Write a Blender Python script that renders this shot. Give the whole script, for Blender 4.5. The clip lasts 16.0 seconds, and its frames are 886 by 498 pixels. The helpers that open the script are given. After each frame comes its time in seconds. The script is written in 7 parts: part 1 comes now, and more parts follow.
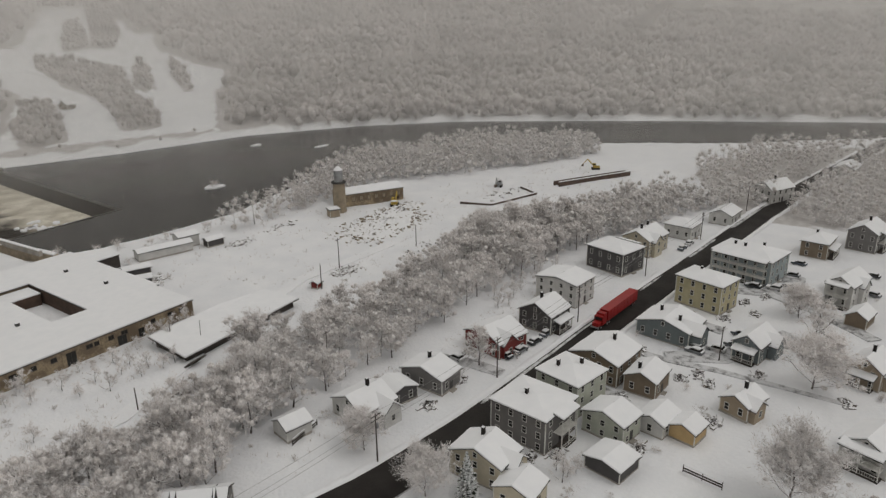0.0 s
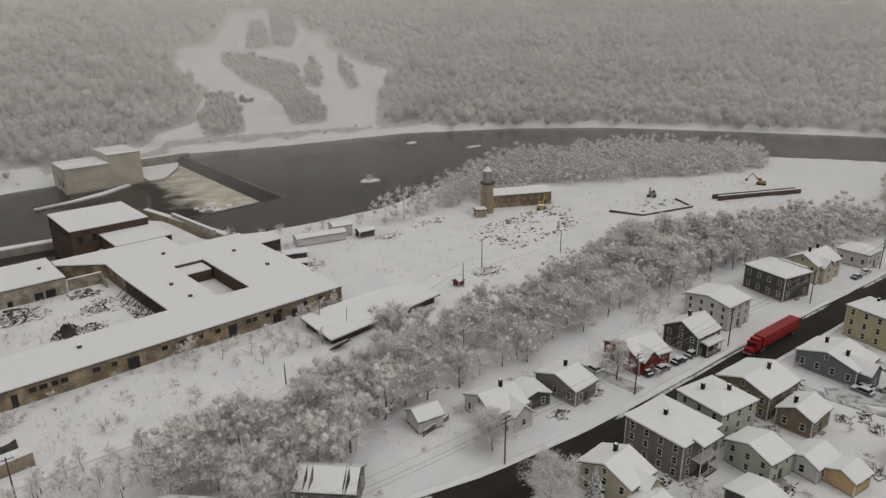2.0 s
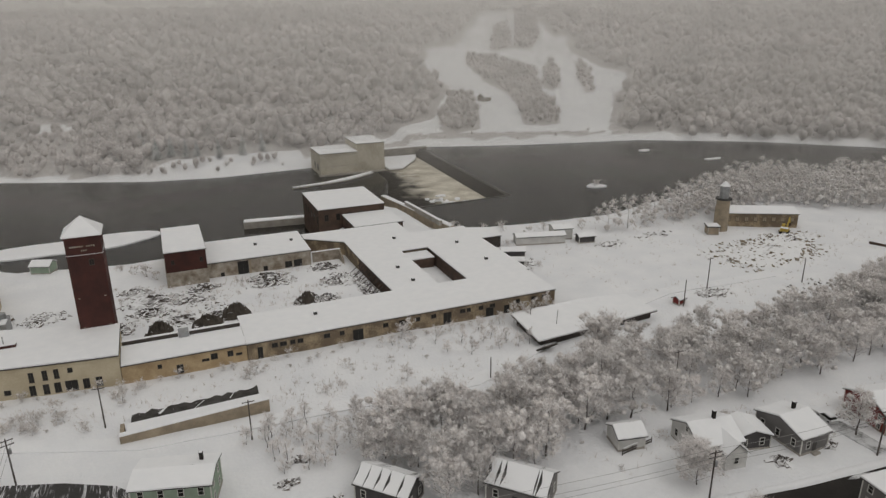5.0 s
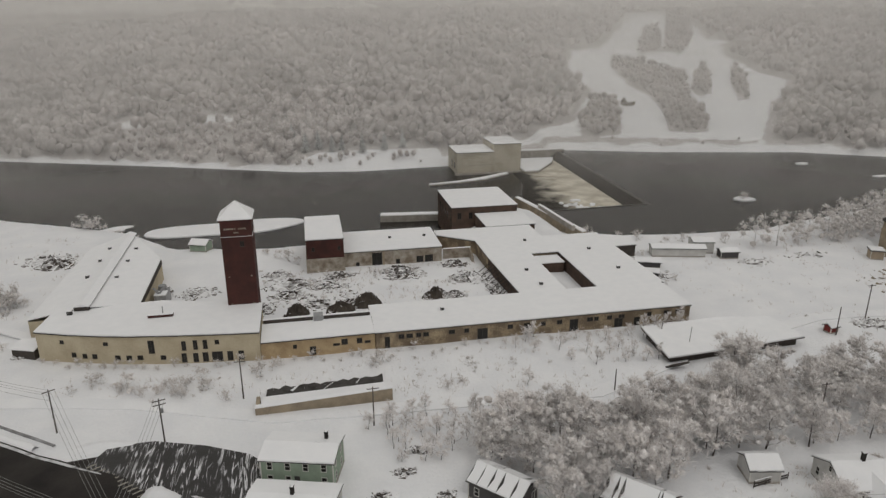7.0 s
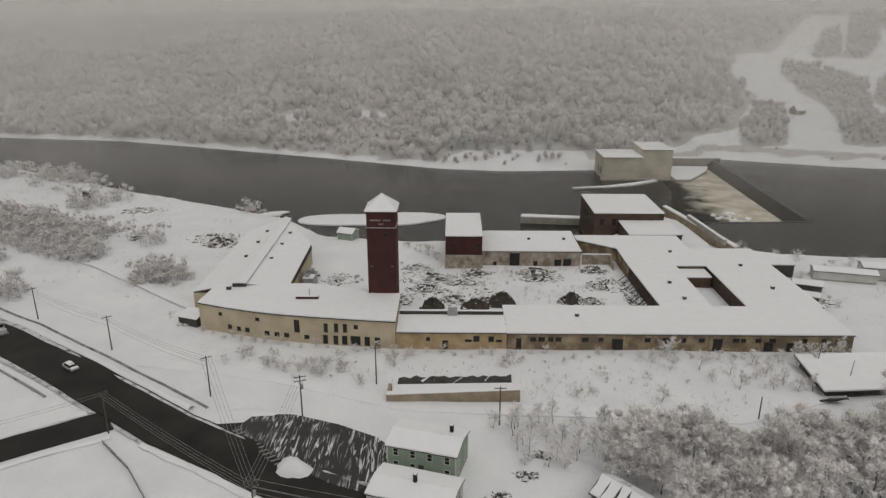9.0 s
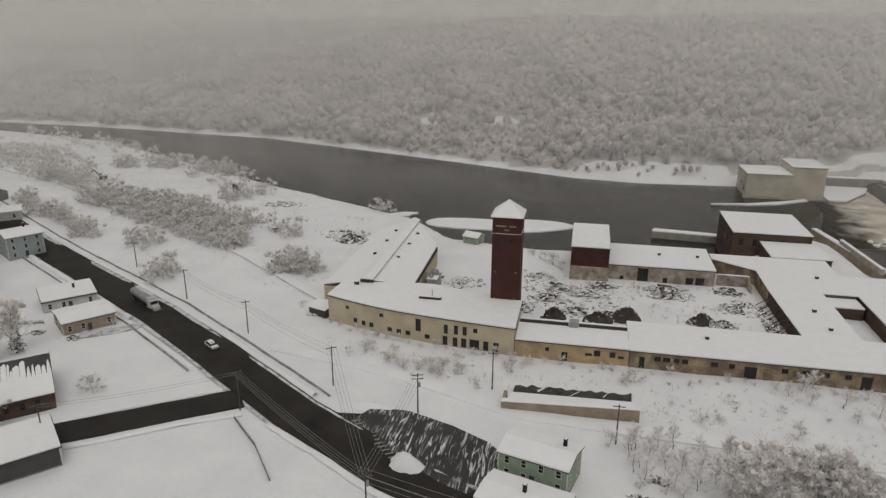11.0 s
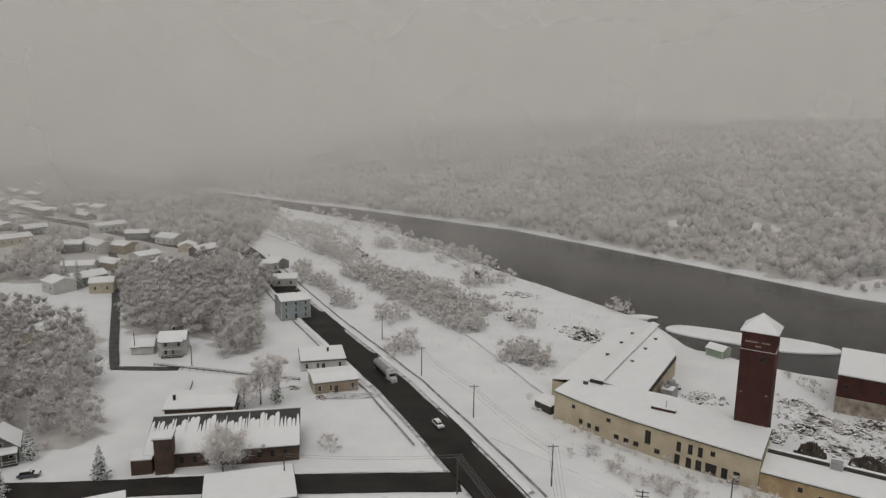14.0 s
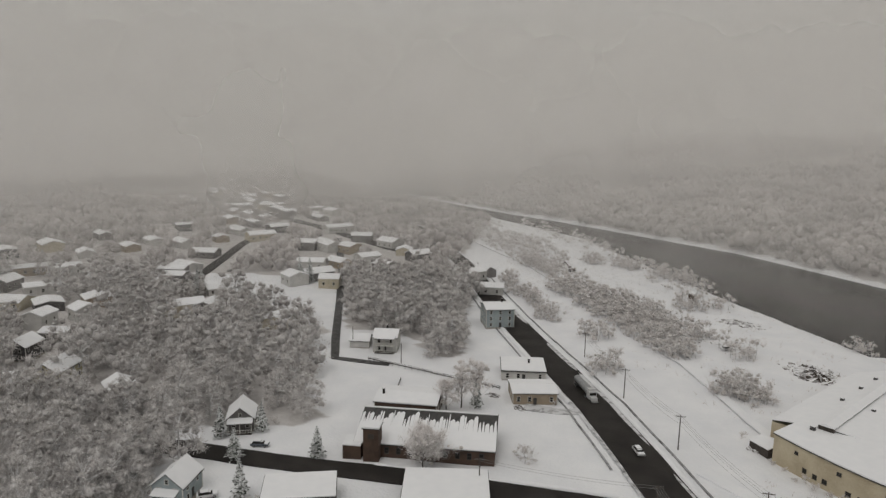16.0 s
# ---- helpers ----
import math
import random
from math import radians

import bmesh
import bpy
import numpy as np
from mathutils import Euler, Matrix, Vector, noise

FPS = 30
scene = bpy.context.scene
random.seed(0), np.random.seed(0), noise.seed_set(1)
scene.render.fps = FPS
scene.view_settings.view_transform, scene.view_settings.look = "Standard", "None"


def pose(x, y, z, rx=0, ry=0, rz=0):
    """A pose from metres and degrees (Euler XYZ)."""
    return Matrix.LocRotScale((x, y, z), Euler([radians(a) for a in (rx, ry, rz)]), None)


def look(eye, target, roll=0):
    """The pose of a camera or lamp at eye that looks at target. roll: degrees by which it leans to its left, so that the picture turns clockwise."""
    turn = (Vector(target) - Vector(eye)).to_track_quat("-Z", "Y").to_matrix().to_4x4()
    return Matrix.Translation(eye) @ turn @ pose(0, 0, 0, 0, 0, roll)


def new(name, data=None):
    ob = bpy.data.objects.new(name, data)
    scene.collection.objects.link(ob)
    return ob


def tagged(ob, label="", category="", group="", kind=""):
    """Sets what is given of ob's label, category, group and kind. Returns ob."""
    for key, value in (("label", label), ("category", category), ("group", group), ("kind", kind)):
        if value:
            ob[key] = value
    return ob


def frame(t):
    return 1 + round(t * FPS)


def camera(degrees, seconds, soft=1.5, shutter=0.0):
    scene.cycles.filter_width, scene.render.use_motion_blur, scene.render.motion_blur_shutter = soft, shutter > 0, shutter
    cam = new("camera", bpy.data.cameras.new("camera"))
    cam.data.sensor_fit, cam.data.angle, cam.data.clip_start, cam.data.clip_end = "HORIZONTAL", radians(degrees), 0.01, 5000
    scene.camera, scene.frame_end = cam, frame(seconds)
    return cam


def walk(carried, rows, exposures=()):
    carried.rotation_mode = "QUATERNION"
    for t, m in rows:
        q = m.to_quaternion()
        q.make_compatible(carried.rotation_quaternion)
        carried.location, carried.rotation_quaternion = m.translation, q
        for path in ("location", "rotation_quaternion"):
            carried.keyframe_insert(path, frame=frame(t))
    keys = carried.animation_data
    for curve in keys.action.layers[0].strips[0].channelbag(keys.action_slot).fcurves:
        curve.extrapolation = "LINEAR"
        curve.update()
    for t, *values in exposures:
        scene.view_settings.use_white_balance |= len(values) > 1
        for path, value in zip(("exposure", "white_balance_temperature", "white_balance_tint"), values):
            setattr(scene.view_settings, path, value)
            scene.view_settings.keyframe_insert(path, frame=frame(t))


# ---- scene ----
# A drone hovers 80 m over the street and turns: seconds, yaw, pitch, roll in degrees.
cam = camera(65.5, 16.0, 1.35)
EYE = Vector((0.0, 0.0, 80.0))
TURNS = [
    (0, -54.37, -19.72, -0.70),
    (0.5, -48.65, -19.56, -0.65),
    (1, -46.60, -19.52, -0.66),
    (1.5, -44.61, -19.46, -0.60),
    (2, -41.76, -19.39, -0.53),
    (2.5, -38.54, -19.33, -0.50),
    (3, -30.32, -19.19, -0.34),
    (3.5, -28.53, -19.16, -0.25),
    (6, -17.16, -18.96, -0.37),
    (6.5, -14.75, -18.93, -0.24),
    (7, -11.33, -18.92, -0.19),
    (7.5, -7.10, -18.90, -0.14),
    (8, -4.64, -18.89, -0.06),
    (8.5, -1.74, -18.88, -0.03),
    (9, 0.77, -18.88, 0.07),
    (10.4, 8.20, -18.78, 0.20),
    (11.5, 14.76, -17.60, 0.36),
    (12, 17.88, -16.33, 0.43),
    (12.5, 20.85, -15.14, 0.49),
    (13, 25.39, -13.31, 0.60),
    (13.5, 29.02, -11.85, 0.62),
    (14, 31.81, -10.75, 0.83),
    (14.5, 34.80, -9.83, 0.90),
    (15, 37.28, -9.89, 0.97),
    (15.5, 43.91, -9.94, 1.10),
    (16, 49.24, -9.98, 1.16),
]


def aim(yaw, pitch):
    a, b = radians(yaw), radians(pitch)
    return EYE + 100 * Vector((-math.sin(a) * math.cos(b), math.cos(a) * math.cos(b), math.sin(b)))


walk(cam, [(t, look(EYE, aim(yaw, pitch), roll)) for t, yaw, pitch, roll in TURNS])

# ---- light: low overcast over a snowed-in valley ----
world = bpy.data.worlds.new("overcast")
scene.world = world
world.use_nodes = True
wn, wl = world.node_tree.nodes, world.node_tree.links
wn.clear()
w_out, w_bg = wn.new("ShaderNodeOutputWorld"), wn.new("ShaderNodeBackground")
w_sky = wn.new("ShaderNodeTexSky")
w_sky.sky_type, w_sky.sun_disc = "NISHITA", False
w_sky.sun_elevation, w_sky.sun_rotation = radians(38), radians(200)
w_co, w_sep = wn.new("ShaderNodeTexCoord"), wn.new("ShaderNodeSeparateXYZ")
w_ramp, w_mix = wn.new("ShaderNodeValToRGB"), wn.new("ShaderNodeMix")
w_ramp.color_ramp.elements[0].color = (4.1, 3.95, 3.68, 1)
w_ramp.color_ramp.elements[1].color = (6.0, 5.88, 5.55, 1)
w_mix.data_type = "RGBA"
w_mix.inputs[0].default_value = 0.93
wl.new(w_co.outputs["Generated"], w_sep.inputs[0])
wl.new(w_sep.outputs["Z"], w_ramp.inputs[0])
wl.new(w_sky.outputs[0], w_mix.inputs[6])
wl.new(w_ramp.outputs[0], w_mix.inputs[7])
wl.new(w_mix.outputs[2], w_bg.inputs[0])
wl.new(w_bg.outputs[0], w_out.inputs[0])
w_bg.inputs[1].default_value = 0.097
sun = new("sun", bpy.data.lights.new("sun", "SUN"))
sun.data.energy, sun.data.angle, sun.data.color = 0.5, radians(30), (1.0, 0.96, 0.92)
sun.matrix_world = look((0, 0, 300), (-60, 190, 0))
scene.view_settings.exposure = 0.0


# ---- materials ----
def material(name, base, dark=None, scale=1.0, rough=0.7, bump=0.2, metal=0.0, amount=0.5, fine=12.0, spec=0.3, island=0.0):
    """A surface with two scales of variation between base and dark, and fine relief. scale: patches per metre."""
    m = bpy.data.materials.new(name)
    m.use_nodes = True
    n, l = m.node_tree.nodes, m.node_tree.links
    b = n["Principled BSDF"]
    b.inputs["Roughness"].default_value, b.inputs["Metallic"].default_value = rough, metal
    b.inputs["Specular IOR Level"].default_value = spec
    co = n.new("ShaderNodeTexCoord")
    big, small = n.new("ShaderNodeTexNoise"), n.new("ShaderNodeTexNoise")
    big.inputs["Scale"].default_value, small.inputs["Scale"].default_value = scale, scale * fine
    big.inputs["Detail"].default_value, small.inputs["Detail"].default_value = 5, 3
    add = n.new("ShaderNodeMath")
    add.operation = "MULTIPLY_ADD"
    ramp, mix = n.new("ShaderNodeMapRange"), n.new("ShaderNodeMix")
    mix.data_type = "RGBA"
    ramp.inputs["From Min"].default_value, ramp.inputs["From Max"].default_value = 0.42, 0.85
    ramp.inputs["To Max"].default_value = amount * 2
    l.new(co.outputs["Object"], big.inputs["Vector"])
    l.new(co.outputs["Object"], small.inputs["Vector"])
    l.new(small.outputs["Fac"], add.inputs[0])
    add.inputs[1].default_value = 0.35
    l.new(big.outputs["Fac"], add.inputs[2])
    l.new(add.outputs[0], ramp.inputs["Value"])
    l.new(ramp.outputs[0], mix.inputs[0])
    mix.inputs[6].default_value = (*base, 1)
    dark = dark or tuple(0.6 * c for c in base)
    mix.inputs[7].default_value = (*dark, 1)
    out = mix.outputs[2]
    if island:
        geo, hsv, rng = n.new("ShaderNodeNewGeometry"), n.new("ShaderNodeHueSaturation"), n.new("ShaderNodeMapRange")
        rng.inputs["To Min"].default_value, rng.inputs["To Max"].default_value = 1 - island, 1 + island
        l.new(geo.outputs["Random Per Island"], rng.inputs["Value"])
        l.new(rng.outputs[0], hsv.inputs["Value"])
        l.new(out, hsv.inputs["Color"])
        out = hsv.outputs[0]
    l.new(out, b.inputs["Base Color"])
    if bump:
        bp = n.new("ShaderNodeBump")
        bp.inputs["Strength"].default_value, bp.inputs["Distance"].default_value = bump, 0.3 / scale
        l.new(add.outputs[0], bp.inputs["Height"])
        l.new(bp.outputs[0], b.inputs["Normal"])
    return m


def snowed(name, base, dark, scale=0.6, low=0.25, high=0.6, rough=0.85):
    """Bark or stone that carries snow on whatever faces the sky."""
    m = material(name, base, dark, scale, rough, 0.3)
    n, l = m.node_tree.nodes, m.node_tree.links
    b = n["Principled BSDF"]
    geo, sep, rng, mix = n.new("ShaderNodeNewGeometry"), n.new("ShaderNodeSeparateXYZ"), n.new("ShaderNodeMapRange"), n.new("ShaderNodeMix")
    mix.data_type = "RGBA"
    rng.inputs["From Min"].default_value, rng.inputs["From Max"].default_value = low, high
    old = b.inputs["Base Color"].links[0].from_socket
    l.new(geo.outputs["Normal"], sep.inputs[0])
    l.new(sep.outputs["Z"], rng.inputs["Value"])
    l.new(rng.outputs[0], mix.inputs[0])
    l.new(old, mix.inputs[6])
    mix.inputs[7].default_value = (0.8, 0.8, 0.81, 1)
    l.new(mix.outputs[2], b.inputs["Base Color"])
    return m


def frosted(name, frost, wood, share, rough=0.9, patches=0.0, mottle=0.0):
    """Twigs, each of its own shade between rime and bare wood."""
    m = bpy.data.materials.new(name)
    m.use_nodes = True
    n, l = m.node_tree.nodes, m.node_tree.links
    b = n["Principled BSDF"]
    b.inputs["Roughness"].default_value, b.inputs["Specular IOR Level"].default_value = rough, 0.1
    geo, ramp = n.new("ShaderNodeNewGeometry"), n.new("ShaderNodeValToRGB")
    e = ramp.color_ramp.elements
    e[0].position, e[0].color = max(0.0, 1 - share - 0.25), (*wood, 1)
    e[1].position, e[1].color = min(1.0, 1 - share + 0.3), (*frost, 1)
    l.new(geo.outputs["Random Per Island"], ramp.inputs[0])
    info, hsv, rng = n.new("ShaderNodeObjectInfo"), n.new("ShaderNodeHueSaturation"), n.new("ShaderNodeMapRange")
    rng.inputs["To Min"].default_value, rng.inputs["To Max"].default_value = 0.88, 1.08
    l.new(info.outputs["Random"], rng.inputs["Value"])
    l.new(rng.outputs[0], hsv.inputs["Value"])
    l.new(ramp.outputs[0], hsv.inputs["Color"])
    l.new(hsv.outputs[0], b.inputs["Base Color"])
    if patches:
        # stands of other kinds, with more or less rime
        co, nz, pr, h2 = n.new("ShaderNodeTexCoord"), n.new("ShaderNodeTexNoise"), n.new("ShaderNodeMapRange"), n.new("ShaderNodeHueSaturation")
        nz.inputs["Scale"].default_value, nz.inputs["Detail"].default_value = 0.022, 4
        pr.inputs["From Min"].default_value, pr.inputs["From Max"].default_value = 0.32, 0.66
        pr.inputs["To Min"].default_value, pr.inputs["To Max"].default_value = 1 - patches, 1 + 0.6 * patches
        l.new(co.outputs["Object"], nz.inputs["Vector"])
        l.new(nz.outputs["Fac"], pr.inputs["Value"])
        l.new(pr.outputs[0], h2.inputs["Value"])
        l.new(hsv.outputs[0], h2.inputs["Color"])
        l.new(h2.outputs[0], b.inputs["Base Color"])
    if mottle:
        # rime and dark twigs mingled within the mass
        co, nz, pr, h3, bump = (n.new("ShaderNode" + k) for k in ("TexCoord", "TexNoise", "MapRange", "HueSaturation", "Bump"))
        nz.inputs["Scale"].default_value, nz.inputs["Detail"].default_value, nz.inputs["Roughness"].default_value = mottle, 5, 0.75
        pr.inputs["From Min"].default_value, pr.inputs["From Max"].default_value = 0.36, 0.64
        pr.inputs["To Min"].default_value, pr.inputs["To Max"].default_value = 0.6, 1.15
        bump.inputs["Strength"].default_value, bump.inputs["Distance"].default_value = 1.0, 0.5 / mottle
        l.new(co.outputs["Object"], nz.inputs["Vector"])
        l.new(nz.outputs["Fac"], pr.inputs["Value"])
        l.new(nz.outputs["Fac"], bump.inputs["Height"])
        l.new(pr.outputs[0], h3.inputs["Value"])
        l.new(b.inputs["Base Color"].links[0].from_socket, h3.inputs["Color"])
        l.new(h3.outputs[0], b.inputs["Base Color"])
        l.new(bump.outputs[0], b.inputs["Normal"])
    return m


SNOW = material("snow", (0.84, 0.84, 0.85), (0.72, 0.73, 0.76), 0.12, 0.65, 0.25, amount=0.25, fine=14)
ROOF_SNOW = material("roof_snow", (0.85, 0.85, 0.86), (0.76, 0.77, 0.79), 0.4, 0.65, 0.15, amount=0.25)
ASPHALT = material("wet_asphalt", (0.019, 0.017, 0.016), (0.038, 0.034, 0.031), 0.15, 0.6, 0.1, spec=0.1, fine=20)
SLUSH = material("slush", (0.06, 0.056, 0.052), (0.62, 0.62, 0.63), 0.5, 0.6, 0.4, amount=0.75, fine=6)
LANE_WET = material("wet_lane", (0.028, 0.026, 0.024), (0.2, 0.2, 0.2), 0.6, 0.6, 0.3, amount=0.2, fine=6)
GROUND_DARK = material("dark_strip_surface", (0.03, 0.027, 0.024), (0.1, 0.095, 0.09), 0.5, 0.9, 0.5, amount=0.35)
WATER = material("dark_river_water", (0.016, 0.0145, 0.013), (0.024, 0.021, 0.018), 0.02, 0.26, 0.04, spec=0.3)
FOAM = material("tan_white_foam", (0.72, 0.68, 0.59), (0.36, 0.32, 0.25), 0.12, 0.6, 0.6, amount=0.4, fine=7)
FALL = material("dam_overflow", (0.022, 0.018, 0.014), (0.05, 0.042, 0.033), 0.3, 0.3, 0.1)
BUFF = material("buff_painted_brick", (0.47, 0.38, 0.25), (0.17, 0.13, 0.09), 0.25, 0.85, 0.35, amount=0.7, fine=9)
WARM_BUFF = material("tan_painted_brick", (0.54, 0.42, 0.26), (0.3, 0.21, 0.12), 0.3, 0.85, 0.3, amount=0.45, fine=12)
CREAM = material("cream_render", (0.56, 0.5, 0.37), (0.4, 0.33, 0.23), 0.22, 0.85, 0.2, amount=0.4)
PALE_CONCRETE = material("pale_concrete", (0.6, 0.56, 0.47), (0.4, 0.36, 0.28), 0.12, 0.85, 0.25, amount=0.45)
RED_BRICK = material("dark_red_brick", (0.085, 0.031, 0.025), (0.05, 0.022, 0.019), 0.4, 0.85, 0.3, fine=25)
BROWN_BRICK = material("brown_brick", (0.12, 0.078, 0.058), (0.065, 0.045, 0.035), 0.4, 0.85, 0.3, fine=25)
SOOT = material("sooty_brick", (0.035, 0.028, 0.025), (0.02, 0.018, 0.017), 0.5, 0.9, 0.3)
OLD_WALL = material("peeling_whitewash", (0.5, 0.46, 0.4), (0.2, 0.16, 0.12), 0.5, 0.85, 0.4, amount=0.5)
CONCRETE = material("concrete", (0.42, 0.39, 0.35), (0.28, 0.26, 0.23), 0.4, 0.85, 0.25)
TAN_CONCRETE = material("stained_concrete", (0.4, 0.33, 0.24), (0.24, 0.2, 0.15), 0.4, 0.85, 0.3)
WOOD_DARK = material("dark_weathered_wood", (0.09, 0.075, 0.065), (0.05, 0.045, 0.04), 1.0, 0.85, 0.3)
POLE_WOOD = material("utility_pole_wood", (0.12, 0.1, 0.085), (0.07, 0.06, 0.055), 1.0, 0.85, 0.3)
GLASS = material("dark_window_glass", (0.018, 0.018, 0.018), (0.035, 0.033, 0.03), 0.8, 0.2, 0.0, spec=0.25)
WHITE_TRIM = material("white_trim_paint", (0.72, 0.71, 0.68), (0.55, 0.54, 0.5), 0.8, 0.6, 0.05)
DARK_TRIM = material("dark_eave_board", (0.08, 0.075, 0.07), (0.05, 0.05, 0.05), 1.0, 0.7, 0.05)
RUST = material("rusty_scrap", (0.13, 0.085, 0.06), (0.06, 0.045, 0.04), 1.2, 0.8, 0.4, island=0.5)
RUBBER = material("tyre_rubber", (0.03, 0.03, 0.03), None, 1.0, 0.8, 0.1)
METAL = material("galvanised_metal", (0.4, 0.41, 0.42), (0.28, 0.28, 0.28), 0.8, 0.5, 0.05, metal=0.5)
RUBBLE_MASS = snowed("snowy_rubble_mass", (0.1, 0.08, 0.065), (0.04, 0.034, 0.03), 0.9, 0.4, 0.85)
TRODDEN = material("trodden_wet_path", (0.07, 0.065, 0.06), (0.4, 0.4, 0.41), 0.35, 0.7, 0.3, amount=0.5)
RUBBLE = snowed("rubble", (0.2, 0.165, 0.13), (0.1, 0.085, 0.075), 0.8, 0.05, 0.55)
PALE_BARK = snowed("rime_coated_bark", (0.34, 0.31, 0.295), (0.2, 0.18, 0.17), 1.2, -0.4, 0.35)
BARK = snowed("snowy_bark", (0.11, 0.09, 0.08), (0.06, 0.05, 0.045), 1.2, 0.1, 0.5)
RIME = frosted("rime_twigs", (0.88, 0.855, 0.845), (0.5, 0.45, 0.425), 0.84)
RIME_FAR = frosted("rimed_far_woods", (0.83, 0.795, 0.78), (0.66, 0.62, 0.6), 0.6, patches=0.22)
PUFF = frosted("rimed_twig_mass", (0.84, 0.81, 0.795), (0.68, 0.64, 0.615), 0.55, mottle=2.2)
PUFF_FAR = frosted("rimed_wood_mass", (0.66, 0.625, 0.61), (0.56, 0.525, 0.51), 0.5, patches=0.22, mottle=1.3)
# darker copy of RIME for the western trees
RIME_DIM = frosted("dim_rime_twigs", (0.78, 0.76, 0.75), (0.46, 0.43, 0.415), 0.6)
# crown cores darker than their twigs: inner shade put into the colour
PUFF_DIM = frosted("shaded_crown_core", (0.64, 0.62, 0.61), (0.52, 0.495, 0.48), 0.5, mottle=2.0)
SHRUB = frosted("rime_shrub", (0.8, 0.77, 0.75), (0.36, 0.31, 0.28), 0.66)
NEEDLES = frosted("snowy_needles", (0.78, 0.79, 0.79), (0.07, 0.08, 0.065), 0.62)


def paint(name, c):
    return material(name, c, tuple(0.72 * v for v in c), 0.5, 0.75, 0.12, amount=0.4)


PAINTS = {
    "grey": paint("grey_clapboard", (0.2, 0.19, 0.185)),
    "pale green": paint("pale_green_clapboard", (0.5, 0.52, 0.44)),
    "brown": paint("brown_clapboard", (0.23, 0.18, 0.13)),
    "teal": paint("grey_blue_clapboard", (0.165, 0.19, 0.195)),
    "yellow": paint("pale_yellow_clapboard", (0.5, 0.45, 0.29)),
    "ochre": paint("ochre_boards", (0.55, 0.39, 0.2)),
    "white": paint("white_clapboard", (0.62, 0.61, 0.59)),
    "red": paint("barn_red_boards", (0.2, 0.036, 0.032)),
    "dark": paint("charcoal_clapboard", (0.09, 0.085, 0.085)),
    "cream": paint("cream_clapboard", (0.58, 0.52, 0.4)),
    "green": paint("sage_green_clapboard", (0.34, 0.42, 0.33)),
    "blue": paint("light_blue_clapboard", (0.36, 0.41, 0.42)),
    "tan": paint("tan_clapboard", (0.38, 0.31, 0.23)),
}


def ground_cover():
    """Open snow that gives way to twiggy undergrowth where the brush stands."""
    m = material("valley_ground", (0.84, 0.84, 0.85), (0.7, 0.71, 0.74), 0.1, 0.65, 0.3, amount=0.3, fine=14)
    n, l = m.node_tree.nodes, m.node_tree.links
    b = n["Principled BSDF"]
    at, co, nz, add, rng, twig, fine = (n.new("ShaderNode" + k) for k in ("Attribute", "TexCoord", "TexNoise", "Math", "MapRange", "Mix", "TexNoise"))
    mix = n.new("ShaderNodeMix")
    at.attribute_name, add.operation, mix.data_type, twig.data_type = "brush", "ADD", "RGBA", "RGBA"
    nz.inputs["Scale"].default_value, nz.inputs["Detail"].default_value = 0.25, 4
    fine.inputs["Scale"].default_value, fine.inputs["Detail"].default_value = 0.4, 6
    rng.inputs["From Min"].default_value, rng.inputs["From Max"].default_value = 0.75, 1.15
    twig.inputs[6].default_value, twig.inputs[7].default_value = (0.36, 0.335, 0.32, 1), (0.66, 0.64, 0.63, 1)
    l.new(co.outputs["Object"], nz.inputs["Vector"])
    l.new(co.outputs["Object"], fine.inputs["Vector"])
    l.new(at.outputs["Fac"], add.inputs[0])
    l.new(nz.outputs["Fac"], add.inputs[1])
    l.new(add.outputs[0], rng.inputs["Value"])
    l.new(fine.outputs["Fac"], twig.inputs[0])
    l.new(rng.outputs[0], mix.inputs[0])
    l.new(b.inputs["Base Color"].links[0].from_socket, mix.inputs[6])
    l.new(twig.outputs[2], mix.inputs[7])
    l.new(mix.outputs[2], b.inputs["Base Color"])
    return m


GROUND = ground_cover()


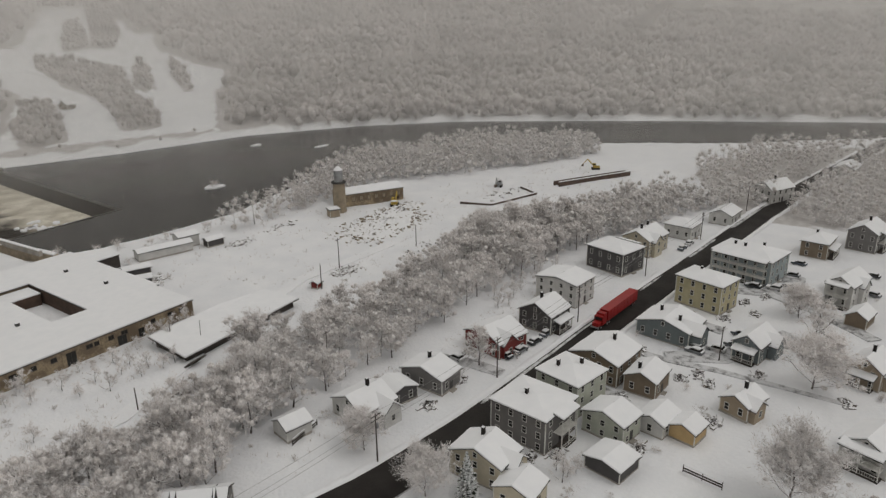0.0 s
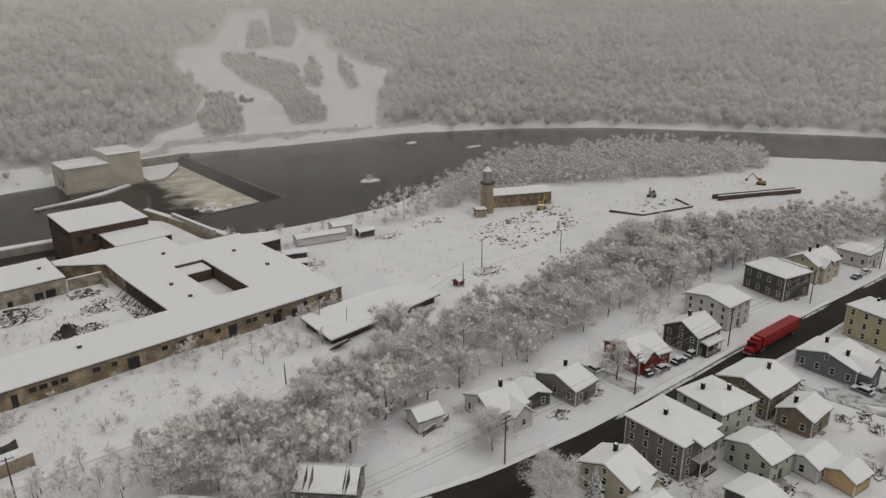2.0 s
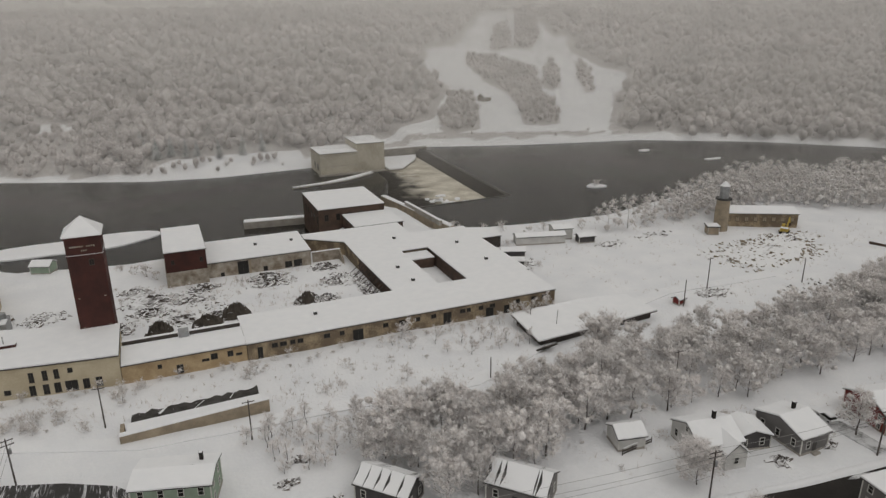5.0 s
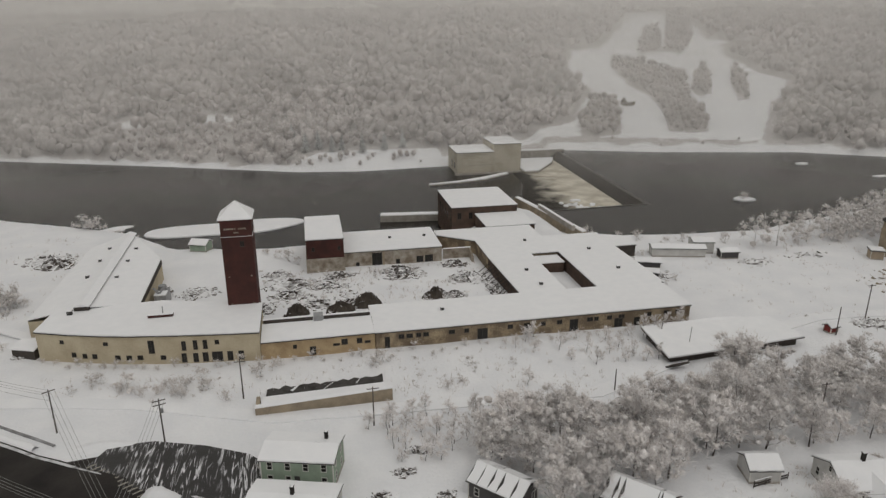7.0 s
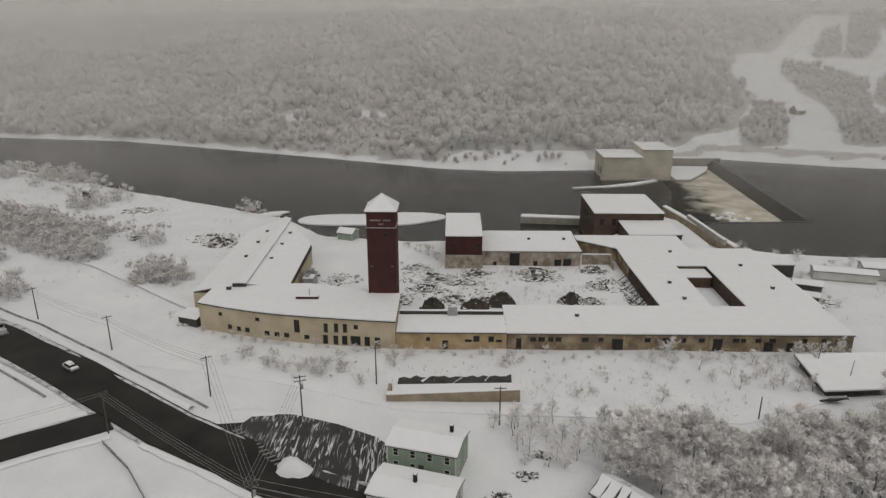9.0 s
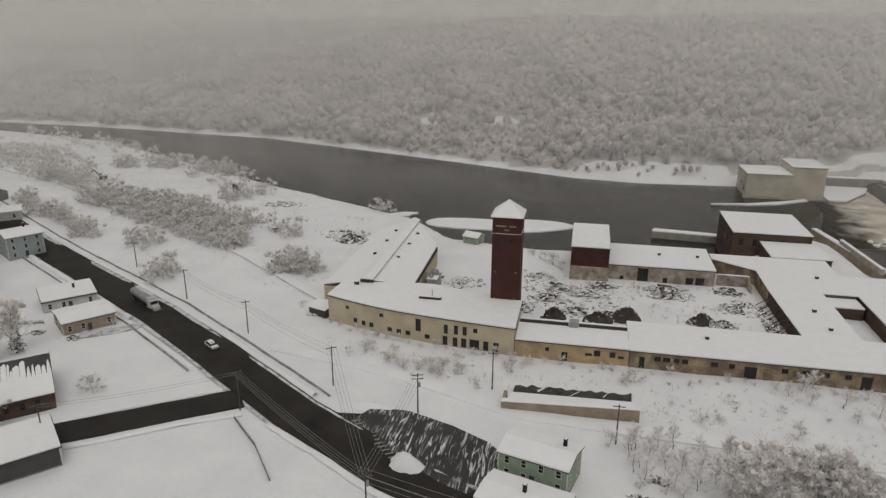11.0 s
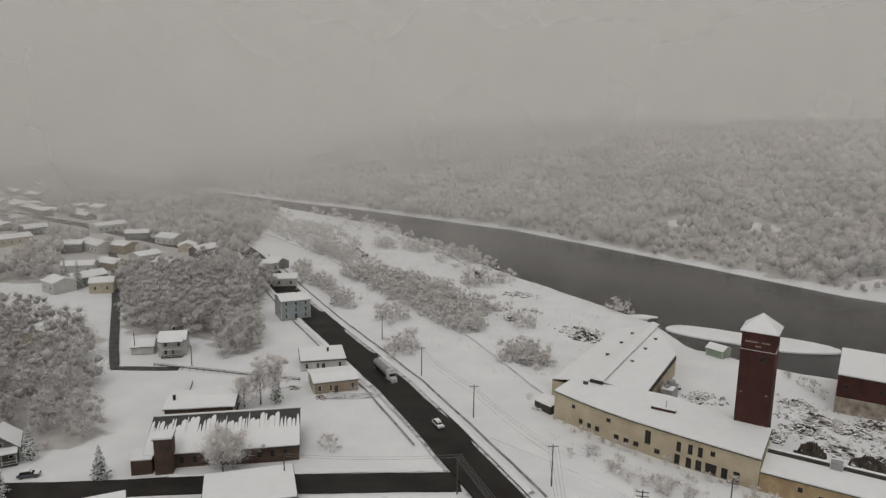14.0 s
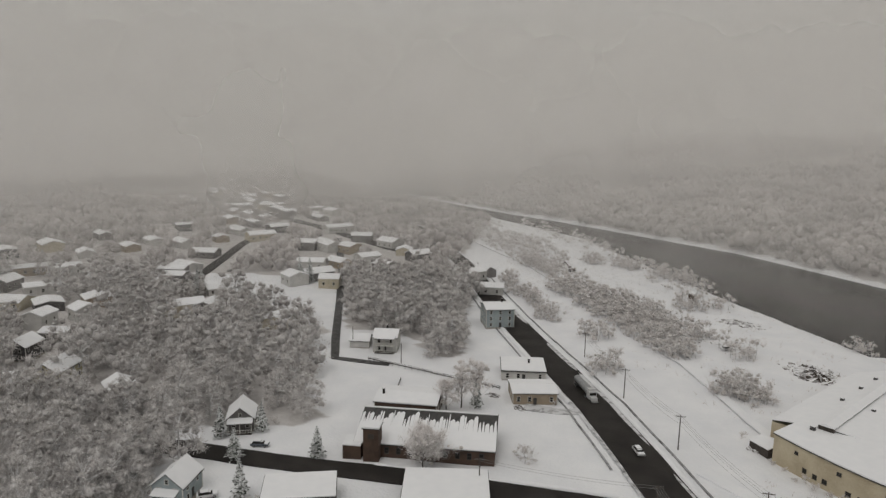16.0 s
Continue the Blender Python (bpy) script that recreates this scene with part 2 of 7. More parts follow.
# ---- mesh helpers ----
class Shape:
    """Collects plain solids into one mesh."""

    def __init__(self):
        self.v, self.f = [], []

    def add(self, verts, faces):
        k = len(self.v)
        self.v += [tuple(p) for p in verts]
        self.f += [tuple(i + k for i in f) for f in faces]
        return self

    def box(self, x0, y0, z0, x1, y1, z1):
        v = [(x, y, z) for z in (z0, z1) for x, y in ((x0, y0), (x1, y0), (x1, y1), (x0, y1))]
        return self.add(v, [(3, 2, 1, 0), (4, 5, 6, 7), (0, 1, 5, 4), (1, 2, 6, 5), (2, 3, 7, 6), (3, 0, 4, 7)])

    def prism(self, outline, z0, z1):
        """An upright solid over an anticlockwise outline; z0 and z1 may be lists."""
        n = len(outline)
        lo = z0 if isinstance(z0, (list, tuple)) else [z0] * n
        hi = z1 if isinstance(z1, (list, tuple)) else [z1] * n
        v = [(x, y, z) for (x, y), z in zip(outline, lo)] + [(x, y, z) for (x, y), z in zip(outline, hi)]
        f = [tuple(range(n - 1, -1, -1)), tuple(range(n, 2 * n))]
        f += [(i, (i + 1) % n, n + (i + 1) % n, n + i) for i in range(n)]
        return self.add(v, f)

    def tube(self, a, b, ra, rb, sides=5):
        a, b = Vector(a), Vector(b)
        d = (b - a).normalized()
        s = d.cross((0, 0, 1) if abs(d.z) < 0.9 else (1, 0, 0)).normalized()
        u = d.cross(s)
        v = []
        for p, r in ((a, ra), (b, rb)):
            v += [p + r * (math.cos(k * math.tau / sides) * s + math.sin(k * math.tau / sides) * u) for k in range(sides)]
        f = [(k, (k + 1) % sides, sides + (k + 1) % sides, sides + k) for k in range(sides)]
        return self.add(v, f + [tuple(range(sides - 1, -1, -1)), tuple(range(sides, 2 * sides))])

    def slab(self, corners, thick):
        """A tilted sheet with thickness; corners anticlockwise from above."""
        n = len(corners)
        v = [tuple(c) for c in corners] + [(c[0], c[1], c[2] + thick) for c in corners]
        f = [tuple(range(n - 1, -1, -1)), tuple(range(n, 2 * n))]
        f += [(i, (i + 1) % n, n + (i + 1) % n, n + i) for i in range(n)]
        return self.add(v, f)

    def mesh(self, name, mat, smooth=False):
        me = bpy.data.meshes.new(name)
        me.from_pydata(self.v, [], self.f)
        me.materials.append(mat)
        if smooth:
            me.polygons.foreach_set("use_smooth", [True] * len(me.polygons))
        me.update()
        return me


def part(name, shape, mat, parent, label="", at=None, smooth=False):
    """Links a shape (or a mesh) as one part under its thing."""
    ob = new(name, shape if mat is None else shape.mesh(name, mat, smooth))
    ob.parent = parent
    if at is not None:
        ob.matrix_basis = at
    return tagged(ob, label)


def thing(name, label, category, m=None, group="", kind=""):
    ob = new(name)
    ob.empty_display_size = 0.5
    if m is not None:
        ob.matrix_basis = m
    return tagged(ob, label, category, group, kind)


def single(name, shape, mat, label, category, m=None, group="", kind="", smooth=False):
    ob = new(name, shape.mesh(name, mat, smooth))
    if m is not None:
        ob.matrix_basis = m
    return tagged(ob, label, category, group, kind)


def raw(name, verts, faces, mat, smooth=False):
    me = bpy.data.meshes.new(name)
    me.from_pydata([tuple(p) for p in verts], [], [tuple(f) for f in faces])
    me.materials.append(mat)
    if smooth:
        me.polygons.foreach_set("use_smooth", [True] * len(me.polygons))
    me.update()
    return me


def tufted(name, lumps, twigs, mats):
    """A crown: lumpy masses (smooth) and pointed twigs (three corners each) standing out of them."""
    lv, lf = lumps
    n, k = len(lv), len(twigs) // 3
    lf = np.asarray(lf).reshape(-1, 3)
    me = bpy.data.meshes.new(name)
    me.from_pydata(np.concatenate([lv, twigs]).tolist(), [], lf.tolist() + (np.arange(3 * k).reshape(-1, 3) + n).tolist())
    me.materials.append(mats[0])
    me.materials.append(mats[1])
    me.polygons.foreach_set("material_index", [0] * len(lf) + [1] * k)
    me.polygons.foreach_set("use_smooth", [True] * len(lf) + [False] * k)
    me.update()
    return me


def ball(fine):
    """Corners and triangles of a round lump, coarse or fine."""
    bm = bmesh.new()
    if fine:
        bmesh.ops.create_icosphere(bm, subdivisions=2, radius=1)
    else:
        bmesh.ops.create_icosphere(bm, subdivisions=1, radius=1)
    v, f = np.array([tuple(p.co) for p in bm.verts]), np.array([[p.index for p in q.verts] for q in bm.faces])
    bm.free()
    return v, f


BALLS = [ball(False), ball(True)]


def lumps(centres, radii, r, fine=1, flat=0.85, ragged=0.38):
    v, f = BALLS[fine]
    n = len(centres)
    c, q = np.asarray(centres, float), np.asarray(radii, float)
    out = v[None] * (1 + r.uniform(-ragged, ragged, (n, len(v), 1))) * np.array([1, 1, flat]) * q[:, None, None] + c[:, None]
    return out.reshape(-1, 3), (f[None] + (np.arange(n) * len(v))[:, None, None]).reshape(-1, 3)


def fuzz(centres, radii, n, length, width, r, flat=0.8, deep=0.72):
    """Twigs standing out of the lumps, n in all."""
    c, q = np.asarray(centres, float), np.asarray(radii, float)
    own = r.choice(len(c), n, p=q ** 2 / (q ** 2).sum())
    d = r.normal(size=(n, 3))
    d[:, 2] = d[:, 2] * 0.9 + 0.25
    d /= np.linalg.norm(d, axis=1)[:, None]
    start = c[own] + d * np.array([1, 1, flat]) * (q[own] * r.uniform(deep, 1.0, n))[:, None]
    u = d + r.normal(0, 0.5, (n, 3))
    u /= np.linalg.norm(u, axis=1)[:, None]
    side = np.cross(u, r.normal(size=(n, 3)))
    side /= np.linalg.norm(side, axis=1)[:, None]
    ln, w = (length * r.uniform(0.5, 1.3, n))[:, None], (width * r.uniform(0.5, 1.4, n))[:, None]
    return np.stack([start - side * w / 2, start + side * w / 2, start + u * ln], 1).reshape(-1, 3)


# ---- the lie of the land ----
UP, DOWN = -3.0, -7.0  # the river above and below the dam
NEAR = np.array([(-1800, 760), (-900, 560), (-617, 497), (-429, 452), (-314, 426), (-200, 357), (-148, 327), (-100, 303), (-63, 283), (-45, 261), (-15, 255),
                 (52, 256), (54, 284), (82, 288), (94, 294), (103.5, 276), (105.5, 243), (146, 238), (173, 236), (257, 259), (331, 230), (395, 169), (440, 96), (508, 23), (560, -150), (640, -700)], float)
FAR = np.array([(-1800, 830), (-900, 600), (-665, 536), (-500, 516), (-416, 512), (-330, 501), (-238, 489), (-170, 464), (-80, 430), (-7, 400), (30, 394), (90, 398), (152, 414),
                (220, 391), (299, 374), (366, 336), (419, 288), (463, 221), (505, 152), (572, 28), (640, -150), (720, -700)], float)


def off_line(x, y, line):
    """The distance of points from a bank, and whether they lie north of it."""
    best = np.full(x.shape, 1e9)
    north = y > np.interp(x, line[:, 0], line[:, 1])
    for (ax, ay), (bx, by) in zip(line[:-1], line[1:]):
        dx, dy = bx - ax, by - ay
        s = np.clip(((x - ax) * dx + (y - ay) * dy) / (dx * dx + dy * dy), 0, 1)
        best = np.minimum(best, np.hypot(x - ax - s * dx, y - ay - s * dy))
    return best, north


def ripple(x, y, size, seed):
    """Smooth hummocks between -1 and 1."""
    rng = np.random.RandomState(seed)
    out = 0
    for k in range(6):
        a, b, c = rng.uniform(0, math.tau), rng.uniform(0.6, 1.7), rng.uniform(0, math.tau)
        out = out + np.sin((x * math.cos(a) + y * math.sin(a)) * b * math.tau / size + c)
    return out / 3.5


def land(x, y):
    x, y = np.asarray(x, float), np.asarray(y, float)
    dn, nn = off_line(x, y, NEAR)
    df, nf = off_line(x, y, FAR)
    level = np.where((x > 152) | ((x > 103) & (y < 281)), UP, DOWN)
    step = np.clip(dn / 13, 0, 1)
    near = level - 0.3 + (0.3 - level) * step * step * (3 - 2 * step)
    near = near + 0.25 * ripple(x, y, 40, 1) * step + 0.12 * ripple(x, y, 11, 2) * step
    bank = np.clip(df / 14, 0, 1)
    rise = 0.11 * df
    rise = np.where(rise > 62, 62 + 26 * (1 - np.exp(-(rise - 62) / 26)), rise)
    far = level - 0.3 + 3.2 * bank + rise + ripple(x, y, 130, 3) * np.clip(df / 90, 0, 2)
    bed = level - 0.5 - 4 * np.clip(np.minimum(dn, df) / 10, 0, 1)
    return np.where(nf, far, np.where(nn, bed, near))


def z_at(x, y):
    return float(land(np.array([x]), np.array([y]))[0])


def spaced(stops):
    """Grid lines with a spacing that changes from stop to stop: (from, to, step)."""
    out = [np.arange(a, b, s) for a, b, s in stops]
    return np.concatenate(out + [[stops[-1][1]]])


def within(x, y, poly):
    hit = np.zeros(np.shape(x), bool)
    for (ax, ay), (bx, by) in zip(poly, poly[1:] + poly[:1]):
        if ay != by:
            hit ^= ((ay > y) != (by > y)) & (x < (bx - ax) * (y - ay) / (by - ay) + ax)
    return hit


# snow left open on the far side: the ski slope's runs, the lodge meadow, a few fields
PISTES = [
    [(60, 395)] + [(155, 436), (288, 391), (322, 436), (359, 484), (391, 509), (420, 549), (418, 587), (432, 640), (439, 683), (498, 777), (482, 789), (544, 928), (603, 1140), (523, 1082), (385, 838), (328, 746), (296, 754), (239, 607), (243, 561), (213, 510), (190, 465), (162, 454)],
    [(10, 428), (55, 424), (84, 426), (79, 400), (48, 398), (-11, 409)],
    [(-134, 528), (-124, 521), (-108, 526), (-104, 533), (-116, 549), (-131, 541)], [(-84, 522), (-71, 516), (-58, 520), (-47, 514), (-50, 528), (-60, 543), (-76, 539)],
]
# stands of trees left between the runs
ISLES = [
    [(454, 894), (489, 922), (388, 718), (353, 705)],
    [(556, 1024), (565, 970), (469, 797), (402, 703), (395, 726)],
    [(322, 697), (348, 643), (355, 609), (314, 531), (297, 477), (265, 416), (240, 423), (260, 469), (280, 531), (280, 573), (296, 640)],
    [(392, 642), (379, 605), (331, 524), (317, 516), (316, 529), (359, 597)],
    [(412, 621), (405, 589), (350, 499), (340, 497), (373, 563)],
    [(226, 525), (245, 514), (207, 427), (180, 428), (191, 461)],
]
# woods on the near side with darker, twiggy floors
THICKETS = [
    [(-300, 186), (-245, 234), (-214, 196), (-172, 160), (-178, 150), (-205, 160), (-216, 152), (-226, 146)],
    [(-345, 125), (-228, 137), (-222, 126), (-158, 92), (-160, 80), (-176, 62), (-150, 40), (-140, 30), (-126, 0), (-180, -60), (-280, -40), (-420, 60)],
    [(-1000, 560), (-430, 425), (-330, 305), (-300, 262), (-250, 236), (-300, 195), (-345, 160), (-425, 66), (-1000, -100)],
    [(285, 66), (345, 92), (400, 80), (470, 10), (470, -80), (300, -60), (285, 0), (272, 42)],
]
gx = spaced([(-4500, -1400, 155), (-1400, -720, 17), (-720, -420, 7), (-420, 330, 4), (330, 600, 6), (600, 900, 15), (900, 4500, 180)])
gy = spaced([(-3500, -200, 150), (-200, 40, 9), (40, 560, 4), (560, 1200, 11), (1200, 4700, 175)])
X, Y = np.meshgrid(gx, gy)
Z = land(X, Y)
nx, ny = len(gx), len(gy)
q = (np.arange(ny - 1)[:, None] * nx + np.arange(nx - 1)).ravel()
ground = new("ground", raw("ground", np.stack([X.ravel(), Y.ravel(), Z.ravel()], 1), np.stack([q, q + 1, q + nx + 1, q + nx], 1), GROUND, True))
fd, fn = off_line(X, Y, FAR)
brushy = np.where(fn, np.clip((fd - np.where(X < -20, 4, 8) + 3 * ripple(X, Y, 33, 8)) / 6, 0, 1), 0.0)
for field in PISTES:
    brushy[within(X, Y, field)] = 0
for wood in ISLES + THICKETS:
    brushy[within(X, Y, wood)] = 1
# tones down the treeless far western ground with the same darker colour
brushy[(X < -960) & ~fn] = 1
ground.data.attributes.new("brush", "FLOAT", "POINT").data.foreach_set("value", brushy.ravel())
tagged(ground, "snow-covered valley floor and wooded hillside along a river", "ground", kind="structure")


def strip(name, line, mat, label, category, lift, kind="structure", skirt=0.4):
    """A band over the ground along (x, y, width), with a bed under it."""
    pts = []
    for (a, b) in zip(line[:-1], line[1:]):
        n = max(1, int(math.hypot(b[0] - a[0], b[1] - a[1]) / 5))
        pts += [tuple(a[i] + (b[i] - a[i]) * k / n for i in range(3)) for k in range(n)]
    pts.append(tuple(line[-1]))
    v, f = [], []
    for i, (x, y, w) in enumerate(pts):
        p, r = pts[max(0, i - 1)], pts[min(len(pts) - 1, i + 1)]
        d = math.hypot(r[0] - p[0], r[1] - p[1])
        sx, sy = -(r[1] - p[1]) / d, (r[0] - p[0]) / d
        z = max(z_at(x, y), z_at(x + sx * w / 2, y + sy * w / 2), z_at(x - sx * w / 2, y - sy * w / 2)) + lift
        for s, drop in ((0.5, skirt), (0.5, 0), (0, -0.05), (-0.5, 0), (-0.5, skirt)):
            v.append((x + sx * w * s, y + sy * w * s, z - drop))
        if i:
            k = 5 * i
            f += [(k + j, k + j + 1, k + j - 4, k + j - 5) for j in range(4)]
    ob = new(name, raw(name, v, f, mat))
    return tagged(ob, label, category, kind=kind)


MAIN = [(-700, 420, 10), (-420, 340, 10), (-300, 275, 10.5), (-239, 235, 11), (-199, 209, 11.5), (-158, 185, 11.5), (-116, 160.5, 11.5), (-84, 139, 11.5), (-57, 120, 11.5), (-30, 104, 11), (0, 91, 10.5), (35, 78.5, 9.5),
        (72, 68, 9), (95, 64.5, 8.5), (120, 62.5, 8), (150, 60.5, 8), (200, 56, 8), (265, 50, 8), (340, 42, 8), (480, 20, 8), (540, -90, 8)]
strip("road", MAIN, ASPHALT, "wet black asphalt main street cleared of snow", "road", 0.3)
strip("road", [(-71, 123, 8), (-88, 110.5, 8), (-108, 98, 8), (-131, 79.5, 7), (-160, 58, 7), (-220, 12, 7), (-300, -50, 7)], ASPHALT, "wet asphalt side street between snowy yards", "road", 0.29)
strip("road", [(-182, 134, 3), (-198, 122, 3), (-217, 134, 3.2), (-268, 168, 3.4), (-336, 212, 4), (-420, 262, 5)], LANE_WET, "narrow slushy lane with dark wheel tracks", "road", 0.28)


def sheet(name, outline, z, mat, label, category, kind="structure"):
    v = [(x, y, z) for x, y in outline]
    ob = new(name, raw(name, v, [list(range(len(v)))], mat))
    return tagged(ob, label, category, kind=kind)


sheet("water", [(103, 236), (103, 279), (152, 281.5), (157, 440), (250, 460), (420, 400), (600, 250), (760, -700), (540, -700), (440, 40), (330, 180), (220, 220)], UP, WATER, "dark open river above the dam", "water")
sheet("water", [(-1900, 700), (-600, 440), (-220, 330), (-90, 270), (-40, 240), (152, 240), (152, 440), (20, 440), (-150, 520), (-600, 600), (-1900, 900)], DOWN, WATER, "dark open river below the dam", "water")


# ---- houses ----
def window(parent, x, y, z, w, h, face, frame_mat=WHITE_TRIM):
    """A window on a wall of the house: face 0 to 3 is south, east, north, west in the house's own axes."""
    turn = pose(x, y, z, 0, 0, (0, 90, 180, 270)[face])
    key = (round(w, 2), round(h, 2), frame_mat.name)
    if key not in WINDOWS:
        fr = Shape()
        fr.box(-w / 2 - 0.1, -0.07, -0.1, -w / 2, 0.02, h + 0.1).box(w / 2, -0.07, -0.1, w / 2 + 0.1, 0.02, h + 0.1)
        fr.box(-w / 2, -0.07, h, w / 2, 0.02, h + 0.1).box(-w / 2, -0.1, -0.1, w / 2, 0.02, 0)
        fr.box(-w / 2, -0.05, h * 0.48, w / 2, 0.02, h * 0.53)
        WINDOWS[key] = (fr.mesh("window", frame_mat), Shape().box(-w / 2, -0.02, 0, w / 2, 0.01, h).mesh("pane", GLASS))
    a, b = WINDOWS[key]
    win = part("window", a, None, parent, at=turn)
    part("pane", b, None, win)


WINDOWS = {}


def house(name, label, x, y, turn, w, d, h, roof="gable", rise=2.2, color="white", rows=2, chimney=(), porch=None, over=0.4, snow=0.28, cols=None, category="house", group="", faces=(0, 1, 2, 3), trim=WHITE_TRIM, patchy=False, wings=()):
    """A timber house on its foundation: w along its own x, d along its own y, h to the eaves."""
    z0 = min(z_at(x, y), 0.4)
    top = thing(name, label, category, pose(x, y, z0, 0, 0, turn), group)
    mat = PAINTS[color] if isinstance(color, str) else color
    hw, hd = w / 2, d / 2
    body = Shape()
    if roof == "gable":
        sec = [(-hd, 0), (hd, 0), (hd, h), (0, h + rise), (-hd, h)]
        v = [(s * hw, yy, zz) for s in (-1, 1) for yy, zz in sec]
        body.add(v, [(0, 4, 3, 2, 1), (5, 6, 7, 8, 9), (0, 1, 6, 5), (1, 2, 7, 6), (2, 3, 8, 7), (3, 4, 9, 8), (4, 0, 5, 9)])
    else:
        body.box(-hw, -hd, 0, hw, hd, h)
    part("wall", body, mat, top)
    part("foundation", Shape().box(-hw - 0.06, -hd - 0.06, -1.2, hw + 0.06, hd + 0.06, 0.35), CONCRETE, top)
    under, cover, patches = Shape(), Shape(), []
    if roof == "gable":
        k = rise / hd
        for s in (-1, 1):
            c = [(-hw - over, 0, h + rise), (-hw - over, s * (hd + over), h - k * over), (hw + over, s * (hd + over), h - k * over), (hw + over, 0, h + rise)]
            if s > 0:
                c = c[::-1]
            under.slab(c, 0.14)
            n = 7
            rim = []
            for i in range(n + 1):
                low = over - 0.14 * random.random()
                rim.append((-hw - over + 0.05 + i * (w + 2 * over - 0.1) / n, s * (hd + low), h - k * low + 0.14))
            base = [(p[0], 0, h + rise + 0.14) for p in rim]
            vv = base + rim + [(p[0], p[1], p[2] + snow * random.uniform(0.92, 1.12)) for p in base] + [(p[0], p[1], p[2] + snow * random.uniform(0.8, 1.15)) for p in rim]
            m1 = n + 1
            ff = []
            for i in range(n):
                ff += [(2 * m1 + i, 3 * m1 + i, 3 * m1 + i + 1, 2 * m1 + i + 1), (m1 + i, m1 + i + 1, 3 * m1 + i + 1, 3 * m1 + i), (i, i + 1, m1 + i + 1, m1 + i)]
            ff += [(0, m1, 3 * m1, 2 * m1), (n, 2 * m1 + n, 3 * m1 + n, m1 + n)]
            if patchy:
                cols_ = 5
                def up(u, q):
                    return (u, s * (0.05 + q * (hd + over - 0.1)), h + rise + 0.16 - k * q * (hd + over))
                at_, cuts = -hw - over + 0.05, [0.0] + sorted(random.uniform(0.12, 0.9) for _ in range(cols_ - 1)) + [1.0]
                run_ = w + 2 * over - 0.1
                for a_, b_ in zip(cuts[:-1], cuts[1:]):
                    g0, g1, g2 = (random.uniform(0.0, 0.05), random.uniform(0.1, 0.8), random.uniform(0.0, 0.2))
                    a0, b0 = at_ + run_ * a_, at_ + run_ * b_
                    m_ = min(0.45 * (b0 - a0), g1)
                    cell = [up(a0 + g0, 0), up(a0 + m_, 0.5), up(a0 + g2 * 0.5, 0.98), up(b0 - g2 * 0.5, 0.98), up(b0 - min(0.3 * g1, 0.3 * (b0 - a0)), 0.62), up(b0 - g0, 0)]
                    patches.append(cell[::-1] if s > 0 else cell)
            else:
                cover.add(vv, ff)
    elif roof == "hip":
        r = max(0.2, hw - hd) if hw > hd else 0.2
        rx, ry = (hw - hd if hw > hd else 0.2), (hd - hw if hd > hw else 0.2)
        for shp, o, base, t in ((under, over, h, 0.0), (cover, over - 0.06, h + 0.16, 0.0)):
            e = [(-hw - o, -hd - o), (hw + o, -hd - o), (hw + o, hd + o), (-hw - o, hd + o)]
            rdg = [(-rx, -ry), (rx, -ry), (rx, ry), (-rx, ry)]
            edge = 0.14 if shp is under else snow
            v = [(*p, base) for p in e] + [(*p, base + edge) for p in e] + [(*p, base + edge + rise) for p in rdg]
            f = [(3, 2, 1, 0), (8, 9, 10, 11)] + [(i, (i + 1) % 4, 4 + (i + 1) % 4, 4 + i) for i in range(4)] + [(4 + i, 4 + (i + 1) % 4, 8 + (i + 1) % 4, 8 + i) for i in range(4)]
            shp.add(v, f)
    else:
        under.box(-hw - over, -hd - over, h, hw + over, hd + over, h + 0.3)
        cover.box(-hw - over + 0.15, -hd - over + 0.15, h + 0.3, hw + over - 0.15, hd + over - 0.15, h + 0.3 + snow)
    rf = part("roof", under, DARK_TRIM, top)
    if cover.v:
        part("snow_cover", cover, ROOF_SNOW, rf, "thick fresh snow")
    for patch in patches:
        part("snow_patch", Shape().slab(patch, snow * 0.7), ROOF_SNOW, rf, "slipping patch of snow")
    # windows, storey by storey
    storey = h / max(rows, 1)
    for face in faces if rows else ():
        run = w if face in (0, 2) else d
        n = cols if cols and face in (0, 2) else max(1, int(run / 2.9))
        for r in range(rows):
            for c in range(n):
                u = -run / 2 + run * (c + 0.5) / n
                zz = r * storey + 0.33 * storey
                if r == 0 and c == n // 2 and face == 0:
                    continue
                hgt = min(1.45, storey * 0.52)
                px, py = ((u, -hd), (hw, u), (-u, hd), (-hw, -u))[face]
                window(top, px, py, zz, 0.85, hgt, face)
        if roof == "gable" and face in (1, 3) and rise > 1.9:
            window(top, hw if face == 1 else -hw, 0, h + rise * 0.2, 0.7, 0.95, face)
    if rows:
        part("door", Shape().box(-0.5, -hd - 0.06, 0.3, 0.5, -hd + 0.02, 2.35), DARK_TRIM, top)
        part("step", Shape().box(-0.8, -hd - 1.0, -0.5, 0.8, -hd - 0.07, 0.25), CONCRETE, top)
    for sx in (-1, 1):
        for sy in (-1, 1):
            part("corner_board", Shape().box(sx * hw - 0.09, sy * hd - 0.09, 0.35, sx * hw + 0.09, sy * hd + 0.09, h - 0.05), trim, top)
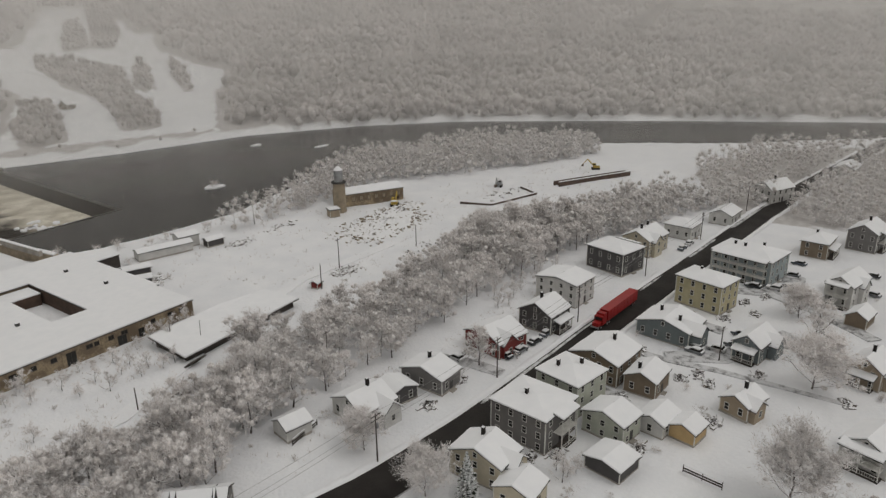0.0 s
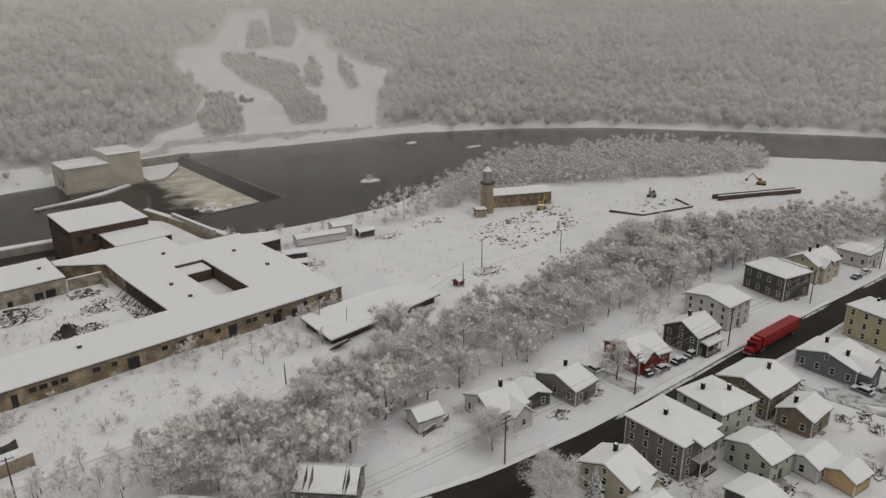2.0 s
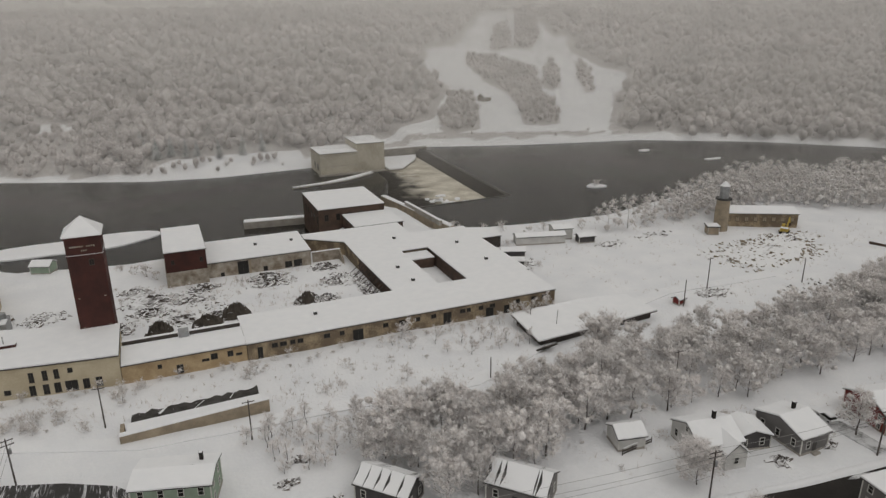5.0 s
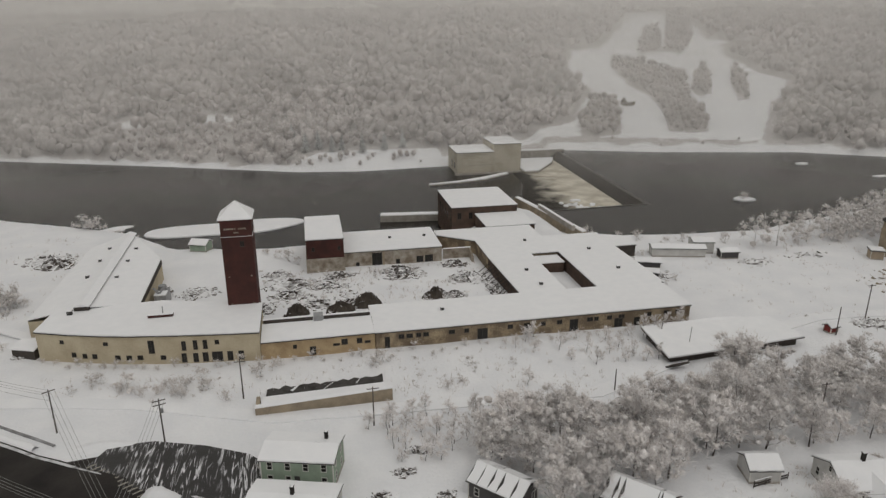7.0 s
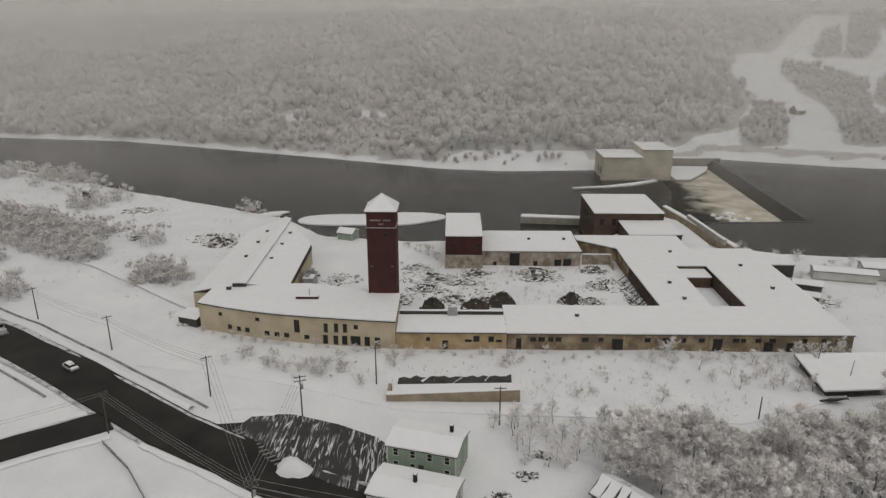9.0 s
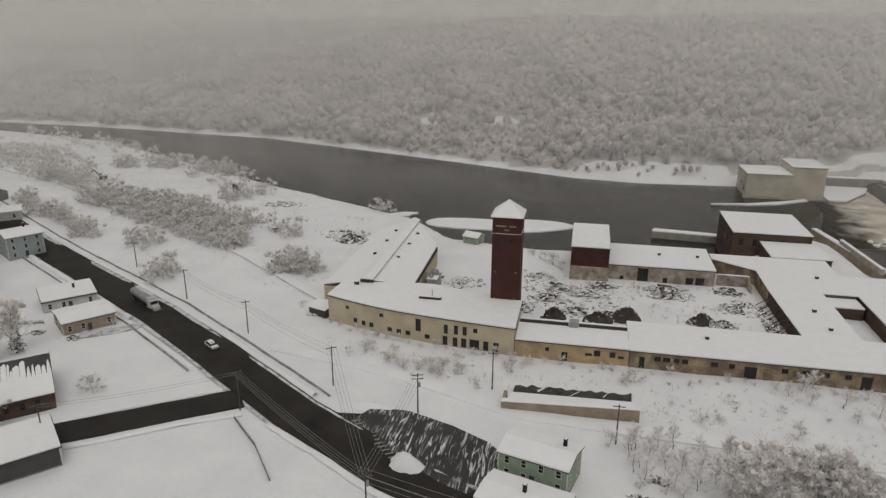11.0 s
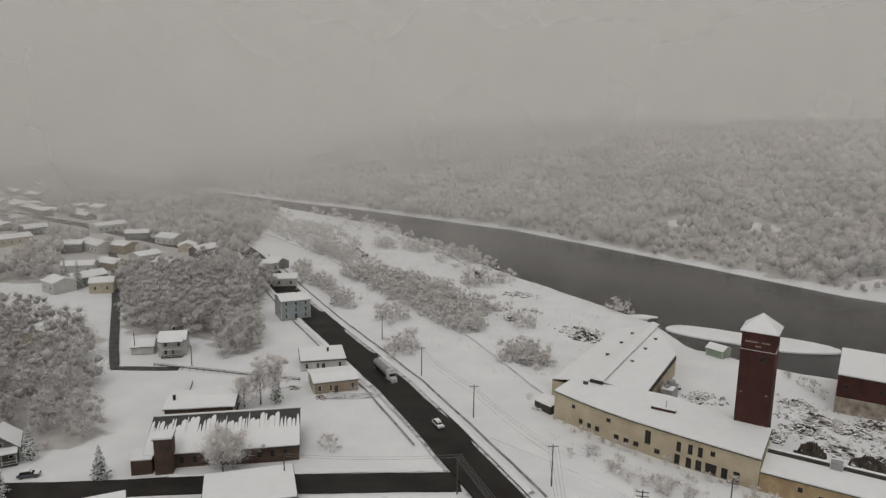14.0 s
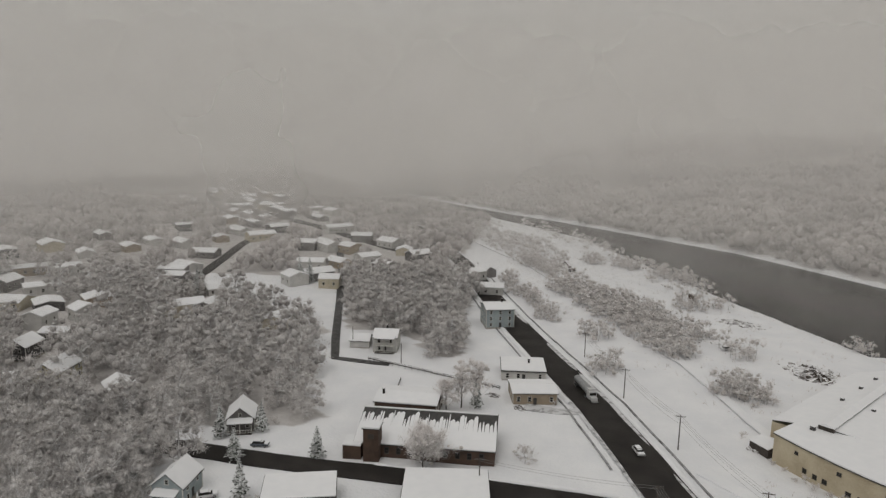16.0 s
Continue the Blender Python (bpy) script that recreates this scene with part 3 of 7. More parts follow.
    for cx, cy in chimney:
        zb = h + (rise * (1 - abs(cy) / hd) if roof == "gable" else rise * 0.5)
        ch = part("chimney", Shape().box(cx - 0.3, cy - 0.3, zb - 0.8, cx + 0.3, cy + 0.3, zb + 1.75).box(cx - 0.35, cy - 0.35, zb + 1.75, cx + 0.35, cy + 0.35, zb + 1.9), SOOT, top, "dark brick chimney")
        part("snow_cap", Shape().box(cx - 0.28, cy - 0.28, zb + 1.9, cx + 0.28, cy + 0.28, zb + 1.97), ROOF_SNOW, ch)
    for face, u, ww, out, wh, wr in wings:
        m = pose(0, 0, 0, 0, 0, (0, 90, 180, 270)[face])
        e = (hd if face in (0, 2) else hw) * 0.999
        sec = [(u - ww / 2, -0.3), (u + ww / 2, -0.3), (u + ww / 2, wh), (u, wh + wr), (u - ww / 2, wh)]
        wg = part("wing", Shape().add([(a, yy, b) for yy in (-e - out, -e * 0.1) for a, b in sec], [(4, 3, 2, 1, 0), (5, 6, 7, 8, 9), (0, 1, 6, 5), (1, 2, 7, 6), (2, 3, 8, 7), (3, 4, 9, 8), (4, 0, 5, 9)][:: 1]), mat, top, "", m)
        kk = wr / (ww / 2)
        for s in (-1, 1):
            for nm, lo, th, mt in (("wing_roof", 0.02, 0.12, DARK_TRIM), ("wing_snow", 0.15, snow, ROOF_SNOW)):
                g = 0.35 if nm == "wing_roof" else 0.28
                c = [(u, -e - out - g, wh + wr + lo), (u + s * (ww / 2 + g), -e - out - g, wh - kk * g + lo), (u + s * (ww / 2 + g), -e * 0.1, wh - kk * g + lo), (u, -e * 0.1, wh + wr + lo)]
                part(nm, Shape().slab(c if s > 0 else c[::-1], th), mt, wg)
        for k in range(max(1, int(ww / 2.6))):
            n = max(1, int(ww / 2.6))
            px = u - ww / 2 + ww * (k + 0.5) / n
            fr = m @ Vector((px, -e - out, 0))
            for r in range(2 if wh > 4.2 else 1):
                window(top, fr.x, fr.y, 1.0 + r * 2.4, 0.85, 1.3, face)
    if porch:
        face, depth, run, levels = porch
        m = pose(0, 0, 0, 0, 0, (0, 90, 180, 270)[face])
        e = hd if face in (0, 2) else hw
        pr = part("porch", Shape().box(-run / 2, -e - depth, 0, run / 2, -e - 0.02, 0.4), WOOD_DARK, top, "open timber porch", m)
        lift = (h - 0.4) / levels if levels > 1 else 2.6
        for k in range(levels):
            zt = 0.4 + lift * (k + 1)
            if k < levels - 1:
                part("deck", Shape().box(-run / 2, -e - depth, zt - 0.12, run / 2, -e - 0.02, zt), WHITE_TRIM, pr)
            rail = Shape().box(-run / 2, -e - depth, zt - lift + 0.85, run / 2, -e - depth + 0.07, zt - lift + 0.95)
            rail.box(-run / 2, -e - depth, zt - lift + 0.15, run / 2, -e - depth + 0.05, zt - lift + 0.22)
            for j in range(int(run / 0.4)):
                rail.box(-run / 2 + j * 0.4, -e - depth + 0.01, zt - lift + 0.2, -run / 2 + j * 0.4 + 0.05, -e - depth + 0.05, zt - lift + 0.86)
            part("railing", rail, WHITE_TRIM, pr)
        n = max(2, int(run / 2.4) + 1)
        zt = 0.4 + lift * levels
        for j in range(n):
            px = -run / 2 + 0.1 + (run - 0.2) * j / (n - 1)
            part("post", Shape().box(px - 0.08, -e - depth, 0.4, px + 0.08, -e - depth + 0.16, zt), WHITE_TRIM, pr)
        part("porch_roof", Shape().slab([(-run / 2 - 0.3, -e - depth - 0.35, zt), (run / 2 + 0.3, -e - depth - 0.35, zt), (run / 2 + 0.3, -e, zt + 0.55), (-run / 2 - 0.3, -e, zt + 0.55)], 0.14), DARK_TRIM, pr)
        part("porch_snow", Shape().slab([(-run / 2 - 0.25, -e - depth - 0.3, zt + 0.15), (run / 2 + 0.25, -e - depth - 0.3, zt + 0.15), (run / 2 + 0.25, -e - 0.02, zt + 0.7), (-run / 2 - 0.25, -e - 0.02, zt + 0.7)], snow), ROOF_SNOW, pr)
    return top


ST = -5  # the street's bearing, east of the mill
house("apartment_house", "grey clapboard three-storey house with white trim beside the street", 104.5, 53.6, ST, 11, 12.4, 7.3, "hip", 1.1, "grey", 3, [(-1, 1)], (0, 2, 5.5, 2))
house("house", "tall pale green house with snowy hipped roof", 118.6, 52.3, ST - 6, 10, 10.4, 7.2, "hip", 1.2, "pale green", 3, [(-2, 2), (2, -1)])
house("house", "pale green gabled house with lean-to", 112.6, 40.8, ST - 4, 6.4, 9, 4.4, "gable", 1.6, "pale green", 2, [])
house("house", "brown clapboard house with large snowy gable roof", 135, 51.5, ST, 11.5, 11.7, 5.4, "gable", 2.0, "brown", 2, [(2, -1)])
house("annex", "brown clapboard rear annex with snowy gable", 132.7, 40.9, ST + 3, 8, 7, 4, "gable", 1.6, "brown", 1, [(-2, 1)])
house("house", "grey-blue low house with snowy roof and side porch", 161, 45, ST, 10.2, 13.4, 4, "gable", 2.0, "teal", 1, [(1, 3), (-2, -3)], (1, 2, 6, 1), wings=((0, -1.5, 5, 2.5, 3.6, 1.9),))
house("apartment_house", "pale yellow three-storey house with hipped snowy roof", 184.8, 43, ST - 8, 9.4, 13.2, 8, "hip", 1.6, "yellow", 3, [(0, 2)], (1, 1.6, 4, 1))
house("apartment_house", "long pale grey three-storey apartment house with open balconies", 214.5, 38.5, ST - 6, 13, 18, 7.6, "hip", 2.2, "blue", 3, [(2, -3), (-2, 1), (-2, 4)], (3, 1.8, 16, 3))
house("house", "small brown house with snowy cross gable", 134.5, 21.4, ST - 12, 7, 6, 3.2, "gable", 1.6, "tan", 1, [(0.5, 0)], wings=((0, -0.8, 4, 1.2, 2.9, 1.5),))
house("garage", "ochre boarded garage under deep snow", 119.6, 28, ST - 4, 5.2, 5.2, 2.7, "gable", 1.2, "ochre", 0, category="garage")
house("house", "low white house with snow-laden roof", 119.2, 33.8, ST - 2, 7, 5.6, 3, "gable", 1.3, "white", 1)
house("garage", "dark boarded garage with low snowy roof", 102.2, 36.3, ST - 5, 6.4, 7.2, 2.6, "gable", 0.8, "dark", 0, category="garage")
house("house", "cream gabled house close to the street", 88, 54.4, ST + 6, 7, 10.5, 5, "gable", 2.2, "cream", 2, [(1, 1)], wings=((0, 0.5, 4.2, 1.8, 4.4, 1.7),))
house("annex", "cream low annex with snowy roof", 85, 45.5, ST + 8, 6, 7, 3.6, "gable", 1.5, "cream", 1)
house("house", "barn red house with snowy gable roof", 131, 78.3, ST - 7, 9.6, 11.5, 4, "gable", 2.4, "red", 2, [], wings=((0, -1.5, 4.6, 0.6, 3.6, 2.2),))
house("house", "charcoal gabled house with white porch", 148, 73.8, ST, 9, 9.6, 5, "gable", 2.6, "dark", 2, [(0, 1)], (0, 1.8, 6, 1))
house("house", "white tall house with low snowy roof", 167.3, 77.3, ST, 9.8, 12.8, 6.6, "gable", 1.2, "white", 3)
house("house", "charcoal house with hipped snowy roof and outside stair", 197.4, 74.6, ST - 9, 11, 13.5, 7, "hip", 1.5, "dark", 2, [], (1, 1.8, 8, 2))
house("house", "cream gabled house with snowy roof", 218.5, 72.6, ST - 4, 12.5, 10, 5.4, "gable", 2.6, "cream", 2, [(-3, 0), (3, 1)], wings=((0, -2, 5, 1.2, 4.8, 2.2),))
house("house", "white cottage with snowy hipped roof", 240.5, 66.7, ST, 9, 9.6, 4.6, "hip", 1.8, "white", 1)
house("house", "white cottage at the far end of the street", 266, 58.5, ST, 11, 8, 4, "gable", 1.8, "white", 1)
house("house", "white house with dark gable end and wide snowy roof", 107.8, 81, ST + 5, 7, 11, 3.6, "gable", 1.8, "grey", 1, [(1, 1)])
house("house", "white house with two snowy gables", 90.2, 85, ST - 4, 8.8, 9.6, 3.8, "gable", 2.2, "white", 1, [(1, 0)], wings=((0, 1.5, 4.4, 2.4, 3.2, 1.9),))
house("annex", "dark low annex with sagging snowy roof", 98.5, 83.5, ST + 80, 6, 7, 2.9, "gable", 1.2, "dark", 1)
house("garage", "small white garage with snowy roof", 76.7, 91.9, ST - 6, 5.4, 5, 2.8, "gable", 1.3, "white", 0, category="garage")
house("house", "dark brown two-storey house with snowy roof", 246, 24, ST, 11, 8, 5.2, "hip", 1.8, "brown", 2, [(1, 1)], (0, 1.8, 8, 1))
house("house", "grey tall gabled house with porches", 262, 11.5, ST - 6, 12, 9, 6.6, "gable", 2.6, "grey", 2, [(0, 0)], (0, 1.8, 8, 2))
house("house", "white gabled house with stacked front porches", 209, 11.5, ST - 10, 11.5, 7, 6.4, "gable", 2.2, "white", 2, [], (3, 2, 5.5, 2), wings=((0, 1, 4.2, 1.2, 5.4, 1.9),))
house("shed", "dark brown shed with snowy gable", 194, 6.5, ST - 6, 7, 5, 2.9, "gable", 1.6, "brown", 0, category="shed")
house("house", "tan gabled house with porch and snowy roof", 163, 1.5, ST - 10, 8, 7, 4.6, "gable", 2.4, "tan", 2, [(0, 0)], (3, 1.8, 5, 1), wings=((0, -0.5, 3.8, 1.6, 3.4, 1.7),))
house("house", "grey-white house with long porch", 131, -2, ST - 12, 9, 8, 4.6, "gable", 2, "white", 2, [], (3, 2, 7, 2), wings=((0, 1, 4.6, 1.6, 3.6, 1.8),))
house("house", "pale blue gabled house with snowy roof", 162, 25.2, ST - 6, 10, 6.4, 4.4, "gable", 2.2, "teal", 2, [], (3, 1.8, 5, 1), wings=((0, 2, 4.4, 2.0, 3.6, 1.9),))
house("shed", "low shed nearly buried under snow", 203.5, 19.2, ST - 12, 9, 6, 2.4, "gable", 1.2, "white", 0, category="shed")
house("house", "white farmhouse among rimed trees", 308, 50, ST - 20, 14, 9, 5.6, "gable", 3, "white", 2, [(0, 0)])
house("house", "white low house at the wood's edge", 372, 30, ST, 14, 9, 4.4, "gable", 2, "white", 1)
house("house", "sage green two-storey house with snowy roof", -4.2, 109.3, -16, 13, 8.2, 5.4, "gable", 0.9, "green", 2, [(4, 2)])
house("house", "low white house with flat snowy roof beside the green house", -6, 98.3, -16, 14.5, 8, 3.4, "gable", 0.7, "white", 1, [(0, 0)])
house("house", "low dark house with patchy snow on its roof", 29.6, 95.5, -47, 10, 6.5, 3.6, "gable", 1.8, "dark", 1, patchy=True)
house("house", "grey gabled house with patchy snow on its roof", 51, 87, -47, 10.5, 7.5, 3.8, "gable", 2.2, "grey", 1, patchy=True)
WT = 45  # the bearing of the streets west of the mill
hall = thing("hall", "long brown brick hall with icy snow-streaked roof and square belfry", "hall", pose(-125.8, 94.1, 0, 0, 0, 42.7))
part("wall", Shape().add([(x, y, z) for x in (-10, 24.4) for y, z in ((0.3, -0.5), (15, -0.5), (15, 6.6), (13, 7.4), (0.3, 3.7))],
                         [(0, 4, 3, 2, 1), (5, 6, 7, 8, 9), (0, 1, 6, 5), (1, 2, 7, 6), (2, 3, 8, 7), (3, 4, 9, 8), (4, 0, 5, 9)]), BROWN_BRICK, hall)
rf = part("roof", Shape().slab([(-10.3, -0.2, 3.6), (24.7, -0.2, 3.6), (24.7, 13, 7.45), (-10.3, 13, 7.45)], 0.15).slab([(-10.3, 13, 7.45), (24.7, 13, 7.45), (24.7, 15.3, 6.6), (-10.3, 15.3, 6.6)], 0.15), DARK_TRIM, hall, "dark shingle roof")
part("snow_cover", Shape().slab([(-10.2, -0.1, 3.78), (24.6, -0.1, 3.78), (24.6, 6.2, 5.62), (-10.2, 6.2, 5.62)], 0.25).slab([(-10.2, 12.8, 7.55), (24.6, 12.8, 7.55), (24.6, 15.2, 6.8), (-10.2, 15.2, 6.8)], 0.2), ROOF_SNOW, rf)
hr = random.Random(12)
k = -10.2
while k < 24.2:
    w = min(hr.uniform(0.3, 1.3), 24.6 - k)
    hi, gap = hr.uniform(9.0, 12.2), hr.choice((0.0, 0.0, 0.12, 0.3)) * min(1.0, w)
    rise_ = (7.57 - 3.78) / 13.0
    part("snow_streak", Shape().slab([(k + gap * 0.3, 6.25, 5.63), (k + w - 0.02, 6.25, 5.63), (k + w - gap, hi - 0.5, 3.78 + (hi - 0.4) * rise_), (k + w * 0.6, hi, 3.78 + (hi + 0.1) * rise_), (k + gap, hi - 0.8, 3.78 + (hi - 0.7) * rise_)], 0.22), ROOF_SNOW, rf)
    k += w
for k in range(9):
    pane_x = -2 + k * 2.9
    window(hall, pane_x, 0.3, 1.3, 0.9, 1.5, 0, DARK_TRIM)
bel = part("belfry", Shape().box(-7.2, -2.6, -0.5, -3.4, 1.4, 8.6), BROWN_BRICK, hall, "square brick belfry")
part("louvre", Shape().box(-6.0, -2.68, 6.2, -4.6, -2.6, 7.4), WOOD_DARK, bel)
part("cap", Shape().box(-7.5, -2.9, 8.6, -3.1, 1.7, 8.8), DARK_TRIM, bel)
part("snow_cap", Shape().box(-7.4, -2.8, 8.8, -3.2, 1.6, 9.2), ROOF_SNOW, bel)
part("side_wing", Shape().box(-12.5, -1.6, -0.5, -8.0, 4, 3.6), BROWN_BRICK, hall)
part("side_wing_snow", Shape().box(-12.6, -1.7, 3.6, -8.0, 4.1, 3.9), ROOF_SNOW, hall)
house("brick_building", "low red brick building with snowy roof", -147.5, 115.5, WT - 4, 17.5, 12, 4.4, "gable", 0.9, BROWN_BRICK, 1, [(-7, -2)], category="building")
house("shop", "tan low shop with snowy roof and dark windows", -131.7, 150.3, WT + 6, 13, 11, 3.6, "gable", 0.7, "tan", 1)
house("shop", "flat-roofed white shop with deep snow", -147.6, 163.2, WT + 1, 14, 13, 3.2, "flat", 0, "white", 1, [(2, 1)], category="shop")
house("house", "light blue three-storey house with snowy roof", -194.5, 198, WT + 12, 11.5, 12.5, 7.6, "gable", 1.2, "blue", 3, [(2, 1)])
house("house", "white house with pillared porch and side garage", -197, 143.6, WT, 8.5, 9.5, 5.4, "gable", 1.8, "white", 2, [(0, 1)], (0, 1.8, 7, 2))
house("garage", "white garage with shallow gable", -205.5, 138, WT, 7, 7, 2.7, "gable", 1.6, "white", 0, category="garage")
house("cottage", "white gabled cottage below tall rimed trees", -166.5, 73.5, 150, 8.5, 7, 3.6, "gable", 3.0, "grey", 1, [], (3, 2, 6, 1), category="house")
house("cottage", "light blue gabled cottage on the corner", -141.5, 47.3, 132, 8.6, 7, 4.4, "gable", 2.8, "blue", 2, [], (3, 1.8, 5, 1), category="house")
house("house", "pale yellow gabled house at the end of the lane", -231, 42.3, 135, 12, 9.4, 5, "gable", 2.6, "yellow", 2)
house("house", "dark gabled house under snow", -263, 39, 137, 10, 8, 5, "gable", 2.4, "dark", 2)
house("house", "white wide-roofed house by the wood", -230, 26, WT + 30, 12, 10, 4.6, "gable", 2, "white", 1)
house("store", "broad flat-roofed store under a sheet of snow", -122.5, 66.5, WT + 12, 15, 10, 4, "flat", 0, "dark", 0, category="store")
house("store", "broad flat-roofed store with roof vents under snow", -103, 91, WT + 3, 18, 13, 4, "flat", 0, "dark", 0, category="store")


# ---- the mill ----
def grown(outline, k):
    """The outline pushed outward by k metres, edge by edge."""
    n, out = len(outline), []
    for i in range(n):
        (ax, ay), (bx, by), (cx, cy) = outline[i - 1], outline[i], outline[(i + 1) % n]
        l1, l2 = math.hypot(bx - ax, by - ay), math.hypot(cx - bx, cy - by)
        n1, n2 = ((by - ay) / l1, (ax - bx) / l1), ((cy - by) / l2, (bx - cx) / l2)
        s = 1 + n1[0] * n2[0] + n1[1] * n2[1]
        out.append((bx + k * (n1[0] + n2[0]) / max(s, 0.4), by + k * (n1[1] + n2[1]) / max(s, 0.4)))
    return out


def roofed(top, outline, h, wall, lip=0.25, snow=0.32, base=-0.6):
    """A flat-roofed block of the mill: walls, a dark roof edge and its snow."""
    w = part("wall", Shape().prism(outline, base, h), wall, top)
    r = part("roof", Shape().prism(grown(outline, lip), h, h + 0.2), DARK_TRIM, top)
    part("snow_cover", Shape().prism(grown(outline, lip - 0.1), h + 0.2, h + 0.2 + snow), ROOF_SNOW, r, "thick level snow")
    return w


def rect(x0, y0, x1, y1):
    return [(x0, y0), (x1, y0), (x1, y1), (x0, y1)]


def pane(parent, x, y, z, w, h, turn=0, name="window", sill=True, mat=GLASS):
    """A plain industrial window, set into the wall with a sill; z is its lower edge."""
    key = ("mill", round(w, 1), round(h, 1), mat.name, sill)
    if key not in WINDOWS:
        fr = Shape().box(-w / 2 - 0.08, -0.05, -0.08, -w / 2, 0.1, h + 0.08).box(w / 2, -0.05, -0.08, w / 2 + 0.08, 0.1, h + 0.08).box(-w / 2, -0.05, h, w / 2, 0.1, h + 0.08)
        fr.box(-w / 2 - 0.1, -0.14 if sill else -0.05, -0.16, w / 2 + 0.1, 0.1, 0)
        fr.box(-0.03, -0.04, 0, 0.03, 0.1, h)
        WINDOWS[key] = (fr.mesh(name, WOOD_DARK), Shape().box(-w / 2, -0.02, 0, w / 2, 0.06, h).mesh("pane", mat))
    a, b = WINDOWS[key]
    win = part(name, a, None, parent, at=pose(x, y, z, 0, 0, turn))
    part("pane", b, None, win)


def vent(x, y, z, w=0.9, d=0.9, h=0.8, label="small snow-capped roof vent"):
    v = single("roof_vent", Shape().box(-w / 2, -d / 2, -0.4, w / 2, d / 2, h), DARK_TRIM, label, "roof vent", pose(x, y, z), "roof vents")
    part("snow_cap", Shape().box(-w / 2 - 0.05, -d / 2 - 0.05, h, w / 2 + 0.05, d / 2 + 0.05, h + 0.18), ROOF_SNOW, v)


wing = thing("mill_wing", "cream rendered mill wing with a curved front and snowy roof", "mill building")
FRONT = [(-67, 167), (-59, 164), (-51, 161.6), (-44, 160), (-36, 158.7), (-29, 157.7), (-21, 156.7), (-14, 156)]
roofed(wing, FRONT + [(-14, 173.5), (-40, 180.5), (-66, 179)], 7.3, CREAM)


def on_front(x):
    """The wing's face at x: its y and bearing."""
    for (ax, ay), (bx, by) in zip(FRONT[:-1], FRONT[1:]):
        if ax <= x <= bx:
            return ay + (by - ay) * (x - ax) / (bx - ax), math.degrees(math.atan2(by - ay, bx - ax))
    return FRONT[-1][1], 0


for x, z, w, h in [(-58.1, 1.7, 1.0, 1.0), (-55.5, 1.5, 1.0, 1.0), (-53.1, 1.5, 1.1, 1.0), (-47.6, 1.3, 1.2, 1.0), (-44.9, 1.3, 1.2, 1.0), (-42.3, 1.4, 1.2, 0.9), (-36.9, 1.3, 1.2, 0.9),
                   (-60.6, 5.1, 0.9, 0.7), (-50.0, 5.1, 1.0, 0.7), (-24.0, 5.0, 0.9, 0.9), (-39.4, 3.0, 1.3, 3.2), (-31.8, 3.6, 0.9, 2.2), (-29.1, 3.8, 0.9, 2.2), (-26.8, 3.9, 0.9, 2.1),
                   (-32.0, 0.4, 1.1, 2.2), (-29.3, 0.4, 1.1, 2.2), (-27.0, 0.5, 1.2, 2.2), (-24.2, 0.5, 2.4, 2.3), (-21.2, 0.6, 1.2, 2.2), (-18.6, 0.7, 1.2, 2.1)]:
    y, turn = on_front(x)
    pane(wing, x, y, z, w, h, turn)
corn, rows_ = Shape(), len(FRONT)
corn.add([(x, y + o, z) for x, y in FRONT for o, z in ((-0.14, 6.75), (0.1, 6.75), (0.1, 7.1), (-0.14, 7.1))],
         [(4 * i + j, 4 * i + (j + 1) % 4, 4 * i + 4 + (j + 1) % 4, 4 * i + 4 + j) for i in range(rows_ - 1) for j in range(4)] + [(0, 1, 2, 3), (4 * rows_ - 1, 4 * rows_ - 2, 4 * rows_ - 3, 4 * rows_ - 4)])
part("cornice", corn, CREAM, wing)
hatch = single("roof_hatch", Shape().box(-3, -0.7, -0.4, 3, 0.7, 1.0), RED_BRICK, "long dark red roof hatch on the mill wing", "roof hatch", pose(-38.6, 169.8, 7.5))
part("snow_cap", Shape().box(-3.05, -0.75, 1.0, 3.05, 0.75, 1.2), ROOF_SNOW, hatch)
part("flue", Shape().tube((0.6, 0, 1.0), (0.6, 0, 3.0), 0.12, 0.12, 6), METAL, hatch)
hut = thing("lean_to", "small dark lean-to shed against the mill wing", "shed", pose(-70.5, 170.5, 0, 0, 0, -20))
part("wall", Shape().prism(rect(-3, -2, 3, 2), -0.4, [2.2, 2.2, 3.0, 3.0]), WOOD_DARK, hut)
part("snow_cover", Shape().slab([(-3.2, -2.2, 2.25), (3.2, -2.2, 2.25), (3.2, 2.1, 3.05), (-3.2, 2.1, 3.05)], 0.3), ROOF_SNOW, hut)

tower = thing("mill_tower", "tall dark red brick mill tower with a snowy pyramid cap", "tower", pose(-18.7, 177.4, 0))
part("shaft", Shape().box(-3.85, -3.85, -0.5, 3.85, 3.85, 30.4), RED_BRICK, tower)
part("cornice", Shape().box(-4.05, -4.05, 30.4, 4.05, 4.05, 30.9), RED_BRICK, tower)
led = part("ledge", Shape().box(-3.98, -3.98, 26.2, 3.98, 3.98, 26.4), RED_BRICK, tower)
part("ledge_snow", Shape().box(-3.96, -3.96, 26.4, 3.96, 3.96, 26.48), ROOF_SNOW, led)
cap = Shape().box(-4.3, -4.3, 30.9, 4.3, 4.3, 31.2)
cap.add([(-4.3, -4.3, 31.2), (4.3, -4.3, 31.2), (4.3, 4.3, 31.2), (-4.3, 4.3, 31.2), (0, 0, 35.0)], [(0, 1, 4), (1, 2, 4), (2, 3, 4), (3, 0, 4), (3, 2, 1, 0)])
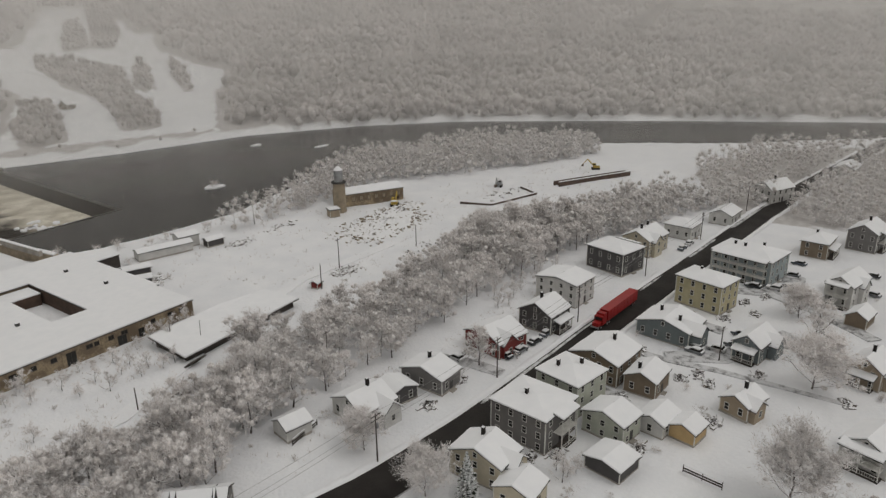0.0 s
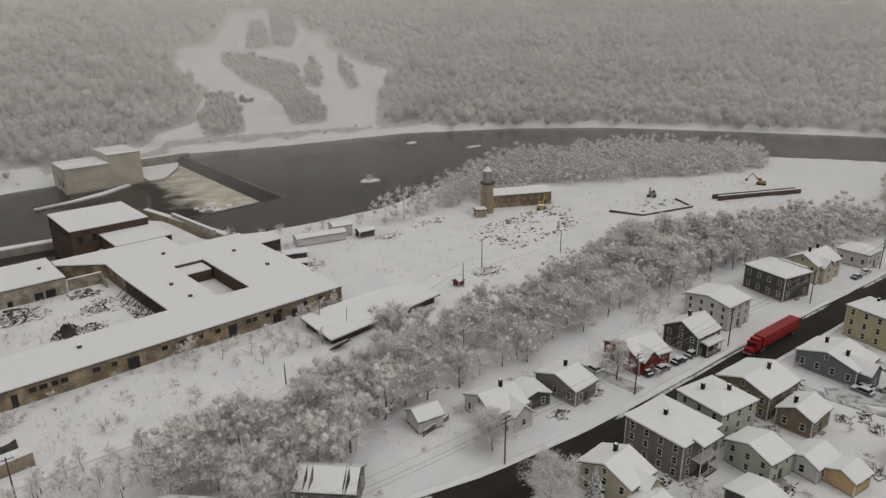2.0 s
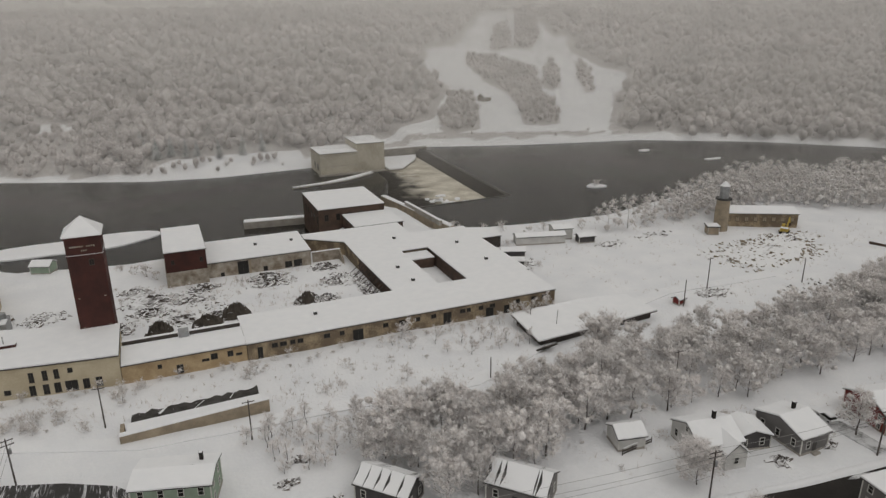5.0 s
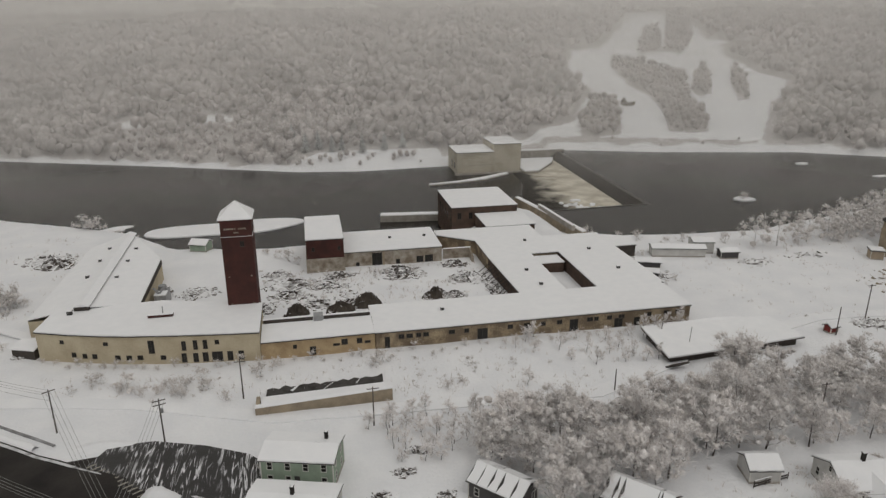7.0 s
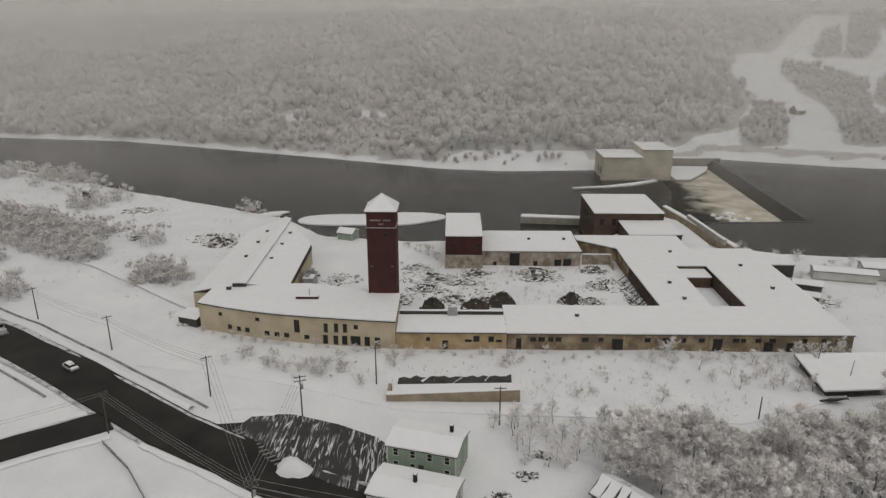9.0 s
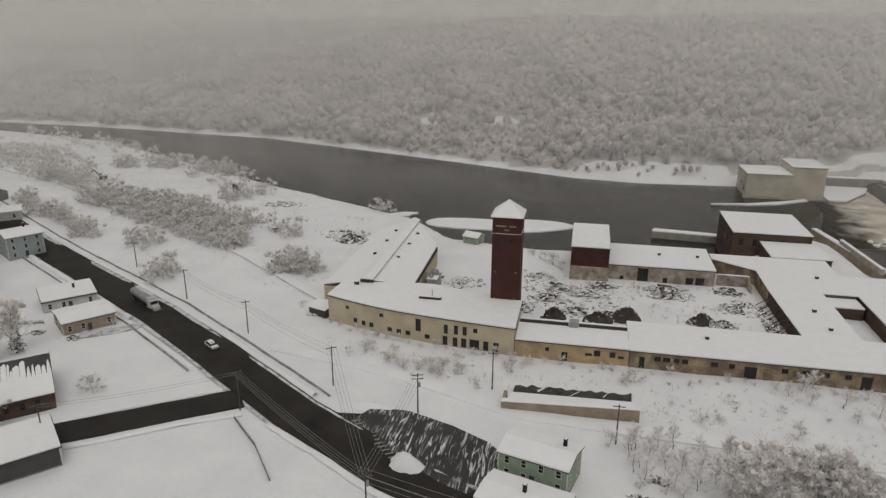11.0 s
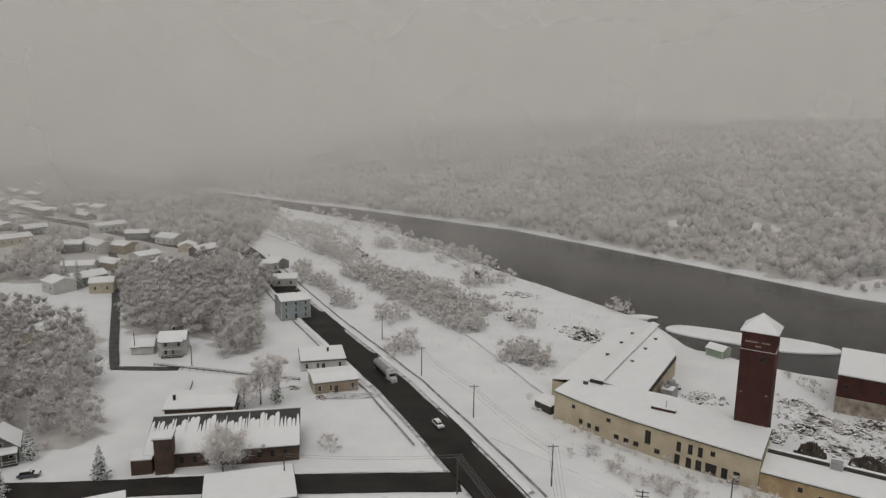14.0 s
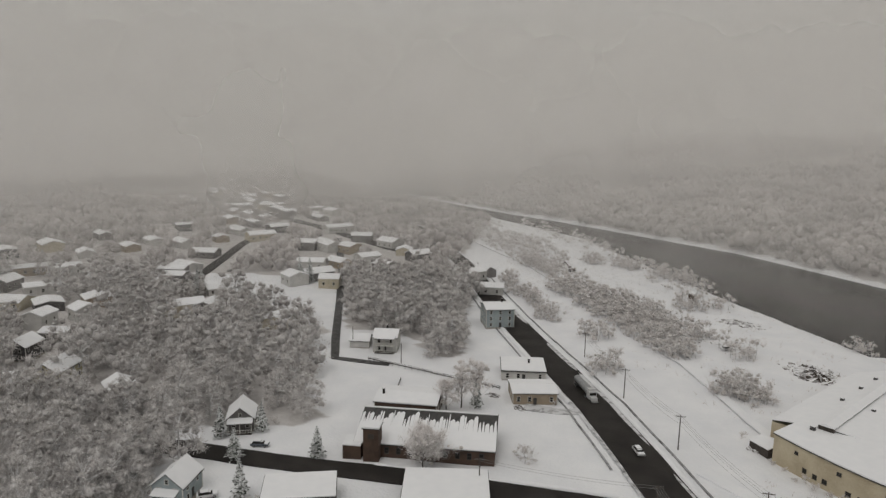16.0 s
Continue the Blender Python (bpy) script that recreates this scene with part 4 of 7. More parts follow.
part("cap", cap, ROOF_SNOW, tower, "snow-covered pyramid roof")
sign = Shape()
for k in range(11):
    if k != 6:
        sign.box(-2.9 + k * 0.5, -3.9, 28.3, -2.9 + k * 0.5 + 0.34, -3.84, 28.7)
for k in range(3):
    sign.box(-0.6 + k * 0.45, -3.9, 27.3, -0.6 + k * 0.45 + 0.3, -3.84, 27.65)
part("sign_bars", sign, OLD_WALL, tower, "faded pale painted sign")
sign = Shape()
for k in range(11):
    if k != 6:
        sign.box(-3.9, -2.9 + k * 0.5, 28.3, -3.84, -2.9 + k * 0.5 + 0.34, 28.7)
part("sign_bars", sign, OLD_WALL, tower, "faded pale painted sign")
pane(tower, 1.2, -3.86, 23.8, 0.9, 1.3)
pane(tower, 1.2, 3.86, 23.8, 0.9, 1.3, 180)
for z in (7.9, 15.5):
    part("tie_plates", Shape().box(-3.0, -3.9, z, -2.6, -3.84, z + 0.25).box(2.6, -3.9, z, 3.0, -3.84, z + 0.25), OLD_WALL, tower)

shed2 = thing("long_shed", "long shed with a low snowy roof and ridge monitor", "mill building")
v = [(-73, 179.5, 5.2), (-59, 178, 8.2), (-46, 181, 6.6), (-73, 238, 5.2), (-60.5, 243, 8.2), (-47, 218, 6.6)]
part("wall", Shape().prism([(-73, 179.4), (-66, 179.2), (-46.2, 181), (-47, 218), (-60.5, 242.5), (-73, 238)], -0.5, 5.1), CREAM, shed2)
part("gable_wall", Shape().prism([(-46.5, 181.2), (-46.1, 181.2), (-46.9, 218), (-47.3, 218)], 5.1, 6.4), WOOD_DARK, shed2)
rf = part("roof", Shape().slab([v[0], v[1], v[4], v[3]], 0.2).slab([v[1], v[2], v[5], v[4]], 0.2), DARK_TRIM, shed2)
part("snow_cover", Shape().slab([(p[0], p[1], p[2] + 0.21) for p in (v[0], v[1], v[4], v[3])], 0.3).slab([(p[0], p[1], p[2] + 0.21) for p in (v[1], v[2], v[5], v[4])], 0.3), ROOF_SNOW, rf)
mon = part("ridge_monitor", Shape().prism([(-61, 177.5), (-57.4, 177.5), (-58.8, 241), (-62.3, 241)], 7.6, 9.0), WOOD_DARK, shed2)
part("monitor_snow", Shape().add([(-61.3, 177.2, 9.0), (-57.1, 177.2, 9.0), (-58.5, 241.3, 9.0), (-62.6, 241.3, 9.0), (-59.2, 177.2, 9.75), (-60.6, 241.3, 9.75)], [(0, 1, 4), (1, 2, 5, 4), (2, 3, 5), (3, 0, 4, 5), (3, 2, 1, 0)]), ROOF_SNOW, mon)
for y in (200, 214, 226):
    vent(-55.8, y, 8.0)
    vent(-64.5, y + 3, 7.6)
vent(-61.5, 175.6, 7.7, 1.2, 0.8, 1.1, "small dark roof box on the mill wing")
plant_box = thing("dust_collector", "grey industrial plant beside the long shed", "machinery", pose(-43.5, 197, 0))
part("tank", Shape().box(-1.6, -3.4, 0, 1.6, 3.4, 4.0), METAL, plant_box)
part("hopper", Shape().tube((0, 1.5, 4.0), (0, 1.5, 5.4), 1.3, 1.1, 10), METAL, plant_box)
part("duct", Shape().tube((0, -2.2, 3.8), (-1.8, -2.2, 6.0), 0.35, 0.35, 8).tube((0, 1.5, 4.6), (0, -2.2, 4.6), 0.3, 0.3, 8), METAL, plant_box)
part("snow_cap", Shape().box(-1.65, -3.45, 4.0, 1.65, 0.1, 4.25), ROOF_SNOW, plant_box)

link = thing("mill_link", "low buff brick link building with a snowy lean-to roof", "mill building")
part("wall", Shape().prism(rect(-13.9, 156.3, 13.9, 165), -0.6, [4.3, 4.3, 5.0, 5.0]), WARM_BUFF, link)
rf = part("roof", Shape().slab([(-13.9, 156.0, 4.3), (13.9, 156.0, 4.3), (13.9, 165, 5.0), (-13.9, 165, 5.0)], 0.18), DARK_TRIM, link)
part("snow_cover", Shape().slab([(-13.8, 156.1, 4.5), (13.8, 156.1, 4.5), (13.8, 164.9, 5.2), (-13.8, 164.9, 5.2)], 0.3), ROOF_SNOW, rf)
for x0, x1 in ((-13.5, -1.0), (1.6, 13.6)):
    p = part("parapet", Shape().box(x0, 165.1, 3.0, x1, 165.6, 6.4), WOOD_DARK, link, "dark parapet wall")
    part("parapet_snow", Shape().box(x0 - 0.1, 165.0, 6.4, x1 + 0.1, 165.7, 6.6), ROOF_SNOW, p)
part("stair_head", Shape().box(-0.9, 164.2, 4.8, 1.5, 166.5, 6.9), METAL, link)
for x, z, w, h in [(6.3, 2.2, 1.4, 1.3), (10.0, 2.2, 1.2, 1.2), (-5.8, 2.3, 0.8, 0.8), (-1.5, 0.2, 1.3, 2.0), (4.3, 2.1, 1.5, 0.4), (12.0, 2.1, 1.3, 0.4)]:
    pane(link, x, 156.3, z, w, h)

main = thing("mill_building", "long buff brick mill range with a flat snowy roof", "mill building")
roofed(main, rect(14, 156, 100, 173), 4.3, BUFF)
for x in (16.0, 30.2, 45, 50.3, 64.6, 74.2, 81.2, 90.5, 99.6):
    part("pilaster", Shape().box(x - 0.3, 155.85, -0.6, x + 0.3, 156.1, 4.3), BUFF, main)
for k, x in enumerate((20.5, 22.6, 24.9, 26.8, 33.5, 37.4, 49.0, 53.5, 58.0, 62.5, 71.0, 72.8, 76.5, 80, 88.0, 93.0, 96.5)):
    pane(main, x, 156, 2.5, (1.3, 1.5, 1.1)[k % 3], 0.95)
# open doorways: flat dark panes take the place of the shade inside
for x, w, h in ((41.6, 2.6, 3.0), (54.0, 2.0, 2.8), (66.5, 2.2, 3.2), (79.2, 2.2, 2.4), (16.9, 1.2, 3.0), (84.5, 1.5, 2.2)):
    pane(main, x, 156, 0.1, w, h, 0, "doorway", False)
for x, y in ((64.3, 190), (64.9, 178), (92.8, 186), (72.7, 218), (91, 205), (33, 166)):
    vent(x, y, 4.8)
cross = thing("mill_cross_range", "flat-roofed mill range round a sunken brick light court", "mill building")
roofed(cross, [(57, 173.3), (70.6, 173.3), (70.6, 205), (56, 205)], 4.3, BROWN_BRICK)
roofed(cross, rect(80.4, 173.3, 101, 222), 4.3, BROWN_BRICK)
roofed(cross, [(56, 205.3), (80.1, 205.3), (80.1, 236), (44, 236), (44, 231), (56, 222)], 4.3, BUFF)
part("court_shed", Shape().box(71.2, 198, 0, 79.8, 205, 3.4), BROWN_BRICK, cross)
part("court_shed_snow", Shape().box(71.2, 197.9, 3.4, 79.8, 205, 3.75), ROOF_SNOW, cross)
roofed(cross, [(101.3, 207), (109, 207), (111, 216), (101.3, 220)], 4.2, WOOD_DARK)
rng = random.Random(77)
for k in range(11):
    y = 177 + k * 2.5
    ruin = single("beam", Shape().tube((56.5, y, 4.0), (52.5 - rng.random() * 2, y + rng.uniform(-2, 2), 0.1), 0.14, 0.12, 4), WOOD_DARK, "fallen roof beam leaning on the broken mill wall", "beam", None, "fallen beams")
block = thing("brick_block", "square red brick block on a pale stone base", "mill building")
part("stone_base", Shape().box(-2.2, 213.8, -0.6, 10.2, 241, 4.8), OLD_WALL, block, "stained pale stone base")
roofed(block, rect(-2, 214, 10, 240.8), 11, RED_BRICK, base=4.8)
for x in (0.2, 8.5):
    pane(block, x, 213.99, 7.4, 0.8, 1.2)
back = thing("back_range", "whitewashed rear range with broken wall and snowy roof", "mill building")
roofed(back, rect(10.3, 217, 43, 239), 4.9, OLD_WALL)
# rear openings, their inner shade likewise given by flat dark panes
for x, w, h in ((21, 3.2, 4.2), (35.5, 2.2, 2.0), (38.6, 2.6, 2.2), (28, 1.2, 1.4), (14.5, 1.0, 1.2)):
    pane(back, x, 217, 0.2, w, h, 0, "doorway", False)
part("pier", Shape().box(22.9, 216.85, -0.5, 23.5, 217.2, 4.9), TAN_CONCRETE, back)
for x, y in ((26.8, 229), (39, 229)):
    vent(x, y, 5.4)
ruin = thing("ruined_wall", "broken pale wall left standing in the mill yard", "wall")
part("wall", Shape().prism(rect(44, 219, 53, 219.6), -0.4, [3.4, 3.2, 3.2, 3.4]).prism(rect(53, 214, 53.6, 219.6), -0.4, [1.4, 1.4, 3.2, 3.2]), OLD_WALL, ruin)
part("wall_snow", Shape().box(44, 218.9, 3.38, 53.6, 219.7, 3.55), ROOF_SNOW, ruin)

canal_house = thing("wheel_house", "brown brick wheel house with snowy roof by the canal", "mill building")
roofed(canal_house, rect(54.5, 254, 81, 283), 7.6, BROWN_BRICK, base=-8)
for k in range(5):
    pane(canal_house, 57.5 + k * 4.6, 254, 3.2, 1.4, 2.4)
    pane(canal_house, 54.5, 257 + k * 5, 2.0, 1.4, 2.6, 270)
annex = thing("canal_annex", "low brick annex with snowy roof below the wheel house", "mill building")
roofed(annex, rect(63.8, 236.4, 82.6, 253.7), 4.7, BROWN_BRICK)
for x in (67, 72, 77.5):
    pane(annex, x, 236.4, 2.0, 1.8, 1.6)
power = thing("power_house", "pale concrete power station at the end of the dam", "power station")
roofed(power, rect(83.3, 375, 105, 398.5), 5.0, PALE_CONCRETE, base=-9)
roofed(power, rect(105.3, 377.5, 121.7, 402), 8.8, PALE_CONCRETE, base=-9)
part("pilaster", Shape().box(104.6, 374.8, -9, 105.25, 375.4, 5.0), PALE_CONCRETE, power)
part("band", Shape().box(83.2, 374.9, 3.9, 104.5, 375.1, 4.1).box(83.1, 374.9, -2.2, 104.5, 375.1, -2.0), CONCRETE, power)
pane(power, 83.3, 381, -4.5, 2.4, 3.4, 270)
pane(power, 83.3, 388, -4.5, 2.4, 3.4, 270)
part("footing", Shape().box(82, 372.4, -9, 122, 374.8, -6.2), CONCRETE, power)

# ---- dam, walls and ice ----
dam = thing("dam", "low river dam with dark water sliding over its sloping face", "dam", kind="structure")
part("crest", Shape().prism([(150.4, 281), (152.6, 281), (157.6, 409), (155.4, 409)], -9, -2.95), FALL, dam)
part("side_weir", Shape().prism([(103, 277.5), (152.6, 280), (152.6, 281.4), (103, 279)], -9, -2.9), FALL, dam)
part("spillway", Shape().slab([(145.5, 280.5, -6.7), (150.5, 280.5, -3.02), (155.5, 409, -3.02), (150.8, 409, -6.7)], 0.12), FALL, dam, "dark sliding water")
rr = np.random.RandomState(3)
vs, spread, n, mrow = [], [], 30, 16
for i in range(n + 1):
    t_ = i / n
    y = 281.5 + t_ * 124
    reach = 24 + 20 * math.sin(math.pi * min(1, t_ * 1.15)) + 6 * math.sin(9 * t_)
    for j in range(mrow + 1):
        k_ = j / mrow
        vs.append((147 + t_ * 5.0 - k_ * reach, y - 3 * k_ * t_, -6.93 + 0.2 * rr.rand() * (1 - k_) + 0.06 * (1 - k_)))
        spread.append(k_)
fs = [(i * (mrow + 1) + j, i * (mrow + 1) + j + 1, (i + 1) * (mrow + 1) + j + 1, (i + 1) * (mrow + 1) + j) for i in range(n) for j in range(mrow)]
foam = raw("foam", vs, fs, FOAM, True)
foam.attributes.new("spread", "FLOAT", "POINT").data.foreach_set("value", spread)
fn_, fl_ = FOAM.node_tree.nodes, FOAM.node_tree.links
fa, fz, fm, fr, fx, fc = (fn_.new("ShaderNode" + k) for k in ("Attribute", "TexNoise", "Math", "MapRange", "Mix", "TexCoord"))
fa.attribute_name, fm.operation, fx.data_type = "spread", "SUBTRACT", "RGBA"
fz.inputs["Scale"].default_value, fz.inputs["Detail"].default_value, fz.inputs["Distortion"].default_value = 0.075, 5, 0.8
fr.inputs["From Min"].default_value, fr.inputs["From Max"].default_value = -0.34, 0.02
fl_.new(fc.outputs["Object"], fz.inputs["Vector"])
fl_.new(fz.outputs["Fac"], fm.inputs[0])
fl_.new(fa.outputs["Fac"], fm.inputs[1])
fl_.new(fm.outputs[0], fr.inputs["Value"])
fl_.new(fr.outputs[0], fx.inputs[0])
fx.inputs[6].default_value = (0.03, 0.025, 0.019, 1)
fl_.new(fn_["Principled BSDF"].inputs["Base Color"].links[0].from_socket, fx.inputs[7])
fl_.new(fx.outputs[2], fn_["Principled BSDF"].inputs["Base Color"])
tagged(new("foam", foam), "tan and white churning water below the dam", "foam", kind="stuff")


def blob(x, y, rx, ry, turn, seed, n=28, rough=0.16):
    r = random.Random(seed)
    ph = [r.uniform(0, 6.28) for _ in range(4)]
    out = []
    for k in range(n):
        a = k * math.tau / n
        s = 1 + rough * sum(math.sin((j + 2) * a + ph[j]) / (j + 1) for j in range(4))
        px, py = rx * s * math.cos(a), ry * s * math.sin(a)
        c, d = math.cos(radians(turn)), math.sin(radians(turn))
        out.append((x + px * c - py * d, y + px * d + py * c))
    return out


def floe(x, y, rx, ry, turn, seed, z, high=0.5, name="ice_floe", label="flat snow-covered ice floe in the dark river"):
    o = blob(x, y, rx, ry, turn, seed)
    inner = [(x + (px - x) * 0.88, y + (py - y) * 0.88) for px, py in o]
    s = Shape().prism(o, z - 0.4, z + high * 0.6)
    k = len(o)
    s.add([(px, py, z + high * 0.6) for px, py in o] + [(px, py, z + high) for px, py in inner], [(i, (i + 1) % k, k + (i + 1) % k, k + i) for i in range(k)] + [tuple(range(k, 2 * k))])
    return single(name, s, SNOW, label, "ice", None, "ice floes")


floe(-35, 294, 30, 10.5, 2, 1, DOWN, 0.9, "river_island", "low snow-covered island lying in the river")
floe(-82, 302, 7, 3.5, 20, 2, DOWN)
shelf = thing("ice_shelf", "snow-covered concrete apron between power station and dam", "apron", kind="structure")
part("slab", Shape().prism([(121.9, 370), (130, 369.6), (146, 391), (151.5, 404), (131, 404.6), (122, 402)], -9, -6.0), CONCRETE, shelf)
part("snow_cover", Shape().prism([(122, 370.2), (129.9, 369.8), (145.8, 391.1), (151.2, 403.8), (131, 404.4), (122.1, 401.8)], -6.0, -5.4), SNOW, shelf)
floe(199, 278, 5, 3.4, 10, 5, UP, 0.9, "snowy_islet", "small snow-capped rock standing in the river")
floe(280, 343, 4.5, 2, 0, 6, UP, 0.6)
floe(300, 306, 5, 1.8, 0, 7, UP)
for k in range(14):
    r = random.Random(40 + k)
    floe(118 + r.uniform(0, 16), 290 + r.uniform(0, 18), r.uniform(1, 3), r.uniform(0.7, 1.6), r.uniform(0, 180), 50 + k, DOWN, 0.8)
wall = thing("canal_wall", "concrete canal retaining wall topped with snow", "wall", kind="structure")
part("wall", Shape().prism([(93, 296), (95.4, 297), (105.6, 240), (103, 239)], -9, -0.7), TAN_CONCRETE, wall)
part("wall_snow", Shape().prism([(93.1, 295.8), (95.2, 296.6), (105.4, 240.2), (103.1, 239.3)], -0.7, -0.35), ROOF_SNOW, wall)
low_wall = thing("canal_wall", "low dark canal wall half buried in snow", "wall", kind="structure")
part("wall", Shape().prism([(97.5, 276), (98.7, 276), (101.5, 243), (100.3, 243)], -1, 1.0), CONCRETE, low_wall)
part("wall_snow", Shape().prism([(97.5, 276), (98.7, 276), (101.5, 243), (100.3, 243)], 1.0, 1.3), ROOF_SNOW, low_wall)
pier = thing("river_pier", "old concrete pier topped with snow in the river", "pier")
part("wall", Shape().prism([(30, 290), (57, 287), (57, 291), (31, 294)], -9, -4.2), CONCRETE, pier)
part("snow_cover", Shape().prism([(30, 290), (57, 287), (57, 291), (31, 294)], -4.2, -3.8), ROOF_SNOW, pier)
quay = thing("far_quay", "low snowy river wall before the power station", "wall", kind="structure")
QUAY = [(63, 351), (82, 353.6), (95, 357.5), (112, 368.5), (111, 371.5), (96, 363), (80, 356), (63, 352.4)]
part("wall", Shape().prism(QUAY, -9, -6.4), CONCRETE, quay)
part("snow_cover", Shape().prism(QUAY, -6.4, -5.9), ROOF_SNOW, quay)
gate = thing("headgate", "dark gate structure with snow-topped deck at the dam's far end", "gate", kind="structure")
part("wall", Shape().box(122, 408, -9, 160, 411, -1.6), CONCRETE, gate)
part("deck_snow", Shape().box(122, 407.8, -1.6, 160, 411.2, -1.2), ROOF_SNOW, gate)
retain = thing("loading_wall", "long tan concrete loading wall topped with snow", "wall")
part("wall", Shape().prism([(-14, 130.6), (15, 131.2), (15, 132), (-14, 131.6)], -0.5, [1.9, 3.0, 3.0, 1.9]), TAN_CONCRETE, retain)
part("wall_snow", Shape().slab([(-14, 130.5, 1.9), (15, 131.1, 3.0), (15, 132.2, 3.0), (-14, 131.8, 1.9)], 0.22), ROOF_SNOW, retain)
part("end_wall", Shape().prism([(-14, 131.6), (-13.2, 131.6), (-13.2, 136), (-14, 136)], -0.5, 1.6), TAN_CONCRETE, retain)
r = random.Random(8)
# near-black ragged strip between the dock and the mill front
edge = [(-12.2 + k * 1.3, 136.2 + 0.12 * k + r.uniform(-0.5, 0.5)) for k in range(21)] + [(14 - k * 1.3, 142.6 - 0.05 * k - 0.9 * abs(math.sin(1.3 * k)) - r.uniform(0.0, 0.8)) for k in range(21)]
tagged(new("dark_strip", Shape().prism(edge, 0.0, 0.62).mesh("dark_strip", GROUND_DARK)), "ragged near-black strip behind the loading dock", "ground", kind="structure")
for k in range(3):
    x, y = -7.5 + 7.3 * k + r.uniform(-0.8, 0.8), 140 + 0.14 * k + r.uniform(-1.0, 1.0)
    q, w = r.uniform(0.8, 2.6), r.uniform(0.12, 0.5)
    single("snow_streak", Shape().slab([(x, y - r.uniform(0.5, 1.6), 0.62), (x + w, y - 1.2, 0.62), (x + w + q, y + 1.2, 0.62), (x + q, y + 1.0, 0.62)], 0.12), SNOW, "streak of snow lying across the dark strip", "snow", None, "snow streaks", "stuff")
dock = thing("loading_dock", "snow-covered loading dock above the retaining wall", "dock")
part("slab", Shape().prism([(-12.8, 132.1), (14.8, 132.4), (14.6, 136.6), (-12.6, 135.4)], -0.4, 1.4), TAN_CONCRETE, dock)
part("snow_cover", Shape().prism([(-12.8, 132.1), (14.8, 132.4), (14.6, 136.6), (-12.6, 135.4)], 1.4, 1.75), SNOW, dock)


# ---- rubble and scrap ----
def heap(name, label, x, y, rx, ry, high, count, seed, mat=RUBBLE, long=1.0):
    """A heap of tumbled blocks and planks, past counting."""
    r = random.Random(seed)
    s = Shape()
    for _ in range(int(count * 1.15)):
        a, q = r.uniform(0, math.tau), math.sqrt(r.random())
        q = q * r.uniform(0.7, 1.35)
        px, py = rx * q * math.cos(a), ry * q * math.sin(a)
        pz = z_at(x + px, y + py) + high * max(0, 1 - q) * r.random() ** 0.5
        w, d, h = (0.15 + 0.95 * r.random() ** 2) * long, r.uniform(0.12, 0.45), r.uniform(0.1, 0.38)
        m = pose(x + px, y + py, pz, r.uniform(-30, 30), r.uniform(-30, 30), r.uniform(0, 360))
        k = Shape().box(-w, -d, -h, w, d, h)
        s.add([m @ Vector(p) for p in k.v], k.f)
    top = single(name, s, mat, label, "rubble", None, "", "stuff")
    if high > 0.5:
        drift = mound("rubble_core", "", x, y, rx * 0.95, ry * 0.95, high * 0.95, seed, RUBBLE_MASS, "", "", 0.55)
        drift.parent = top
    return top


def mound(name, label, x, y, rx, ry, high, seed, mat, category="mound", group="", jag=0.0):
    """A rounded uneven mound."""
    r = random.Random(seed)
    v, f, n, rings = [], [], 26 if jag else 18, 9 if jag else 6
    z0 = z_at(x, y) - 0.3
    ph = [r.uniform(0, 6.28) for _ in range(5)]
    for j in range(rings):
        q = 1 - j / rings
        for k in range(n):
            a = k * math.tau / n
            s = q * (1 + 0.15 * math.sin(2 * a + ph[0]) + 0.1 * math.sin(3 * a + ph[1]) + 0.06 * math.sin(7 * a + ph[2] + j))
            v.append((x + rx * s * math.cos(a), y + ry * s * math.sin(a), z0 + (high + 0.3) * (1 - q * q) * (1 + 0.06 * math.sin(5 * a + ph[3] + j)) + jag * high * r.uniform(-0.6, 0.6) * (j > 0)))
    v.append((x, y, z0 + high + 0.3))
    f = [(j * n + k, j * n + (k + 1) % n, (j + 1) * n + (k + 1) % n, (j + 1) * n + k) for j in range(rings - 1) for k in range(n)]
    f += [((rings - 1) * n + k, (rings - 1) * n + (k + 1) % n, rings * n) for k in range(n)]
    return tagged(new(name, raw(name, v, f, mat, not jag)), label, category, group)


DIRT = snowed("dark_wet_earth", (0.05, 0.042, 0.036), (0.1, 0.085, 0.07), 0.9, 0.66, 0.94)
for x, y, rx, ry, h, s in ((-5.2, 180.6, 3.4, 2.6, 3.0, 1), (6.6, 180.2, 4.2, 2.6, 3.0, 2), (14.4, 183.4, 3.8, 2.4, 3.6, 3), (34.6, 185, 2.2, 1.8, 3.0, 4)):
    mound("earth_mound", "pile of dark wet earth in the mill yard", x, y, rx, ry, h, s, DIRT, "pile", "earth piles", 0.62)
